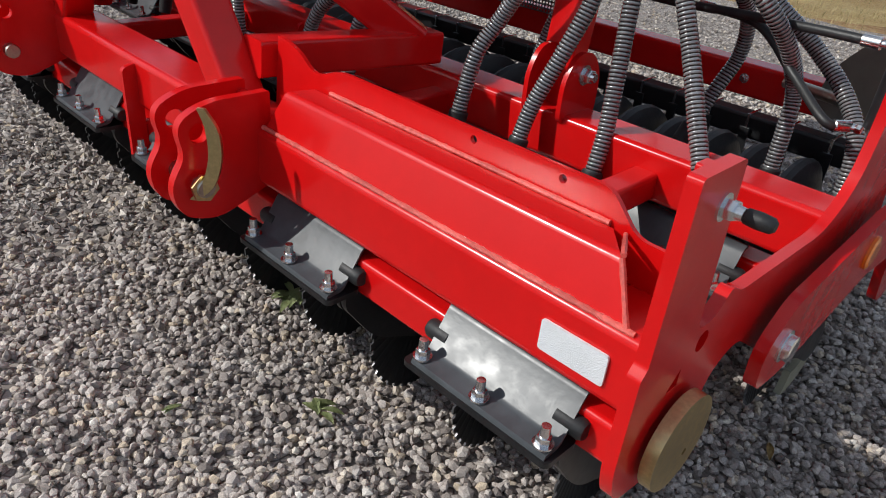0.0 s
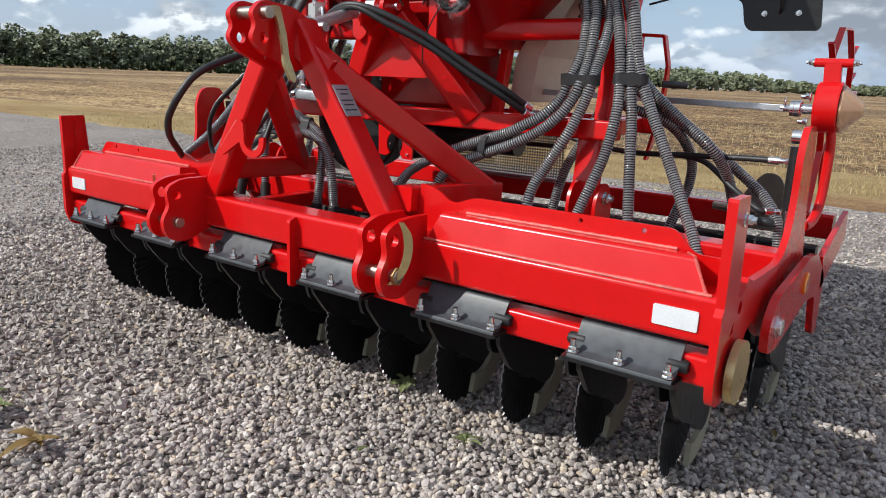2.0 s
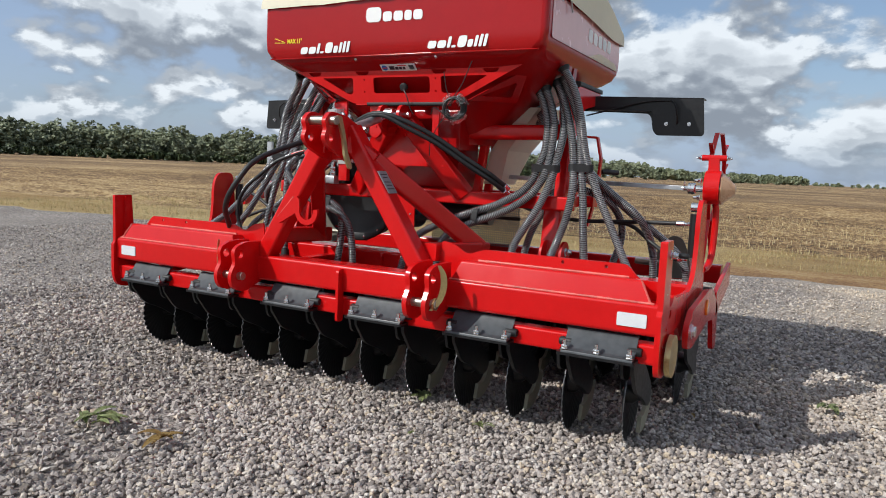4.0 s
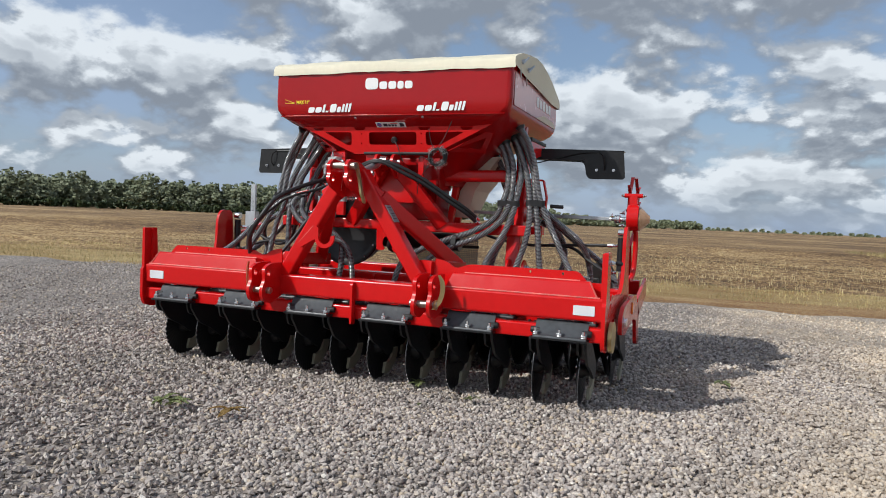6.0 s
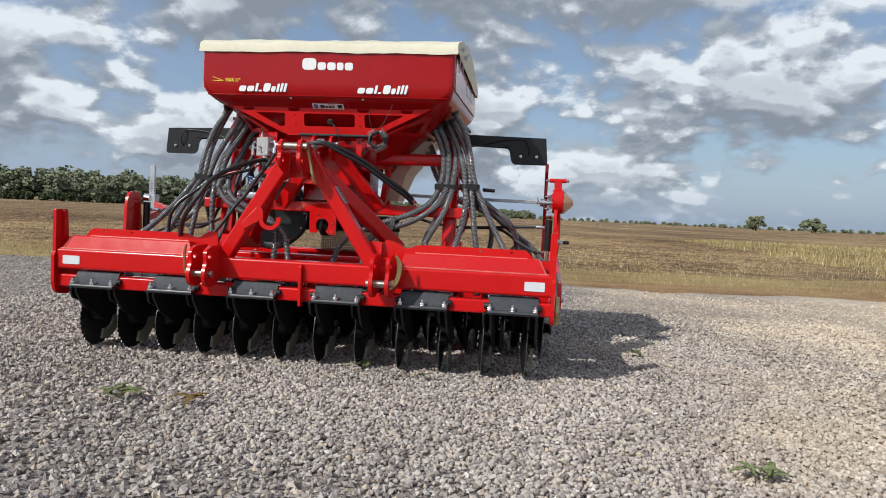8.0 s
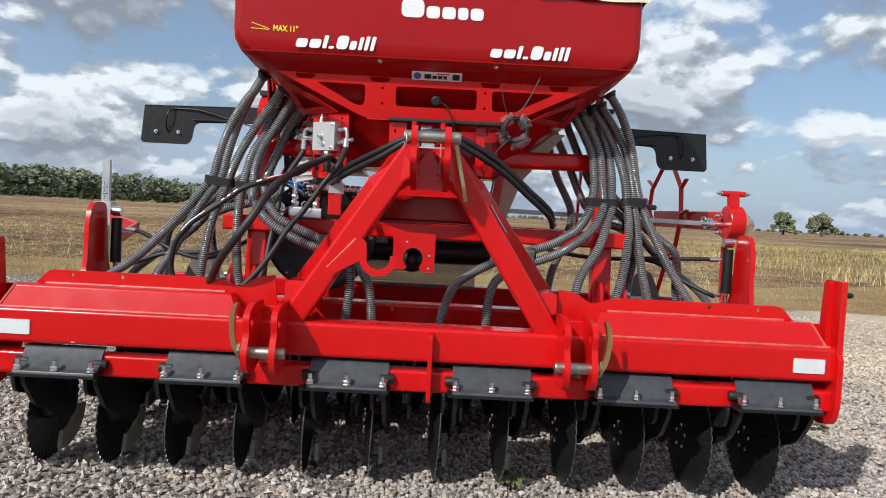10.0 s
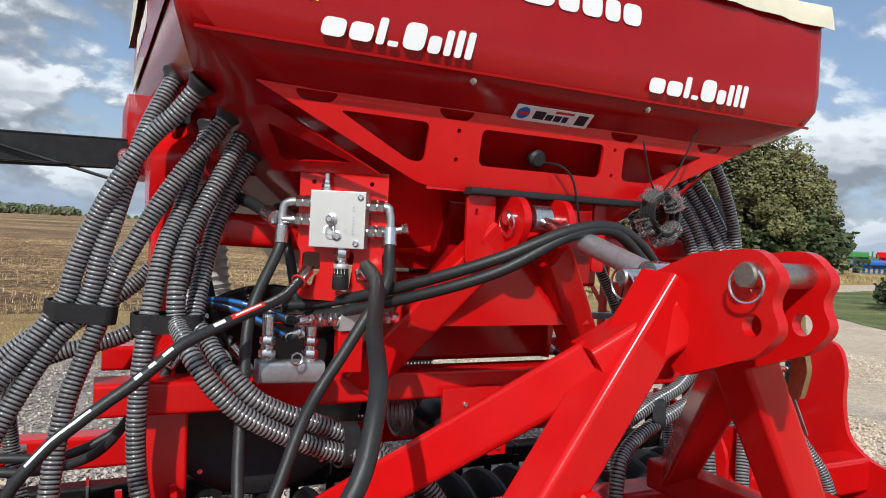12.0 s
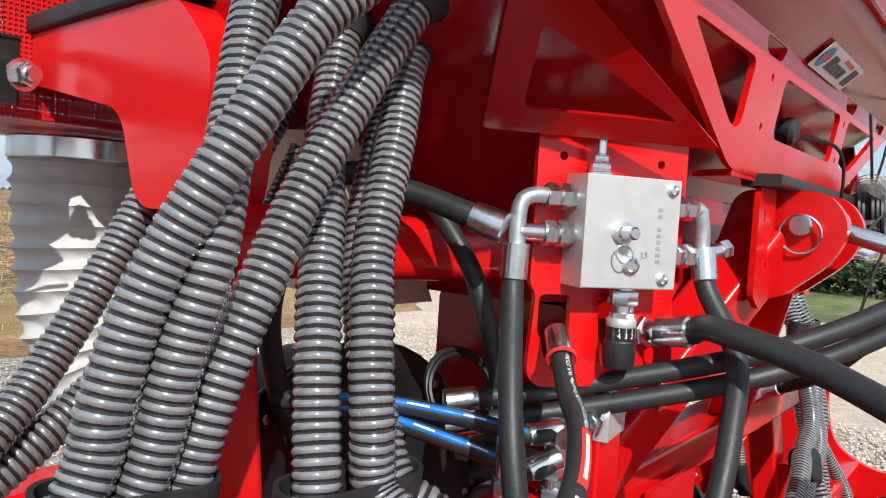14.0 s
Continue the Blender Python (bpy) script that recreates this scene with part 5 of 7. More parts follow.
front_face = lambda u, v, w_: V(u, 0.3905 - w_, v)
letters("MAX 11°", 0.031, lambda u, v, w_: front_face(-0.566 + u * 0.82, 1.694 + v, 0.0012), YELLOW, "slope_limit", hopper, "yellow MAX 11° slope limit", heavy=0.035)
bm = B()
plate(bm, [(-0.700, 1.712), (-0.630, 1.690), (-0.630, 1.693), (-0.700, 1.715)], 0.001, front_face)
plate(bm, [(-0.700, 1.690), (-0.630, 1.687), (-0.630, 1.690), (-0.700, 1.693)], 0.001, front_face)
part("slope_symbol", bm, YELLOW, hopper)

# small sticker on the sloping front
stick = on_frame((0.027, 0.4655, 1.5605), (1, 0.0, 0), (0, -0.044, 0.037))
sticker = part("sticker", plate(B(), rounded([(-0.10, -0.021), (0.10, -0.021), (0.10, 0.021), (-0.10, 0.021)], 0.003, 2), 0.001, lambda u, v, w_: stick(u, v, 0.004 + w_)), WHITE, hopper, "small white printed sticker")
part("badge_disc", plate(B(), circle(-0.078, 0.0, 0.016, 18), 0.0006, lambda u, v, w_: stick(u, v, 0.0052 + w_)), LABEL_BLUE, sticker)
part("badge_bar", plate(B(), [(-0.092, -0.003), (-0.064, -0.003), (-0.064, 0.003), (-0.092, 0.003)], 0.0006, lambda u, v, w_: stick(u, v, 0.0060 + w_)), LABEL_RED, sticker)
for u0, u1, v0, v1 in ((-0.05, -0.022, -0.012, 0.010), (-0.018, 0.0, -0.012, 0.004), (0.004, 0.022, -0.012, 0.004), (0.026, 0.040, -0.012, 0.004), (0.062, 0.090, -0.014, 0.014)):
    part("print_bar", plate(B(), [(u0, v0), (u1, v0), (u1, v1), (u0, v1)], 0.0006, lambda u, v, w_: stick(u, v, 0.0052 + w_)), LABEL_DARK, sticker)
part("print_bar", plate(B(), [(0.0, 0.010), (0.05, 0.010), (0.05, 0.016), (0.0, 0.016)], 0.0006, lambda u, v, w_: stick(u, v, 0.0052 + w_)), LABEL_RED, sticker)

# cream funnels under the tank
for s in (-1, 1):
    bm = B()
    quads = [[(0.60, 0.86, 1.40), (0.60, 1.30, 1.42), (0.42, 1.25, 1.18), (0.42, 0.92, 1.18)], [(0.42, 0.92, 1.18), (0.42, 1.25, 1.18), (0.36, 1.18, 1.00), (0.36, 0.98, 1.00)]]
    for q in quads[:1] if s < 0 else quads:
        outer = [bm.verts.new((HX + s * x, y, z)) for x, y, z in q]
        inner = [bm.verts.new((HX + s * (x - 0.10), y, z)) for x, y, z in q]
        for i in range(4):
            bm.faces.new((outer[i], outer[(i + 1) % 4], inner[(i + 1) % 4], inner[i]))
        bm.faces.new(outer)
        bm.faces.new(inner[::-1])
    part("funnel", bm, FUNNEL, hopper, "cream metering funnel under the tank")

# ---- hopper stand ----
stand = thing("hopper_stand", "red tubular stand carrying the hopper over the cultivator", "stand", (0, 0.6, 0.62))


def st(name, bm, label="", material=None):
    return part(name, bm, material or RED, stand, label)


st("front_rail", bar(B(), (-0.859, 0.69, 0.932), (0.882, 0.69, 0.932), 0.09, 0.066, r=0.008, seg=4))
st("rear_rail", bar(B(), (-0.84, 1.12, 0.935), (0.87, 1.12, 0.935), 0.08, 0.06, r=0.008, seg=4))
for s in (-1, 1):
    x = s * 0.76 + 0.031
    st("post", bar(B(), (x, 0.80, 0.93), (x, 0.875, 1.44), 0.058, 0.085, up=(0, 1, 0), r=0.008, seg=4))
    head = rounded([(0.81, 1.30), (0.79, 1.44), (0.86, 1.505), (1.24, 1.505), (1.24, 1.45), (0.96, 1.40), (0.92, 1.30)], 0.03)
    st("post_head", plate(B(), head, 0.075, on_x(x - 0.0375)))
    st("post_pad", bar(B(), (x, 0.85, 1.515), (x, 1.24, 1.515), 0.09, 0.022, r=0.004), "black rubber pad", RUBBER)
    st("foot_leg", bar(B(), (x - s * 0.007, 0.685, 0.60), (x - s * 0.007, 0.725, 0.91), 0.085, 0.06, up=(0, 1, 0), r=0.007))
    for dx in (-0.055, 0.043):
        st("foot_plate", plate(B(), rounded([(0.585, 0.60), (0.585, 0.70), (0.62, 0.755), (0.68, 0.755), (0.72, 0.70), (0.72, 0.60)], 0.03), 0.012, on_x(x + s * 0.03 + dx)))
    st("foot_bolt", stud(B(), (x + s * 0.085, 0.655, 0.705), (s, 0, 0), 0.012, 0.03), "", ZINC)
    st("side_tube", bar(B(), (x, 0.84, 1.275), (s * 0.14 + 0.01, 0.75, 1.262), 0.08, 0.075, r=0.022, seg=4))
    st("base_rail", bar(B(), (x, 0.70, 0.932), (x, 1.12, 0.935), 0.06, 0.06, r=0.007))
    # inverted V
    st("mast_leg", bar(B(), (s * 0.055 + 0.005, 0.52, 1.30), (s * 0.325, 0.668, 0.945), 0.085, 0.07, up=(0, -1, 0), r=0.008, seg=4))
for x in (-0.062, 0.052):
    ear = rounded([(0.41, 1.33), (0.44, 1.375), (0.56, 1.375), (0.60, 1.24), (0.50, 1.22), (0.43, 1.28)], 0.025)
    st("ear_plate", plate(B(), ear, 0.018, on_x(x)))
pin = part("strut_pin", lathe(B(), (-0.078, 0.470, 1.328), (1, 0, 0), [(0, 0.013), (0.003, 0.015), (0.175, 0.015), (0.178, 0.013)], 16), ZINC, stand, "bright pin with a ring clip")
part("ring_clip", ring(B(), (-0.072, 0.470, 1.316), (1, 0.1, 0.1), 0.026, 0.0022), ZINC, pin)
st("ear_web", plate(B(), [(-0.25, 1.08), (0.25, 1.08), (0.06, 1.30), (-0.06, 1.30)], 0.010, on_y(0.575)))
st("meter_box", bar(B(), (-0.13, 0.74, 1.27), (0.30, 0.74, 1.27), 0.22, 0.20, r=0.01), "", HOPPER_RED)
st("metering_housing", bar(B(), (-0.21, 0.86, 1.08), (0.24, 0.86, 1.08), 0.24, 0.22, r=0.012), "", HOPPER_RED)
st("pad_strip", bar(B(), (-0.16, 0.50, 1.382), (0.30, 0.50, 1.382), 0.05, 0.016, r=0.004), "black rubber strip", RUBBER)
st("slot_bracket", plate(B(), rounded([(-0.155, 1.375), (-0.085, 1.375), (-0.085, 1.235), (-0.12, 1.21), (-0.155, 1.23)], 0.012), 0.008, on_y(0.50), [slot([(-0.135, 1.33), (-0.128, 1.33), (-0.128, 1.345), (-0.135, 1.345)], 0.003), circle(-0.112, 1.27, 0.006, 8)]))
st("slot_bracket", plate(B(), rounded([(0.20, 1.375), (0.235, 1.375), (0.235, 1.215), (0.20, 1.215)], 0.008), 0.008, on_y(0.52)))
for y in (0.86, 1.0):
    st("rear_post", bar(B(), (0.30, y, 0.95), (0.34, y, 1.24), 0.04, 0.04, r=0.004))

loop = [(0.75, 1.15, 0.92), (0.762, 1.15, 1.275), (0.852, 1.15, 1.27), (0.877, 1.15, 1.16), (0.867, 1.15, 0.99), (0.827, 1.15, 0.80)]
for a, b in zip(loop, loop[1:]):
    st("hand_loop", bar(B(), a, b, 0.012, 0.034, up=(0, 1, 0), r=0.002))

# top strut between headstock and stand
strut = thing("turnbuckle", "galvanised turnbuckle between headstock and hopper stand", "turnbuckle", (0, 0.25, 1.27))
a, b = V(-0.004, 0.455, 1.330), V(0.012, 0.100, 1.231)
way = (b - a).normalized()
bm = B()
rod(bm, a + way * 0.12, a + way * 0.34, 0.021, seg=20)
part("barrel", bm, GALV, strut)
bm = B()
rod(bm, a + way * 0.03, a + way * 0.12, 0.013, seg=14)
lathe(bm, a - V(0.022, 0, 0), (1, 0, 0), [(0, 0.03), (0.044, 0.03)], 20)
hexagon(bm, a + way * 0.095, way, 0.040, 0.022)
part("eye_end", bm, ZINC, strut)
bm = B()
rod(bm, a + way * 0.33, b, 0.013, seg=14)
lathe(bm, b - V(0.022, 0, 0), (1, 0, 0), [(0, 0.028), (0.044, 0.028)], 20)
part("eye_end", bm, ZINC, strut)
pin2 = part("strut_pin", lathe(B(), (-0.068, 0.100, 1.230), (1, 0, 0), [(0, 0.013), (0.003, 0.016), (0.17, 0.016)], 16), ZINC, strut)
part("ring_clip", ring(B(), (-0.062, 0.100, 1.218), (1, 0.1, 0.1), 0.026, 0.0022), ZINC, pin2)


# ---- light boards ----
def light_board(s):
    t = thing("light_board", "black folded steel light board on an arm beside the hopper", "light board", (s * 1.1, 1.14, 1.4), "light boards")
    shift = 0.0 if s > 0 else -0.04
    top = lambda u, v, w_: V(u + shift, 1.14 + w_, v)
    face = rounded([(s * 0.76, 1.485), (s * 1.37, 1.470), (s * 1.385, 1.30), (s * 1.375, 1.287), (s * 1.155, 1.287), (s * 1.135, 1.31), (s * 1.12, 1.395), (s * 0.76, 1.408)], [0.002, 0.004, 0.02, 0.01, 0.02, 0.02, 0.03, 0.002])
    panel = part("panel", plate(B(), face, 0.004, top, []), BLACK, t)
    bm = B()
    bar(bm, (s * 0.76 + shift, 1.185, 1.484), (s * 1.37 + shift, 1.185, 1.470), 0.095, 0.004, r=0.001)
    bar(bm, (s * 0.80 + shift, 1.12, 1.412), (s * 1.12 + shift, 1.12, 1.405), 0.04, 0.004, r=0.001)
    part("fold", bm, BLACK, t)
    for dx in (1.20, 1.31):
        part("bolt", stud(B(), (s * dx + shift, 1.138, 1.345), (0, -1, 0), 0.005, 0.016), ZINC, t)
    part("arm_bolt", stud(B(), (s * 0.765 + shift, 1.118, 1.440), (-s * 0.2, -1, 0), 0.010, 0.026), ZINC, t)
    bm = B()
    sweep(bm, spline([(s * 1.22 + shift, 1.135, 1.46), (s * 1.245 + shift, 1.11, 1.43), (s * 1.255 + shift, 1.12, 1.37), (s * 1.25 + shift, 1.14, 1.345)], 0.01), 0.004, 8)
    sweep(bm, spline([(s * 1.22 + shift, 1.135, 1.46), (s * 1.10 + shift, 1.13, 1.455), (s * 0.95 + shift, 1.12, 1.42), (s * 0.80 + shift, 1.09, 1.38)], 0.02), 0.004, 8)
    part("cable", bm, WIRE, t)


light_board(1)
light_board(-1)


# ---- fan, guard, air duct ----
fan = thing("fan_unit", "black blower fan with perforated guards behind the stand", "fan", (-0.2, 1.05, 0.8))
part("fan_case", lathe(B(), (-0.48, 0.88, 0.885), (0, 1, 0), [(0.012, 0.0), (0.012, 0.05), (0.010, 0.20), (0.0, 0.215), (0.0, 0.252), (0.012, 0.252), (0.014, 0.240), (0.13, 0.235), (0.14, 0.20), (0.14, 0.06)], 44), BLACK, fan)
part("fan_flange", ring(B(), (-0.48, 0.890, 0.885), (0, 1, 0), 0.252, 0.006, 44), BLACK, fan)
for k in range(14):
    a = 2 * math.pi * k / 14
    part("case_bolt", hexagon(B(), (-0.48 + 0.234 * math.cos(a), 0.881, 0.885 + 0.234 * math.sin(a)), (0, -1, 0), 0.012, 0.008), ZINC, fan)
part("drive_tube", rod(B(), (-0.46, 1.02, 0.83), (0.32, 1.02, 0.83), 0.06, seg=20), BLACK, fan)
part("guard_sheet", plate(B(), rounded([(-0.30, 0.86), (-0.17, 0.86), (-0.17, 0.97), (-0.30, 0.97)], 0.004, 2), 0.002, on_y(0.93)), GUARD_MESH, fan, "grey perforated guard sheet")
for z0, z1 in ((0.60, 0.78), (0.785, 0.86)):
    part("rear_guard_sheet", plate(B(), rounded([(-0.33, z0), (0.285, z0), (0.285, z1), (-0.33, z1)], 0.004, 2), 0.002, on_y(1.53)), GUARD_MESH, fan, "dark grey perforated guard sheet")
for x in (-0.335, 0.29):
    part("guard_edge", bar(B(), (x, 1.53, 0.60), (x, 1.53, 0.865), 0.012, 0.03, r=0.002), BLACK, fan)
part("guard_edge", bar(B(), (-0.335, 1.53, 0.782), (0.29, 1.53, 0.782), 0.010, 0.02, r=0.002), BLACK, fan)
opening = [(-0.038 + 0.042 * math.cos(a), 0.815 + 0.046 * math.sin(a)) for a in (radians(-52 + 284 * k / 22) for k in range(23))]
part("hanger_plate", plate(B(), [(-0.125, 0.925), (-0.122, 0.768), (-0.085, 0.764), (-0.066, 0.772)] + opening[::-1] + [(0.006, 0.757), (0.054, 0.757), (0.056, 0.925)], 0.008, on_y(0.628)), RED, fan, "red hanger plate with a round opening")
for x, z in ((-0.065, 0.885), (0.030, 0.775), (0.032, 0.83)):
    part("plate_bolt", hexagon(B(), (x, 0.628, z), (0, -1, 0), 0.010, 0.006), ZINC, fan)
part("motor", lathe(B(), (-0.045, 0.70, 0.80), (0, 1, 0), [(0.0, 0.012), (0.006, 0.034), (0.020, 0.048), (0.05, 0.056), (0.14, 0.056), (0.15, 0.04)], 28), BLACK, fan, "glossy black hydraulic motor")
for k in range(6):
    part("belt_ring", ring(B(), (-0.125 + 0.012 * k, 0.90, 0.80), (1, 0, 0), 0.055, 0.005, 24), GALV, fan)

duct = thing("air_duct", "grey ribbed cloth air duct hanging below a red perforated inlet box", "duct", (-0.63, 1.33, 1.0))
path = spline([(-0.61, 1.385, 1.385), (-0.61, 1.385, 1.25), (-0.60, 1.375, 1.12), (-0.575, 1.345, 1.02), (-0.53, 1.25, 0.93), (-0.49, 1.12, 0.885), (-0.48, 1.01, 0.885)], 0.0039)
cloth = sweep(B(), path, lambda i: 0.1055 + (0.0085, 0.0045, 0.0015, 0.0, -0.001, -0.0005, 0.001, 0.004)[i % 8] - 0.0001 * i, 72)
for n, v in enumerate(list(cloth.verts)):
    # slanting creases in the cloth between the wire rings
    i, j = n // 72, n % 72
    a, u = 2 * math.pi * j / 72, (i % 8) / 8
    fold = math.sin(11 * a + 1.4 * math.sin(3 * a + i // 8) + 2.6 * u + 0.5 * (i // 8))
    v.co += (v.co - path[i]).normalized() * 0.0042 * math.sin(math.pi * u) * (abs(fold) * fold * (0.65 + 0.35 * math.sin(2 * a + 0.9 * (i // 8))))
part("cloth_tube", cloth, DUCT, duct)
part("hose_clip", lathe(B(), (-0.61, 1.385, 1.358), (0, 0, 1), [(0, 0.113), (0.003, 0.1165), (0.031, 0.1165), (0.034, 0.113)], 48), BAND, duct, "bright steel hose clip")
part("clip_screw", hexagon(B(), (-0.585, 1.268, 1.377), (1, 0, 0), 0.02, 0.035), ZINC, duct)
cage = [(-0.80, 1.20), (-0.44, 1.20), (-0.44, 1.56), (-0.80, 1.56)]
for (x0, y0), (x1, y1) in zip(cage, cage[1:] + cage[:1]):
    d = V(x1 - x0, y1 - y0, 0)
    fr = on_frame((x0, y0, 1.40), d, (0, 0, 1))
    part("perforated_side", plate(B(), [(0, 0), (d.length, 0), (d.length, 0.21), (0, 0.21)], 0.002, fr), RED_MESH, duct, "red perforated sheet")
part("perforated_base", plate(B(), cage, 0.002, lambda u, v, w_: V(u, v, 1.398 + w_)), RED_MESH, duct, "red perforated sheet")

# ---- seed hoses ----
def seed_hose(points, group, label="grey ribbed seed hose with black cuffs running down from the hopper", cuff=True, mouth=True, bend=True):
    pts = [Vector(p) for p in points]
    if group == RIGHT and bend:
        for p in pts:
            p.x -= 0.046 * min(1.0, max(0.0, (1.52 - p.z) / 0.36)) * min(1.0, max(0.0, (p.x - 0.68) / 0.24))
    t = thing("seed_hose", label, "hose", pts[-1], group)
    if mouth:
        way = (pts[1] - pts[0]).normalized()
        part("outlet_boot", lathe(B(), pts[0] - way * 0.026, way, [(0, 0.026), (0.002, 0.0295), (0.005, 0.0298), (0.008, 0.0280), (0.016, 0.0222), (0.023, 0.0208), (0.0235, 0.0190)], 26), RUBBER, t, "flared black rubber outlet boot")
        pts[0] = pts[0] - way * 0.012
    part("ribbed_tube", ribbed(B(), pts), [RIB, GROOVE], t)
    if cuff:
        way = (pts[-1] - pts[-2]).normalized()
        part("end_cuff", lathe(B(), pts[-1] - way * 0.06, way, [(0, 0.021), (0.004, 0.0232), (0.09, 0.0225), (0.11, 0.021)], 18), RUBBER, t, "black rubber end cuff")
    return t


LEFT, RIGHT = "hoses under the hopper's left end", "hoses under the hopper's right end"
seed_hose([(-0.705, 0.605, 1.535), (-0.735, 0.625, 1.492), (-0.775, 0.64, 1.448), (-0.812, 0.645, 1.39), (-0.842, 0.652, 1.335), (-0.866, 0.667, 1.282), (-0.886, 0.675, 1.23), (-0.902, 0.677, 1.175), (-0.920, 0.675, 1.115), (-1.01, 0.655, 0.985), (-1.10, 0.62, 0.87), (-1.20, 0.57, 0.755), (-1.33, 0.53, 0.65), (-1.40, 0.51, 0.52)], LEFT)
seed_hose([(-0.735, 0.74, 1.57), (-0.775, 0.715, 1.48), (-0.812, 0.685, 1.37), (-0.838, 0.665, 1.273), (-0.856, 0.667, 1.21), (-0.881, 0.672, 1.112), (-0.94, 0.67, 1.03), (-1.01, 0.645, 0.90), (-1.06, 0.60, 0.78), (-1.10, 0.55, 0.68), (-1.12, 0.52, 0.52)], LEFT)
seed_hose([(-0.640, 0.675, 1.492), (-0.658, 0.676, 1.466), (-0.696, 0.678, 1.41), (-0.733, 0.677, 1.353), (-0.765, 0.675, 1.298), (-0.792, 0.672, 1.247), (-0.815, 0.672, 1.198), (-0.834, 0.672, 1.148), (-0.850, 0.672, 1.095), (-0.876, 0.665, 1.02), (-0.905, 0.65, 0.93), (-0.922, 0.63, 0.82), (-0.930, 0.60, 0.70), (-0.93, 0.56, 0.52)], LEFT)
seed_hose([(-0.660, 0.745, 1.47), (-0.694, 0.72, 1.37), (-0.714, 0.692, 1.297), (-0.736, 0.668, 1.248), (-0.751, 0.648, 1.199), (-0.760, 0.635, 1.15), (-0.769, 0.62, 1.10), (-0.778, 0.61, 1.02), (-0.784, 0.605, 0.93), (-0.782, 0.60, 0.83), (-0.765, 0.57, 0.72), (-0.72, 0.53, 0.52)], LEFT)
seed_hose([(-0.596, 0.712, 1.465), (-0.612, 0.704, 1.436), (-0.638, 0.686, 1.379), (-0.666, 0.67, 1.325), (-0.689, 0.655, 1.277), (-0.706, 0.636, 1.231), (-0.716, 0.623, 1.186), (-0.722, 0.612, 1.143), (-0.720, 0.603, 1.09), (-0.709, 0.55, 1.062), (-0.696, 0.51, 1.030), (-0.662, 0.49, 0.982), (-0.611, 0.48, 0.934), (-0.536, 0.48, 0.891), (-0.468, 0.48, 0.862), (-0.41, 0.48, 0.844), (-0.33, 0.47, 0.825), (-0.25, 0.45, 0.78), (-0.20, 0.43, 0.69), (-0.18, 0.43, 0.50)], LEFT)
seed_hose([(-0.565, 0.76, 1.43), (-0.605, 0.745, 1.36), (-0.650, 0.71, 1.24), (-0.683, 0.63, 1.10), (-0.668, 0.59, 1.064), (-0.650, 0.55, 1.027), (-0.628, 0.52, 1.0), (-0.588, 0.50, 0.959), (-0.533, 0.50, 0.929), (-0.465, 0.50, 0.903), (-0.393, 0.50, 0.872), (-0.325, 0.49, 0.832), (-0.29, 0.47, 0.78), (-0.28, 0.45, 0.69), (-0.30, 0.44, 0.50)], LEFT)
seed_hose([(-0.575, 0.93, 1.45), (-0.645, 0.93, 1.33), (-0.756, 0.93, 1.16), (-0.856, 0.91, 1.08), (-0.941, 0.91, 1.02), (-1.016, 0.955, 0.962), (-1.106, 1.01, 0.88), (-1.211, 1.04, 0.80), (-1.318, 1.01, 0.718), (-1.385, 0.96, 0.63), (-1.40, 0.93, 0.48)], LEFT)
seed_hose([(-0.535, 0.93, 1.41), (-0.600, 0.93, 1.28), (-0.700, 0.93, 1.10), (-0.80, 0.91, 1.02), (-0.92, 0.91, 0.985), (-0.996, 0.955, 0.938), (-1.031, 1.06, 0.84), (-1.026, 1.10, 0.735), (-1.006, 1.06, 0.64), (-0.976, 1.0, 0.50)], LEFT)
seed_hose([(-0.625, 0.94, 1.49), (-0.71, 0.95, 1.36), (-0.826, 0.93, 1.17), (-0.916, 0.89, 1.08), (-1.036, 0.87, 0.98), (-1.146, 0.86, 0.90), (-1.196, 0.91, 0.815), (-1.214, 0.98, 0.718), (-1.226, 0.97, 0.636), (-1.231, 0.95, 0.48)], LEFT)

seed_hose([(0.738, 0.825, 1.505), (0.774, 0.79, 1.41), (0.801, 0.745, 1.295), (0.807, 0.695, 1.205), (0.803, 0.66, 1.13), (0.803, 0.636, 1.084), (0.784, 0.624, 1.015), (0.76, 0.598, 0.937), (0.734, 0.583, 0.881), (0.676, 0.575, 0.782), (0.65, 0.54, 0.7), (0.64, 0.5, 0.52)], RIGHT, bend=False)
seed_hose([(0.745, 0.805, 1.492), (0.790, 0.775, 1.42), (0.858, 0.728, 1.297), (0.902, 0.70, 1.20), (0.924, 0.688, 1.10), (0.933, 0.665, 1.00), (0.920, 0.635, 0.866), (0.890, 0.602, 0.76), (0.845, 0.565, 0.63), (0.83, 0.53, 0.50)], RIGHT)
seed_hose([(0.775, 0.80, 1.515), (0.845, 0.765, 1.41), (0.912, 0.735, 1.29), (0.945, 0.710, 1.18), (0.962, 0.698, 1.07), (0.980, 0.688, 0.95), (0.996, 0.664, 0.83), (1.014, 0.636, 0.73), (1.034, 0.60, 0.61), (1.04, 0.56, 0.48)], RIGHT)
seed_hose([(0.795, 0.735, 1.555), (0.850, 0.728, 1.47), (0.912, 0.716, 1.34), (0.960, 0.714, 1.195), (0.990, 0.712, 1.105), (1.032, 0.708, 1.01), (1.080, 0.702, 0.915), (1.136, 0.684, 0.81), (1.195, 0.648, 0.71), (1.265, 0.60, 0.59), (1.29, 0.57, 0.48)], RIGHT)
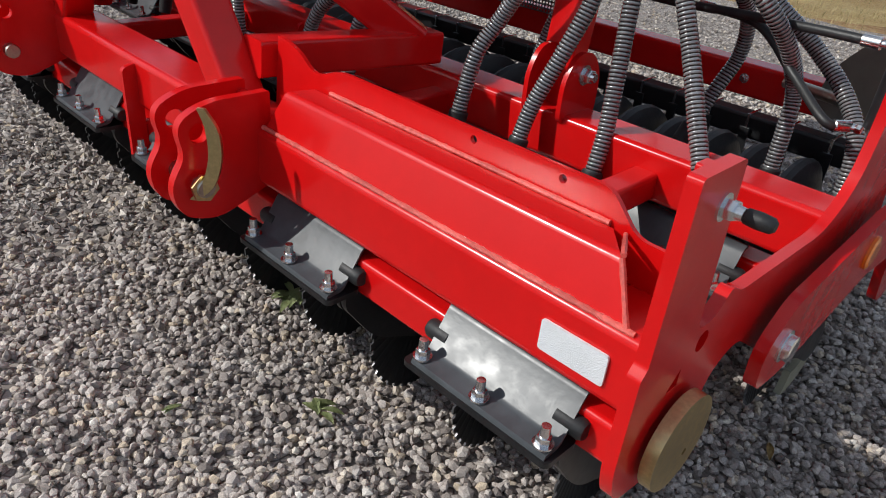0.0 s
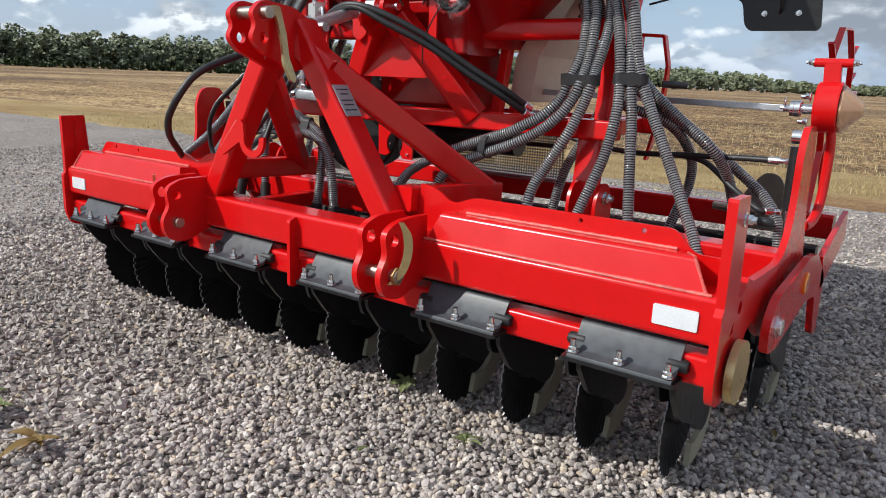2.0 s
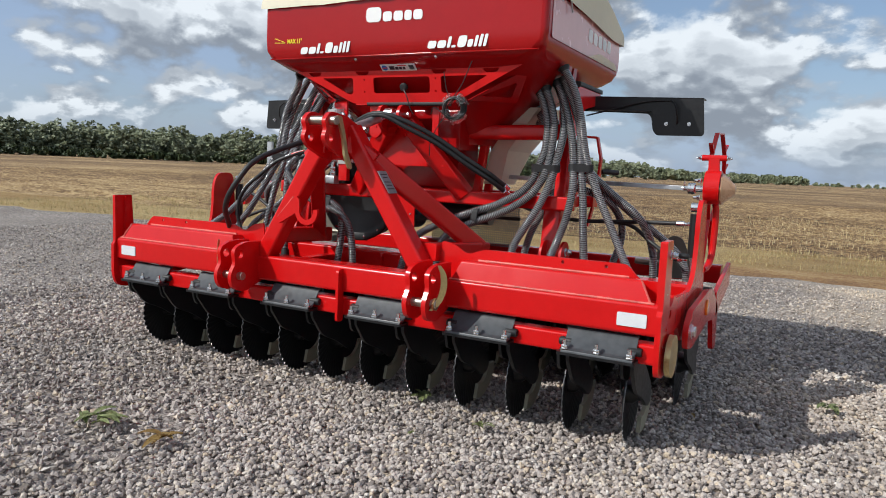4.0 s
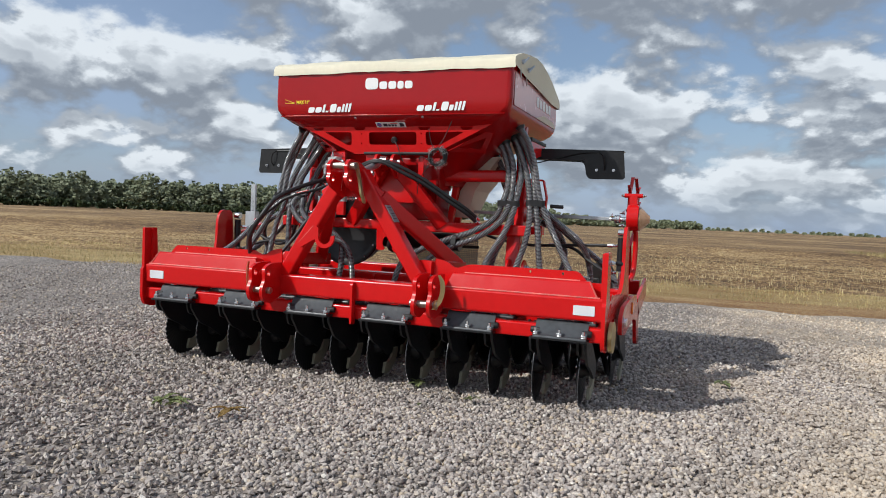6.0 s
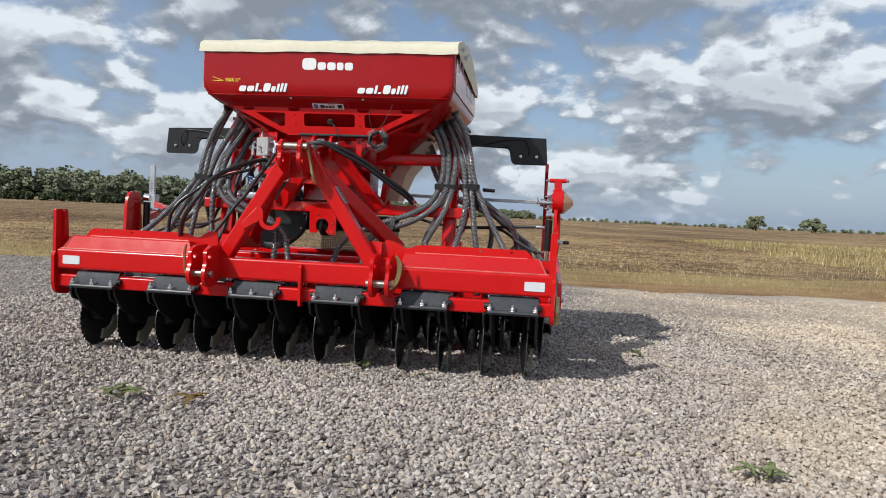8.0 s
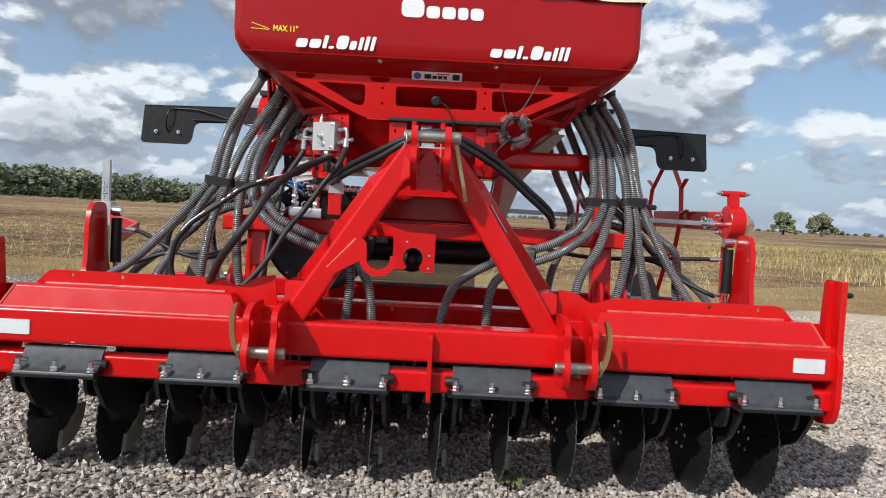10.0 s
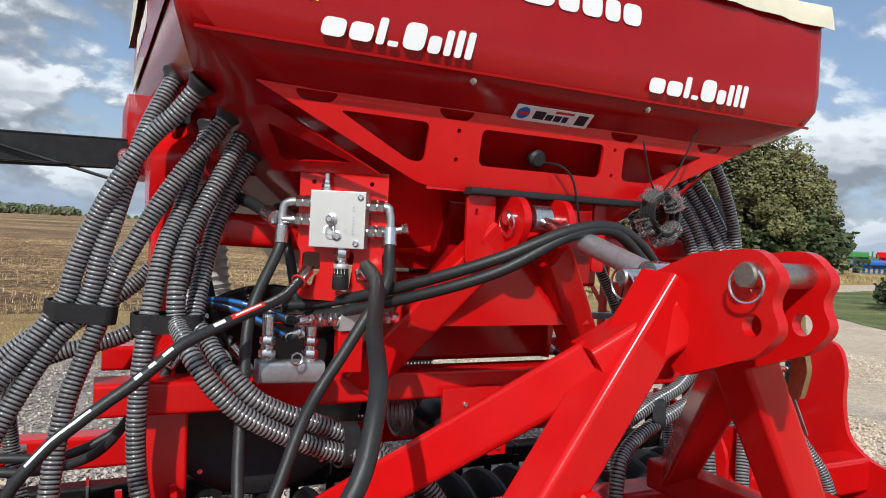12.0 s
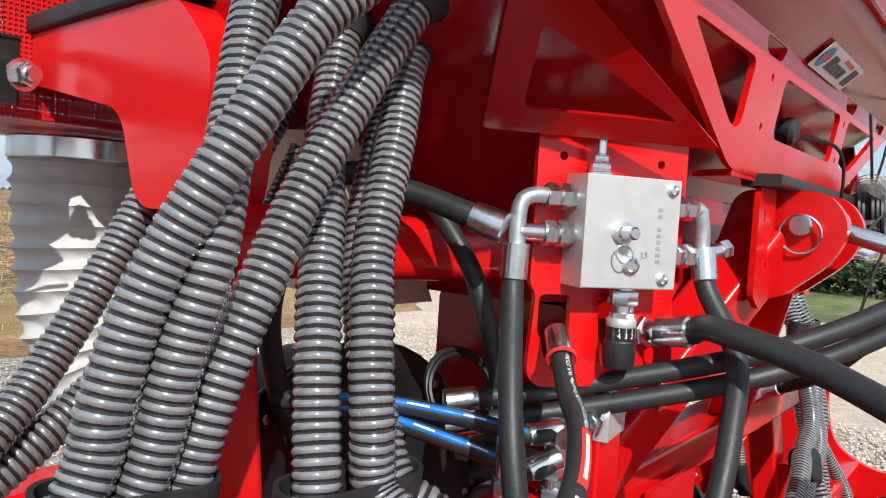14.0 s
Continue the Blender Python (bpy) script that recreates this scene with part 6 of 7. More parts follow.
seed_hose([(0.655, 0.785, 1.455), (0.689, 0.765, 1.39), (0.722, 0.73, 1.3), (0.731, 0.69, 1.18), (0.712, 0.64, 1.08), (0.695, 0.63, 1.03), (0.651, 0.6, 0.973), (0.588, 0.575, 0.934), (0.54, 0.563, 0.908), (0.46, 0.555, 0.88), (0.38, 0.54, 0.85), (0.24, 0.52, 0.79), (0.13, 0.48, 0.7), (0.07, 0.45, 0.5)], RIGHT, bend=False)
seed_hose([(0.69, 0.785, 1.465), (0.725, 0.76, 1.4), (0.758, 0.723, 1.3), (0.765, 0.68, 1.165), (0.763, 0.63, 1.083), (0.748, 0.617, 1.034), (0.713, 0.597, 0.975), (0.658, 0.583, 0.926), (0.588, 0.555, 0.88), (0.52, 0.545, 0.85), (0.44, 0.54, 0.82), (0.34, 0.52, 0.77), (0.29, 0.49, 0.7), (0.27, 0.46, 0.5)], RIGHT, bend=False)
seed_hose([(0.640, 0.93, 1.45), (0.695, 0.92, 1.33), (0.80, 0.90, 1.16), (0.90, 0.88, 1.08), (0.985, 0.90, 1.02), (1.060, 0.955, 0.962), (1.150, 1.01, 0.88), (1.255, 1.04, 0.80), (1.362, 1.01, 0.718), (1.425, 0.96, 0.63), (1.44, 0.93, 0.48)], RIGHT)
seed_hose([(0.585, 0.93, 1.41), (0.650, 0.92, 1.28), (0.740, 0.89, 1.10), (0.84, 0.88, 1.02), (0.96, 0.90, 0.985), (1.040, 0.955, 0.938), (1.075, 1.06, 0.84), (1.070, 1.10, 0.735), (1.050, 1.06, 0.64), (1.02, 1.0, 0.50)], RIGHT)
seed_hose([(0.70, 0.92, 1.50), (0.77, 0.90, 1.36), (0.87, 0.87, 1.17), (0.96, 0.86, 1.08), (1.08, 0.86, 0.98), (1.19, 0.85, 0.90), (1.240, 0.91, 0.815), (1.258, 0.98, 0.718), (1.270, 0.97, 0.636), (1.275, 0.95, 0.48)], RIGHT)
seed_hose([(0.56, 0.98, 1.38), (0.62, 1.02, 1.22), (0.70, 1.00, 1.05), (0.66, 0.95, 0.90), (0.60, 0.90, 0.75), (0.56, 0.86, 0.52)], RIGHT)


def strap(centre, u_way, v_way, half, r=0.0245, tall=0.036):
    """A black band pulled tight round a row of hoses."""
    t = thing("hose_strap", "black tape band round a bundle of ribbed hoses", "strap", centre, "hose bundle bands")
    def stadium(rr):
        return [(half * (1 if math.cos(a) >= 0 else -1) + rr * math.cos(a), rr * math.sin(a)) for a in (2 * math.pi * (k + 0.5) / 32 for k in range(32))]
    fr = on_frame(Vector(centre), u_way, v_way)
    part("band", plate(B(), stadium(r), tall, lambda u, v, w_: fr(u, v, w_ - tall / 2), [stadium(r - 0.004)]), RUBBER, t)


strap((-0.886, 0.674, 1.103), (1, 0.0, -0.1), (0.0, 1, 0.1), 0.040)
strap((-0.736, 0.618, 1.088), (1, -0.1, 0.0), (0.1, 1, 0.1), 0.042)
strap((0.945, 0.89, 1.012), (0.4, 0.3, 0.9), (-0.2, 1, 0), 0.020)
strap((0.758, 0.640, 1.096), (1, 0.0, 0), (0, 1, 0.1), 0.046)
strap((0.911, 0.700, 1.103), (1, 0.25, 0), (-0.25, 1, 0.0), 0.034)
strap((-0.405, 0.49, 0.859), (0.05, 0.25, 0.95), (0.3, -1.0, 0.25), 0.020)
strap((0.455, 0.548, 0.850), (0.05, 0.15, 0.95), (0.3, 1.0, -0.1), 0.017)


# ---- hydraulic hoses ----
def hydraulic(points, r=0.0105, label="black rubber hydraulic hose with crimped zinc ends", ends=(True, True)):
    t = thing("hydraulic_hose", label, "hose", points[0], "hydraulic hoses")
    path = spline(points, 0.012)
    part("rubber_hose", sweep(B(), path, r, 14), HYDRAULIC, t)
    for on, i, j in ((ends[0], 0, 3), (ends[1], -1, -4)):
        if on:
            way = (path[j] - path[i]).normalized()
            part("crimp_ferrule", lathe(B(), path[i] - way * 0.004, way, [(0, r * 0.9), (0.001, r * 1.25), (0.036, r * 1.25), (0.038, r * 1.02)], 16), ZINC, t, "bright crimped ferrule")
    return t, path


PO, PU, PN = V(-0.486, 0.627, 1.405), V(0.861, -0.508, 0).normalized(), V(-0.508, -0.861, 0).normalized()


def on_valve(u, z, out=0.0):
    p = PO + PU * u + PN * out
    return V(p.x, p.y, z)


h1 = [on_valve(-0.028, 1.285, 0.020), on_valve(-0.031, 1.24, 0.024), (-0.587, 0.57, 1.113), (-0.603, 0.53, 0.982), (-0.616, 0.48, 0.858), (-0.624, 0.43, 0.755), (-0.650, 0.37, 0.66)]
h2 = [on_valve(0.198, 1.290, 0.022), on_valve(0.200, 1.25, 0.030), (-0.350, 0.455, 1.183), (-0.398, 0.440, 1.113), (-0.442, 0.435, 1.045), (-0.485, 0.430, 0.982), (-0.525, 0.40, 0.925), (-0.58, 0.35, 0.82), (-0.64, 0.31, 0.73), (-0.72, 0.27, 0.65)]
h3 = [on_valve(0.152, 1.200, 0.025), on_valve(0.166, 1.206, 0.060), (-0.388, 0.47, 1.214), (-0.405, 0.37, 1.195), (-0.445, 0.26, 1.16), (-0.475, 0.185, 1.130), (-0.497, 0.11, 1.100), (-0.512, 0.062, 1.074), (-0.53, 0.025, 1.04), (-0.555, -0.008, 0.983), (-0.585, -0.02, 0.935), (-0.62, -0.017, 0.886), (-0.672, 0.02, 0.823), (-0.72, 0.09, 0.756), (-0.76, 0.15, 0.70), (-0.79, 0.20, 0.64)]
h4 = [on_valve(0.028, 1.195, 0.015), (-0.520, 0.555, 1.152), (-0.560, 0.52, 1.136), (-0.620, 0.485, 1.117), (-0.675, 0.465, 1.095), (-0.725, 0.45, 1.072), (-0.766, 0.44, 1.040), (-0.806, 0.432, 1.008), (-0.845, 0.43, 0.980), (-0.885, 0.425, 0.950), (-0.925, 0.425, 0.915), (-0.978, 0.43, 0.842), (-0.998, 0.445, 0.750), (-0.985, 0.448, 0.696), (-0.952, 0.43, 0.654), (-0.90, 0.38, 0.635), (-0.80, 0.30, 0.640), (-0.72, 0.24, 0.655)]
hydraulic(h1, 0.0115)
hydraulic(h2, 0.0115)
hydraulic(h3, 0.0135)
marked, marked_path = hydraulic(h4, 0.0105, "black hydraulic hose with red and white printed markings")
for lift in (0.0, 0.026):
    hydraulic([(-0.52, 0.70, 1.11 - lift), (-0.42, 0.61, 1.13 - lift), (-0.30, 0.44, 1.185 - lift), (-0.17, 0.335, 1.245 - lift), (-0.04, 0.29, 1.305 - lift * 0.4), (0.06, 0.285, 1.318 - lift * 0.3), (0.17, 0.32, 1.285 - lift), (0.30, 0.39, 1.215 - lift), (0.42, 0.47, 1.125 - lift), (0.52, 0.55, 1.05 - lift), (0.56, 0.66, 0.99 - lift)], 0.0115)
hydraulic([(1.366, 0.885, 0.865), (1.25, 0.90, 0.862), (1.05, 0.95, 0.85), (0.80, 0.98, 0.84), (0.55, 0.98, 0.88), (0.40, 0.98, 0.96)], 0.010)
hydraulic([(1.366, 0.88, 0.700), (1.33, 0.85, 0.705), (1.22, 0.92, 0.76), (1.10, 0.96, 0.835), (0.95, 0.98, 0.845)], 0.010)
hydraulic([(-1.366, 0.885, 0.865), (-1.30, 0.90, 0.85), (-1.15, 0.88, 0.78), (-1.0, 0.82, 0.755), (-0.86, 0.74, 0.80), (-0.78, 0.70, 0.90), (-0.70, 0.74, 1.0)], 0.010)
hydraulic([(-1.366, 0.88, 0.70), (-1.35, 0.85, 0.70), (-1.20, 0.88, 0.76), (-1.05, 0.86, 0.775), (-0.90, 0.80, 0.79), (-0.76, 0.80, 0.86)], 0.010)
# blue-striped pair and the return hose behind the valve
for lift in (0.0, 0.028):
    _, path = hydraulic([(-0.480, 0.585, 1.098 - lift), (-0.505, 0.60, 1.094 - lift * 1.3), (-0.53, 0.68, 1.100 - lift), (-0.60, 0.74, 1.115 - lift * 0.5), (-0.66, 0.82, 1.11)], 0.0095, "black hydraulic hose with a blue printed stripe", (True, False))
    stripe = [p + V(-0.0020, -0.0044, 0.0034) for p in path[3:-3]]
    part("blue_stripe", sweep(B(), stripe, 0.0050, 10), LABEL_BLUE, _)
    for k in range(4, len(stripe) - 6, 5):
        part("white_print", sweep(B(), [p + V(-0.0020, -0.0046, 0.0024) for p in stripe[k:k + 3]], 0.0013, 6), WHITE, _)
hydraulic([on_valve(-0.045, 1.303, 0.02), on_valve(-0.075, 1.315, -0.005), on_valve(-0.13, 1.335, -0.05), (-0.62, 0.80, 1.34), (-0.64, 0.86, 1.2), (-0.60, 0.86, 1.05), (-0.55, 0.82, 0.98)], 0.013)
hydraulic([(-0.46, 0.66, 1.06), (-0.475, 0.67, 1.15), (-0.49, 0.70, 1.25), (-0.50, 0.76, 1.33)], 0.011, ends=(True, False))
# printed markings on the marked hose
OUT = V(-0.50, -0.78, 0.38).normalized()
RUN = [0.0]
for p, q in zip(marked_path, marked_path[1:]):
    RUN.append(RUN[-1] + (q - p).length)


def along(u, v, lift):
    """A place on the marked hose: u along it, v round it."""
    k = max(1, min(len(RUN) - 1, sum(1 for r in RUN if r < u)))
    a, b = marked_path[k - 1], marked_path[k]
    f = (u - RUN[k - 1]) / max(1e-6, RUN[k] - RUN[k - 1])
    way = (b - a).normalized()
    out = (OUT - way * OUT.dot(way)).normalized()
    side = way.cross(out)
    angle = v / 0.0105
    return a.lerp(b, f) + (out * math.cos(angle) + side * math.sin(angle)) * (0.0107 + lift)


def hose_print(u0, u1, v0, v1, m, name, lift=0.0):
    steps_ = max(2, int((u1 - u0) / 0.006))
    bm = B()
    rows_ = [[bm.verts.new(along(u0 + (u1 - u0) * i / steps_, v0 + (v1 - v0) * j / 3, lift)) for j in range(4)] for i in range(steps_ + 1)]
    for a, b in zip(rows_, rows_[1:]):
        for j in range(3):
            bm.faces.new((a[j], a[j + 1], b[j + 1], b[j]))
    part(name, bm, m, marked, "printed marking")


letters("TS EN 853 2SN 1/2\" DN 13 mm Max. W.P. 275 Bar", 0.0056, lambda u, v, w_: along(0.098 - u, v, 0.0004), WHITE, "hose_writing", marked, "white printed hose standard")
hose_print(0.158, 0.232, -0.0050, 0.0050, LABEL_RED, "red_print", 0.0002)
hose_print(0.166, 0.224, -0.0018, 0.0018, WHITE, "white_print", 0.0005)
for u0, u1, half in ((0.245, 0.268, 0.0035), (0.345, 0.365, 0.003), (0.38, 0.394, 0.003), (0.408, 0.422, 0.003), (0.50, 0.62, 0.0022)):
    hose_print(u0, u1, -half, half, WHITE, "white_print", 0.0003)
part("red_tag", ring(B(), marked_path[3], marked_path[6] - marked_path[3], 0.0145, 0.0022, 22, 6), LABEL_RED, marked, "red tie ring")


# ---- valve block ----
valve = thing("valve_block", "square aluminium hydraulic valve block on a red bracket plate", "valve", PO)
vf = lambda u, v, w_: on_valve(u, v, w_)
holes = [circle(0.030, 1.382, 0.005, 10), circle(0.152, 1.382, 0.005, 10), slot([(0.012, 1.235), (0.050, 1.235), (0.050, 1.195), (0.038, 1.185), (0.034, 1.165), (0.022, 1.165), (0.018, 1.185), (0.012, 1.195)], 0.008), slot([(0.082, 1.238), (0.122, 1.238), (0.118, 1.20), (0.112, 1.155), (0.092, 1.155), (0.086, 1.20)], 0.010), slot([(0.148, 1.178), (0.166, 1.178), (0.166, 1.150), (0.148, 1.150)], 0.008)]
part("bracket_plate", plate(B(), rounded([(0.0, 1.405), (0.187, 1.405), (0.187, 1.245), (0.180, 1.235), (0.186, 1.15), (0.172, 1.135), (0.016, 1.135), (0.002, 1.15), (0.008, 1.235), (0.0, 1.245)], [0.002, 0.002, 0.01, 0.01, 0.016, 0.02, 0.02, 0.016, 0.01, 0.01]), -0.008, vf, holes), RED, valve, "red bracket plate with keyhole slots")
bm = B()
a, b = on_valve(0.0355, 1.305, 0.021), on_valve(0.1485, 1.305, 0.021)
bar(bm, a, b, 0.042, 0.116, r=0.0015, seg=2)
block = part("block", bm, ALU, valve, "brushed aluminium block")
for u, z, r in ((0.138, 1.352, 0.0065), (0.132, 1.258, 0.0065), (0.092, 1.272, 0.010)):
    part("socket_screw", lathe(B(), on_valve(u, z, 0.042), PN, [(0, r), (0.003, r), (0.004, r * 0.7), (0.0015, r * 0.5)], 14), ZINC, block)
bm = B()
lathe(bm, on_valve(0.080, 1.305, 0.042), PN, [(0, 0.012), (0.004, 0.012), (0.005, 0.008), (0.022, 0.007), (0.024, 0.005)], 12)
relief = part("relief_screw", bm, ZINC, block)
part("safety_wire", ring(B(), on_valve(0.078, 1.283, 0.052), PN + V(0, 0, 0.3), 0.010, 0.001, 16, 6), ZINC, relief)
letters("LS", 0.009, lambda u, v, w_: on_valve(0.108 + u, 1.283 + v, 0.0425 + w_), GALV, "stamp", block, "stamped LS")
for k in range(9):
    if k != 6:
        part("stamp_bar", plate(B(), [(0.122, 1.275 + 0.0068 * k), (0.127, 1.275 + 0.0068 * k), (0.127, 1.2785 + 0.0068 * k), (0.122, 1.2785 + 0.0068 * k)], 0.0004, lambda u, v, w_: on_valve(u, v, 0.0423 + w_)), GALV, block, "stamped mark")


def fitting(name, start, way, parent, pieces):
    """Turned and hexagonal pieces one after the other: (length, radius, sides)."""
    bm, p, way = B(), Vector(start), Vector(way).normalized()
    for length, r, sides in pieces:
        lathe(bm, p, way, [(0, r * 0.92), (length * 0.1, r), (length * 0.9, r), (length, r * 0.92)], sides)
        p = p + way * length
    return part(name, bm, ZINC, parent, "bright zinc-plated fitting")


NUTS = [(0.005, 0.010, 12), (0.014, 0.014, 6), (0.003, 0.010, 12), (0.013, 0.0135, 6)]
fitting("port_fitting", on_valve(0.0355, 1.338, 0.020), -PU, valve, NUTS)
fitting("port_fitting", on_valve(0.0355, 1.300, 0.020), -PU, valve, NUTS + [(0.03, 0.0095, 12)])
fitting("port_fitting", on_valve(0.1485, 1.335, 0.020), PU, valve, NUTS)
fitting("port_fitting", on_valve(0.1485, 1.283, 0.020), PU, valve, NUTS + [(0.012, 0.009, 12)])
fitting("top_fitting", on_valve(0.062, 1.363, 0.020), (0, 0, 1), valve, [(0.003, 0.013, 6), (0.010, 0.011, 6), (0.008, 0.008, 6), (0.018, 0.0055, 12)])
for u0, s in ((0.000, -1), (0.184, 1)):
    z = 1.338 if s < 0 else 1.335
    end_u = -0.028 if s < 0 else 0.198
    arc = spline([on_valve(u0, z, 0.020), on_valve(u0 + s * 0.010, z, 0.020), on_valve(end_u - s * 0.004, z - 0.006, 0.020), on_valve(end_u, z - 0.024, 0.020), on_valve(end_u, 1.283, 0.021)], 0.006)
    part("bent_pipe", sweep(B(), arc, 0.0085, 14), GALV, valve, "bent steel pipe")
fitting("side_fitting", on_valve(0.190, 1.283, 0.020), PU + V(0, 0, 0.25), valve, [(0.014, 0.012, 6), (0.02, 0.009, 12), (0.012, 0.011, 6)])
fitting("dial_fitting", on_valve(0.100, 1.248, 0.022), (0, 0, -1), valve, [(0.004, 0.012, 12), (0.016, 0.016, 6), (0.008, 0.012, 12), (0.008, 0.013, 6)])
dial = part("dial_collar", lathe(B(), on_valve(0.100, 1.214, 0.022), (0, 0, -1), [(0, 0.0145), (0.002, 0.016), (0.008, 0.016), (0.009, 0.0155)], 28), ALU, valve)
part("dial_scale", lathe(B(), on_valve(0.100, 1.205, 0.022), (0, 0, -1), [(0, 0.0158), (0.014, 0.0158)], 28), BLACK, dial, "black dial scale with white figures")
part("dial_knob", lathe(B(), on_valve(0.100, 1.191, 0.022), (0, 0, -1), [(0, 0.0162), (0.002, 0.0172), (0.026, 0.0172), (0.030, 0.0155)], 26), RUBBER, dial, "ridged black knob")
for k, ch in enumerate(("4", "3", "2", "1")):
    a = radians(-38 + 26 * k)
    def wrap(u, v, w_, a=a):
        b = a + u / 0.016
        c = on_valve(0.100, 1.1965 + v, 0.022)
        return c + (PN * math.cos(b) + PU * math.sin(b)) * 0.0162
    letters(ch, 0.008, wrap, WHITE, "dial_figure", dial, "white figure")
    part("dial_tick", plate(B(), [(-0.0005, 0.004), (0.0005, 0.004), (0.0005, 0.008), (-0.0005, 0.008)], 0.0002, wrap), WHITE, dial)
fitting("hose_port", on_valve(0.140, 1.196, -0.004), PU * 0.35 + PN, valve, [(0.012, 0.018, 6), (0.016, 0.0145, 14)])

# manifold on its post below
manifold = thing("manifold", "small steel manifold with bright fittings on a red post", "manifold", (-0.40, 0.55, 0.965))
part("post", bar(B(), (-0.375, 0.592, 0.985), (-0.375, 0.592, 1.075), 0.055, 0.03, up=(0, 1, 0), r=0.003), RED, manifold)
c, ROW = V(-0.372, 0.590, 1.095), V(0.985, 0.17, 0.0)
part("manifold_block", bar(B(), c - ROW * 0.032, c + ROW * 0.032, 0.035, 0.044, r=0.0015), ALU, manifold)
row = [(0.004, 0.011, 12), (0.018, 0.0155, 6), (0.006, 0.011, 12), (0.018, 0.015, 6), (0.004, 0.011, 12), (0.016, 0.0145, 6), (0.024, 0.011, 12)]
fitting("line_fitting", c - ROW * 0.032, -ROW, manifold, row)
fitting("line_fitting", c + ROW * 0.032, ROW, manifold, row)
for d in (-0.012, 0.014):
    fitting("riser_fitting", c + ROW * d + V(0, 0, 0.022), (0, 0, 1), manifold, [(0.004, 0.008, 12), (0.012, 0.011, 6), (0.008, 0.009, 12)])
rack = thing("control_valve", "cast steel control valve with a pressure gauge on the red rail", "valve", (-0.52, 0.60, 0.965))
part("valve_body", bar(B(), (-0.565, 0.60, 0.990), (-0.43, 0.60, 0.985), 0.05, 0.045, r=0.008), GALV, rack)
for x, z in ((-0.545, 1.012), (-0.455, 1.008)):
    fitting("riser_fitting", (x, 0.60, z), (0, 0, 1), rack, [(0.004, 0.012, 12), (0.018, 0.017, 6), (0.010, 0.013, 12), (0.016, 0.016, 6), (0.045, 0.0125, 14)])
fitting("elbow_fitting", (-0.575, 0.60, 0.992), (-1, -0.2, 0), rack, [(0.012, 0.015, 6), (0.02, 0.011, 12)])
gauge = part("gauge_case", lathe(B(), (-0.628, 0.690, 0.995), (-0.35, -0.93, 0.1), [(-0.025, 0.022), (-0.02, 0.028), (0, 0.031), (0.004, 0.031), (0.004, 0.027), (0.001, 0.027)], 28), ZINC, rack, "round pressure gauge")
gw = V(-0.35, -0.93, 0.1).normalized()
part("gauge_face", lathe(B(), V(-0.628, 0.690, 0.995) + gw * 0.0012, gw, [(0, 0.0268), (0.0008, 0.0268)], 24), WHITE, gauge)
part("gauge_needle", rod(B(), V(-0.628, 0.690, 0.995) + gw * 0.003, V(-0.642, 0.690, 1.004) + gw * 0.003, 0.0012, seg=6), LABEL_DARK, gauge)
part("spring_clip", ring(B(), (-0.495, 0.555, 1.02), (0.2, -1, 0.1), 0.012, 0.0022, 18, 6), ZINC, rack)

# ---- loose small things ----
coil = thing("cable_coil", "coiled black cable wrapped in clear plastic hanging below the hopper", "cable", (0.345, 0.43, 1.36))
for k in range(7):
    part("cable_loop", ring(B(), (0.350, 0.438 + 0.007 * k, 1.358 + 0.003 * (k % 2)), (0.12, -1, 0.08), 0.046 + 0.004 * (k % 3), 0.0042, 30, 6), WIRE, coil)
for a0, a1 in ((15, 70), (105, 150), (190, 235), (260, 335)):
    bm = B()
    path = [V(0.350 + 0.051 * math.cos(a), 0.459, 1.358 + 0.051 * math.sin(a)) for a in (radians(a0 + (a1 - a0) * k / 12) for k in range(13))]
    sweep(bm, path, lambda i: 0.024 + 0.005 * math.sin(i * 2.3) * math.sin(i * 0.9 + 1), 12)
    for v in bm.verts:
        v.co += 0.006 * noise.noise_vector(v.co * 60.0)
    part("plastic_wrap", bm, PLASTIC_WRAP, coil, "crumpled clear plastic wrap")
for run in ([(0.325, 0.455, 1.41), (0.305, 0.455, 1.45), (0.285, 0.460, 1.53)], [(0.345, 0.455, 1.41), (0.39, 0.45, 1.47), (0.44, 0.445, 1.575)], [(0.325, 0.42, 1.32), (0.28, 0.43, 1.27), (0.24, 0.44, 1.20), (0.23, 0.45, 1.13)], [(0.315, 0.42, 1.33), (0.26, 0.42, 1.36), (0.235, 0.44, 1.33)]):
    part("wire", sweep(B(), spline(run, 0.01), 0.0024, 6), WIRE, coil)
sensor = thing("level_sensor", "round black sensor cap with a thin cable in the hopper front", "sensor", (0.03, 0.47, 1.472))
part("cap", lathe(B(), (0.028, 0.535, 1.472), (0, -1, -0.25), [(0, 0.016), (0.012, 0.021), (0.020, 0.021), (0.026, 0.015)], 22), RUBBER, sensor)
part("cable", sweep(B(), spline([(0.035, 0.505, 1.460), (0.06, 0.465, 1.450), (0.085, 0.455, 1.42), (0.105, 0.46, 1.36), (0.12, 0.47, 1.33)], 0.01), 0.0028, 6), WIRE, sensor)
cables = thing("tied_cables", "bundle of thin black cables tied up behind the hoses", "cable", (-0.46, 0.72, 1.1))
for k in range(5):
    part("cable_loop", ring(B(), (-0.455 + 0.004 * k, 0.73 + 0.004 * k, 1.105), (-0.3, -1, 0.5), 0.045 + 0.004 * (k % 2), 0.003, 26, 6), WIRE, cables)
part("cable_tie", rod(B(), (-0.455, 0.70, 1.14), (-0.43, 0.69, 1.20), 0.002, seg=6), WIRE, cables)

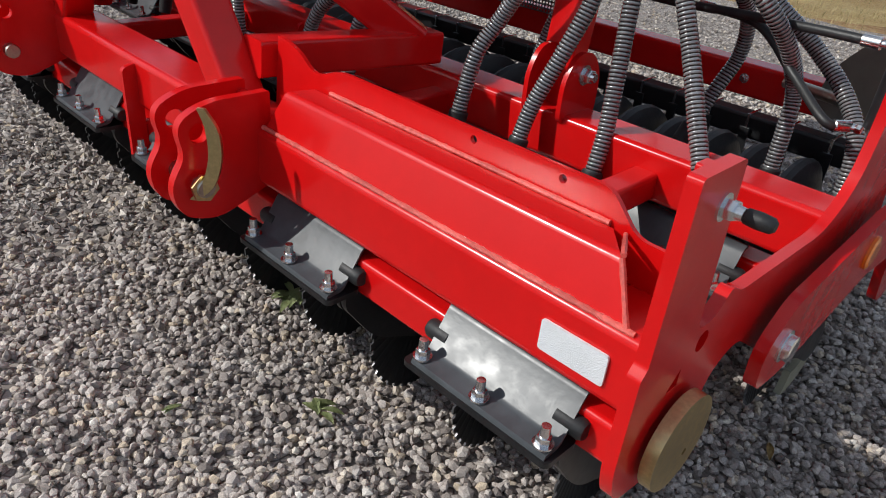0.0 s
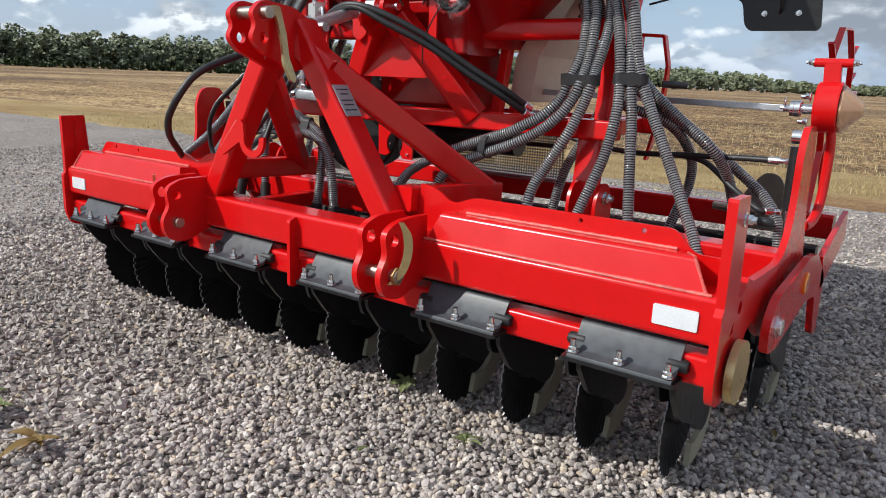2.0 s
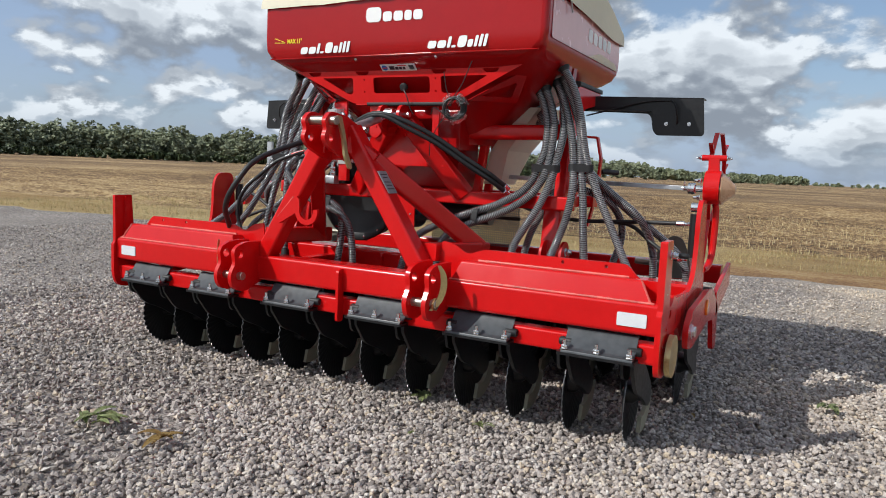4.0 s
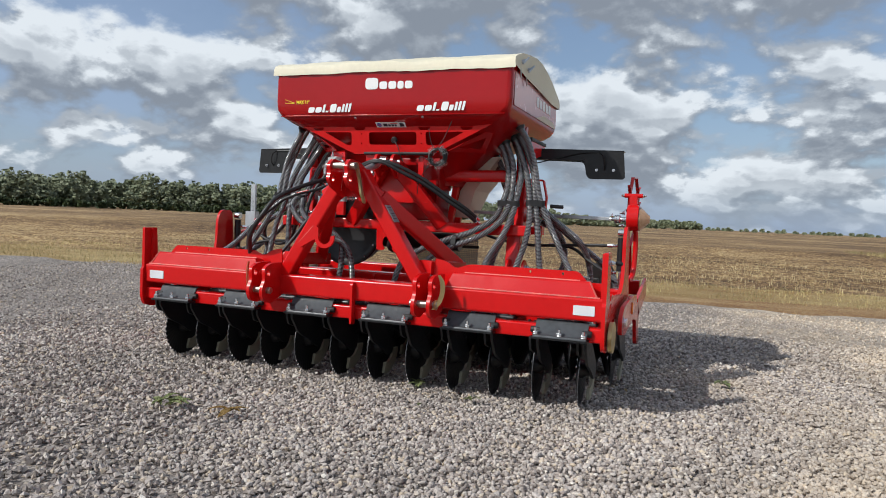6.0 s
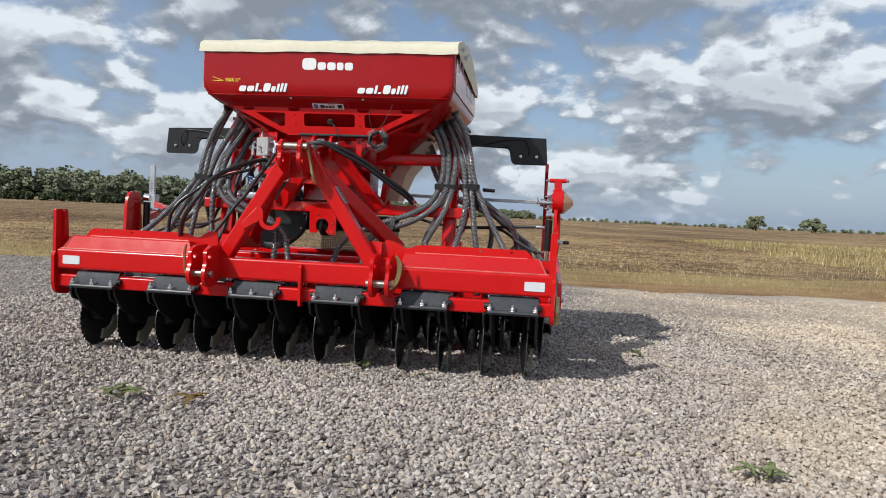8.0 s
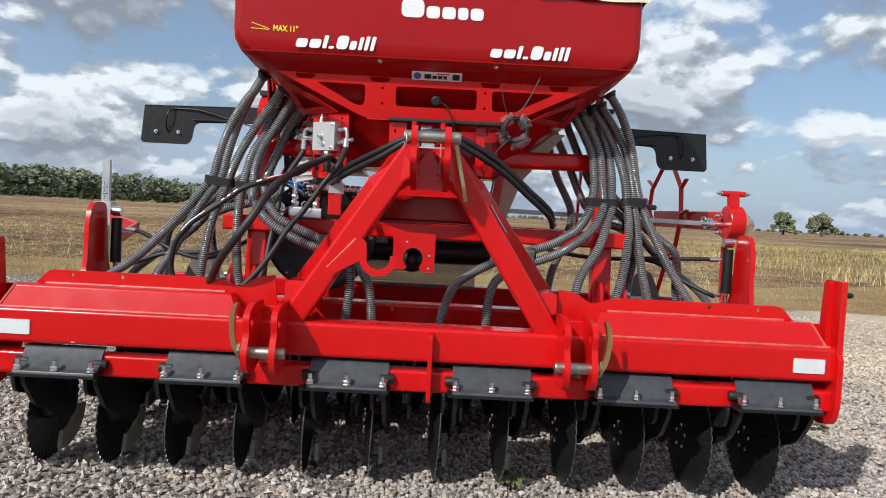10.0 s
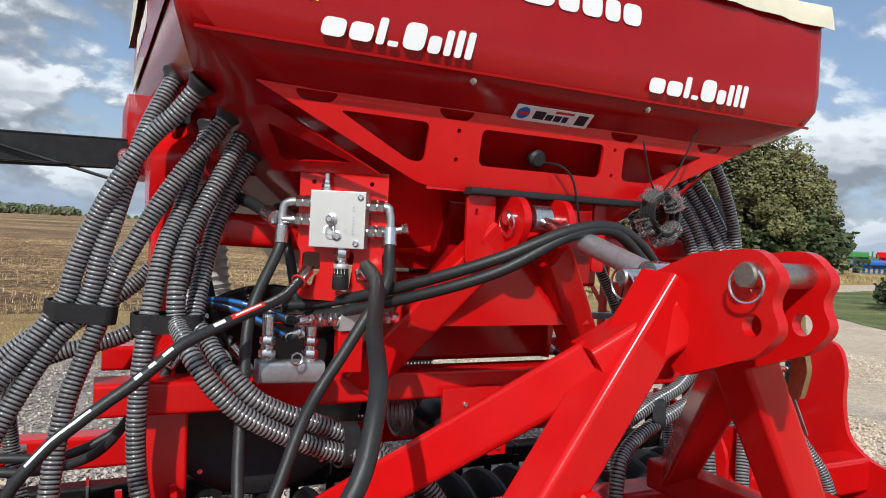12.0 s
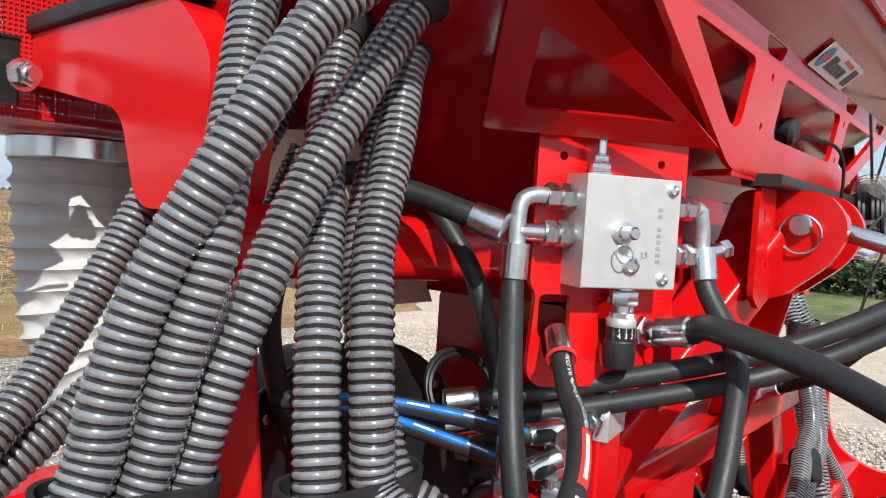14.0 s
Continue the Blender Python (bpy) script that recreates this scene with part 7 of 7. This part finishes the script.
# ---- row markers, rams and gauge post ----
marker = thing("row_marker", "folded red row marker arm on the cultivator's side", "marker", (1.5, 1.0, 1.0))
part("pivot_head", lathe(B(), (1.455, 0.985, 1.04), (1, 0, 0), [(0, 0.078), (0.004, 0.08), (0.066, 0.08), (0.07, 0.078)], 32), RED, marker)
part("head_cover", lathe(B(), (1.527, 0.985, 1.035), (1, 0, 0), [(0, 0.074), (0.006, 0.074), (0.062, 0.020), (0.064, 0.0)], 8), CONE, marker, "tan faceted end cone")
part("arm", bar(B(), (1.475, 1.02, 1.045), (1.43, 1.95, 1.05), 0.05, 0.095, r=0.006), RED, marker)
part("stop_post", bar(B(), (1.49, 0.985, 1.10), (1.485, 0.985, 1.175), 0.05, 0.03, up=(0, 1, 0), r=0.004), RED, marker)
part("cross_handle", rod(B(), (1.43, 0.985, 1.178), (1.54, 0.985, 1.178), 0.014, seg=14), RED, marker)
for x, s in ((1.43, -1), (1.54, 1)):
    fitting("handle_bolt", (x, 0.985, 1.178), (s, 0, 0), marker, [(0.006, 0.011, 12), (0.01, 0.009, 6), (0.008, 0.005, 10)])
for z in (1.07, 0.99):
    part("bolt", stud(B(), (1.435, 0.985, z), (-1, 0, 0), 0.008, 0.03), ZINC, marker)
part("bent_tube", sweep(B(), spline([(1.490, 1.03, 1.02), (1.500, 1.08, 0.92), (1.500, 1.08, 0.76), (1.495, 1.06, 0.69), (1.485, 1.02, 0.655), (1.475, 0.98, 0.65)], 0.012), 0.016, 14), RED, marker)
frame_pts = [(1.808, 0.59), (1.634, 0.845), (1.9, 0.955), (2.047, 1.102), (2.013, 1.226), (1.838, 1.342), (1.62, 1.33), (1.487, 1.219), (1.461, 1.059), (1.539, 0.859), (1.449, 0.625)]
for (ya, za), (yb, zb) in zip(frame_pts, frame_pts[1:]):
    part("rack_bar", bar(B(), (1.405, ya, za), (1.405, yb, zb), 0.010, 0.024, up=(1, 0, 0), r=0.002), RED, marker)
for ya, za, yb, zb in [(2.047, 1.136, 2.15, 1.174), (1.997, 1.247, 2.098, 1.287), (1.487, 1.219, 1.411, 1.264), (1.461, 1.079, 1.375, 1.097)]:
    part("rack_prong", bar(B(), (1.405, ya, za), (1.405, yb, zb), 0.010, 0.022, up=(1, 0, 0), r=0.002), RED, marker)
marker.location.x -= 0.022
stay = thing("marker_stay", "long bright square steel bar across to the row marker", "bar", (0.8, 1.03, 1.02))
part("square_bar", bar(B(), (0.24, 1.08, 1.045), (1.33, 1.02, 1.03), 0.022, 0.022, r=0.002), GALV, stay)
fitting("end_knob", (1.32, 1.02, 1.03), (1, 0, 0), stay, [(0.03, 0.012, 12), (0.012, 0.026, 20), (0.022, 0.027, 20), (0.07, 0.016, 16)])
part("split_pin", ring(B(), (1.335, 1.0, 1.05), (1, 0.3, 0), 0.014, 0.002, 16, 6), ZINC, stay)
part("rubber_handle", rod(B(), (0.985, 0.80, 1.092), (1.05, 0.85, 1.090), 0.012, seg=12), RUBBER, stay)
for s in (-1, 1):
    ram = thing("hydraulic_ram", "black hydraulic ram between the end plate and its arm", "ram", (s * 1.435, 0.8, 0.66), "side rams")
    top, low = V(s * 1.416, 0.885, 0.945), V(s * 1.416, 0.880, 0.62)
    d = (top - low).normalized()
    part("barrel", rod(B(), low + d * 0.09, top - d * 0.03, 0.024, seg=18), BLACK, ram)
    part("rod", rod(B(), low, low + d * 0.10, 0.011, seg=14), ZINC, ram, "bright piston rod")
    part("eye", lathe(B(), top - V(0.022, 0, 0), (1, 0, 0), [(0, 0.022), (0.044, 0.022)], 18), ZINC, ram)
    for z in (0.865, 0.70):
        fitting("port", (s * 1.394, 0.885 if z > 0.8 else 0.88, z), (-s, 0, 0), ram, [(0.012, 0.010, 6), (0.016, 0.008, 12)])
gp = thing("depth_gauge", "galvanised depth gauge post with a numbered scale", "gauge", (-1.80, 1.60, 0.55))
part("scale_bar", bar(B(), (-1.80, 1.60, 0.55), (-1.80, 1.60, 1.215), 0.045, 0.022, up=(0, 1, 0), r=0.002), GALV, gp)
part("clamp_box", bar(B(), (-1.80, 1.585, 0.85), (-1.80, 1.585, 0.98), 0.10, 0.06, up=(0, 1, 0), r=0.004), GALV, gp)
part("mount_bar", bar(B(), (-1.76, 1.58, 0.90), (-1.50, 1.30, 0.86), 0.03, 0.05, r=0.004), RED, gp)
part("side_link", bar(B(), (-1.50, 1.30, 0.86), (-1.47, 0.98, 0.80), 0.02, 0.05, r=0.003), RED, gp)
for k, ch in enumerate(("1", "2", "3")):
    letters(ch, 0.034, lambda u, v, w_, k=k: V(-1.80 + u, 1.577 - w_, 1.08 - 0.037 * k + v), LABEL_DARK, "scale_figure", gp, "dark scale figure")
    part("scale_line", plate(B(), [(-1.812, 1.061 - 0.037 * k), (-1.788, 1.061 - 0.037 * k), (-1.788, 1.064 - 0.037 * k), (-1.812, 1.064 - 0.037 * k)], -0.0008, on_y(1.5885)), LABEL_DARK, gp)


# ---- litter on the gravel ----
def leaflets(name, at, count, size, material, label, seed):
    r = random.Random(seed)
    t = thing(name, label, "leaf", (at[0], at[1], 0.01))
    for k in range(count):
        a = r.uniform(0, 6.28)
        bm = B()
        c = V(at[0] + r.uniform(-1, 1) * size * 0.6, at[1] + r.uniform(-1, 1) * size * 0.4, 0.022 + r.uniform(0, 0.014))
        d, side = V(math.cos(a), math.sin(a), r.uniform(-0.2, 0.35)), V(-math.sin(a), math.cos(a), 0)
        n = 7
        mids = [c + d * size * (i / (n - 1) - 0.5) + V(0, 0, 0.15 * size * math.sin(3 * i / (n - 1))) for i in range(n)]
        rows = [[bm.verts.new(m + side * w0 * size * 0.17 * math.sin(math.pi * (0.06 + 0.9 * i / (n - 1))) + V(0, 0, abs(w0) * 0.05 * size)) for w0 in (-1, 0, 1)] for i, m in enumerate(mids)]
        for p, q in zip(rows, rows[1:]):
            for j in range(2):
                bm.faces.new((p[j], p[j + 1], q[j + 1], q[j]))
        bmesh.ops.solidify(bm, geom=list(bm.faces), thickness=0.0006)
        part("leaflet", bm, material, t)
    return t


leaflets("leaf_sprig", (-0.51, -0.80), 9, 0.11, FRESH_LEAF, "fallen green leaf sprig lying on the gravel", 1)
leaflets("leaf_sprig", (2.22, -1.11), 8, 0.10, FRESH_LEAF, "pale green leaf sprig lying on the gravel", 2)
leaflets("dry_leaf", (-0.15, -0.83), 4, 0.11, DRY_LEAF, "curled brown dry leaf lying on the gravel", 3)
leaflets("weed", (0.38, 0.20), 12, 0.06, FRESH_LEAF, "wilting weed lying among the stones", 4)
leaflets("weed", (0.795, 0.01), 8, 0.05, FRESH_LEAF, "small pale weed lying among the stones", 5)
leaflets("weed", (2.04, 1.15), 10, 0.08, FRESH_LEAF, "low green weed growing in the gravel", 6)
leaflets("dry_leaf", (1.525, 0.685), 1, 0.05, DRY_LEAF, "yellow fallen leaf on the gravel", 7)
leaflets("weed", (0.56, -0.22), 2, 0.04, FRESH_LEAF, "small green leaf on the gravel", 8)


# ---- far yard ----
def implement(az, dist, wide, tall, colour, label, seed):
    r = random.Random(seed)
    x, y = -0.9 + dist * math.sin(radians(az)), -0.9 + dist * math.cos(radians(az))
    t = thing("farm_implement", label, "farm machine", (x, y, 0), "parked farm machines")
    side = V(math.cos(radians(az)), -math.sin(radians(az)), 0)
    base_ = V(x, y, 0)
    part("tool_bar", bar(B(), base_ - side * wide / 2 + V(0, 0, tall * 0.45), base_ + side * wide / 2 + V(0, 0, tall * 0.45), 0.3, 0.35), colour, t)
    part("body", bar(B(), base_ - side * wide * 0.25 + V(0, 0, tall * 0.7), base_ + side * wide * 0.3 + V(0, 0, tall * 0.72), 1.0, tall * 0.35, r=0.1), colour, t)
    for k in range(9):
        p = base_ + side * wide * (k / 8 - 0.5)
        part("upright", bar(B(), p, p + V(0, 0, tall * r.uniform(0.6, 1.0)), 0.12, 0.12, up=(0, 1, 0)), colour, t)
    for k in (-1, 1):
        part("wheel", lathe(B(), base_ + side * wide * 0.42 * k + V(0, 0, 0.45), side, [(-0.15, 0.3), (-0.12, 0.45), (0.12, 0.45), (0.15, 0.3)], 16), RUBBER, t)


GREEN_PAINT = material("green_machine_paint", (0.05, 0.22, 0.06), 0.4, vary=0.1)
BLUE_PAINT = material("blue_machine_paint", (0.03, 0.12, 0.42), 0.4, vary=0.1)
YELLOW_PAINT = material("yellow_machine_paint", (0.65, 0.30, 0.03), 0.4, vary=0.1)
implement(52.0, 105, 5.5, 2.3, RED, "red farm implement parked far off beside the track", 1)
implement(54.2, 98, 5.0, 2.2, YELLOW_PAINT, "orange-yellow farm implement parked far off", 2)
implement(56.4, 92, 4.5, 1.9, GREEN_PAINT, "green farm implement parked far off", 3)
implement(58.6, 95, 6.0, 2.0, RED, "red farm implement parked beyond the hedge", 4)
implement(57.6, 60, 2.6, 1.1, BLUE_PAINT, "blue trailer parked beyond the hedge", 5)
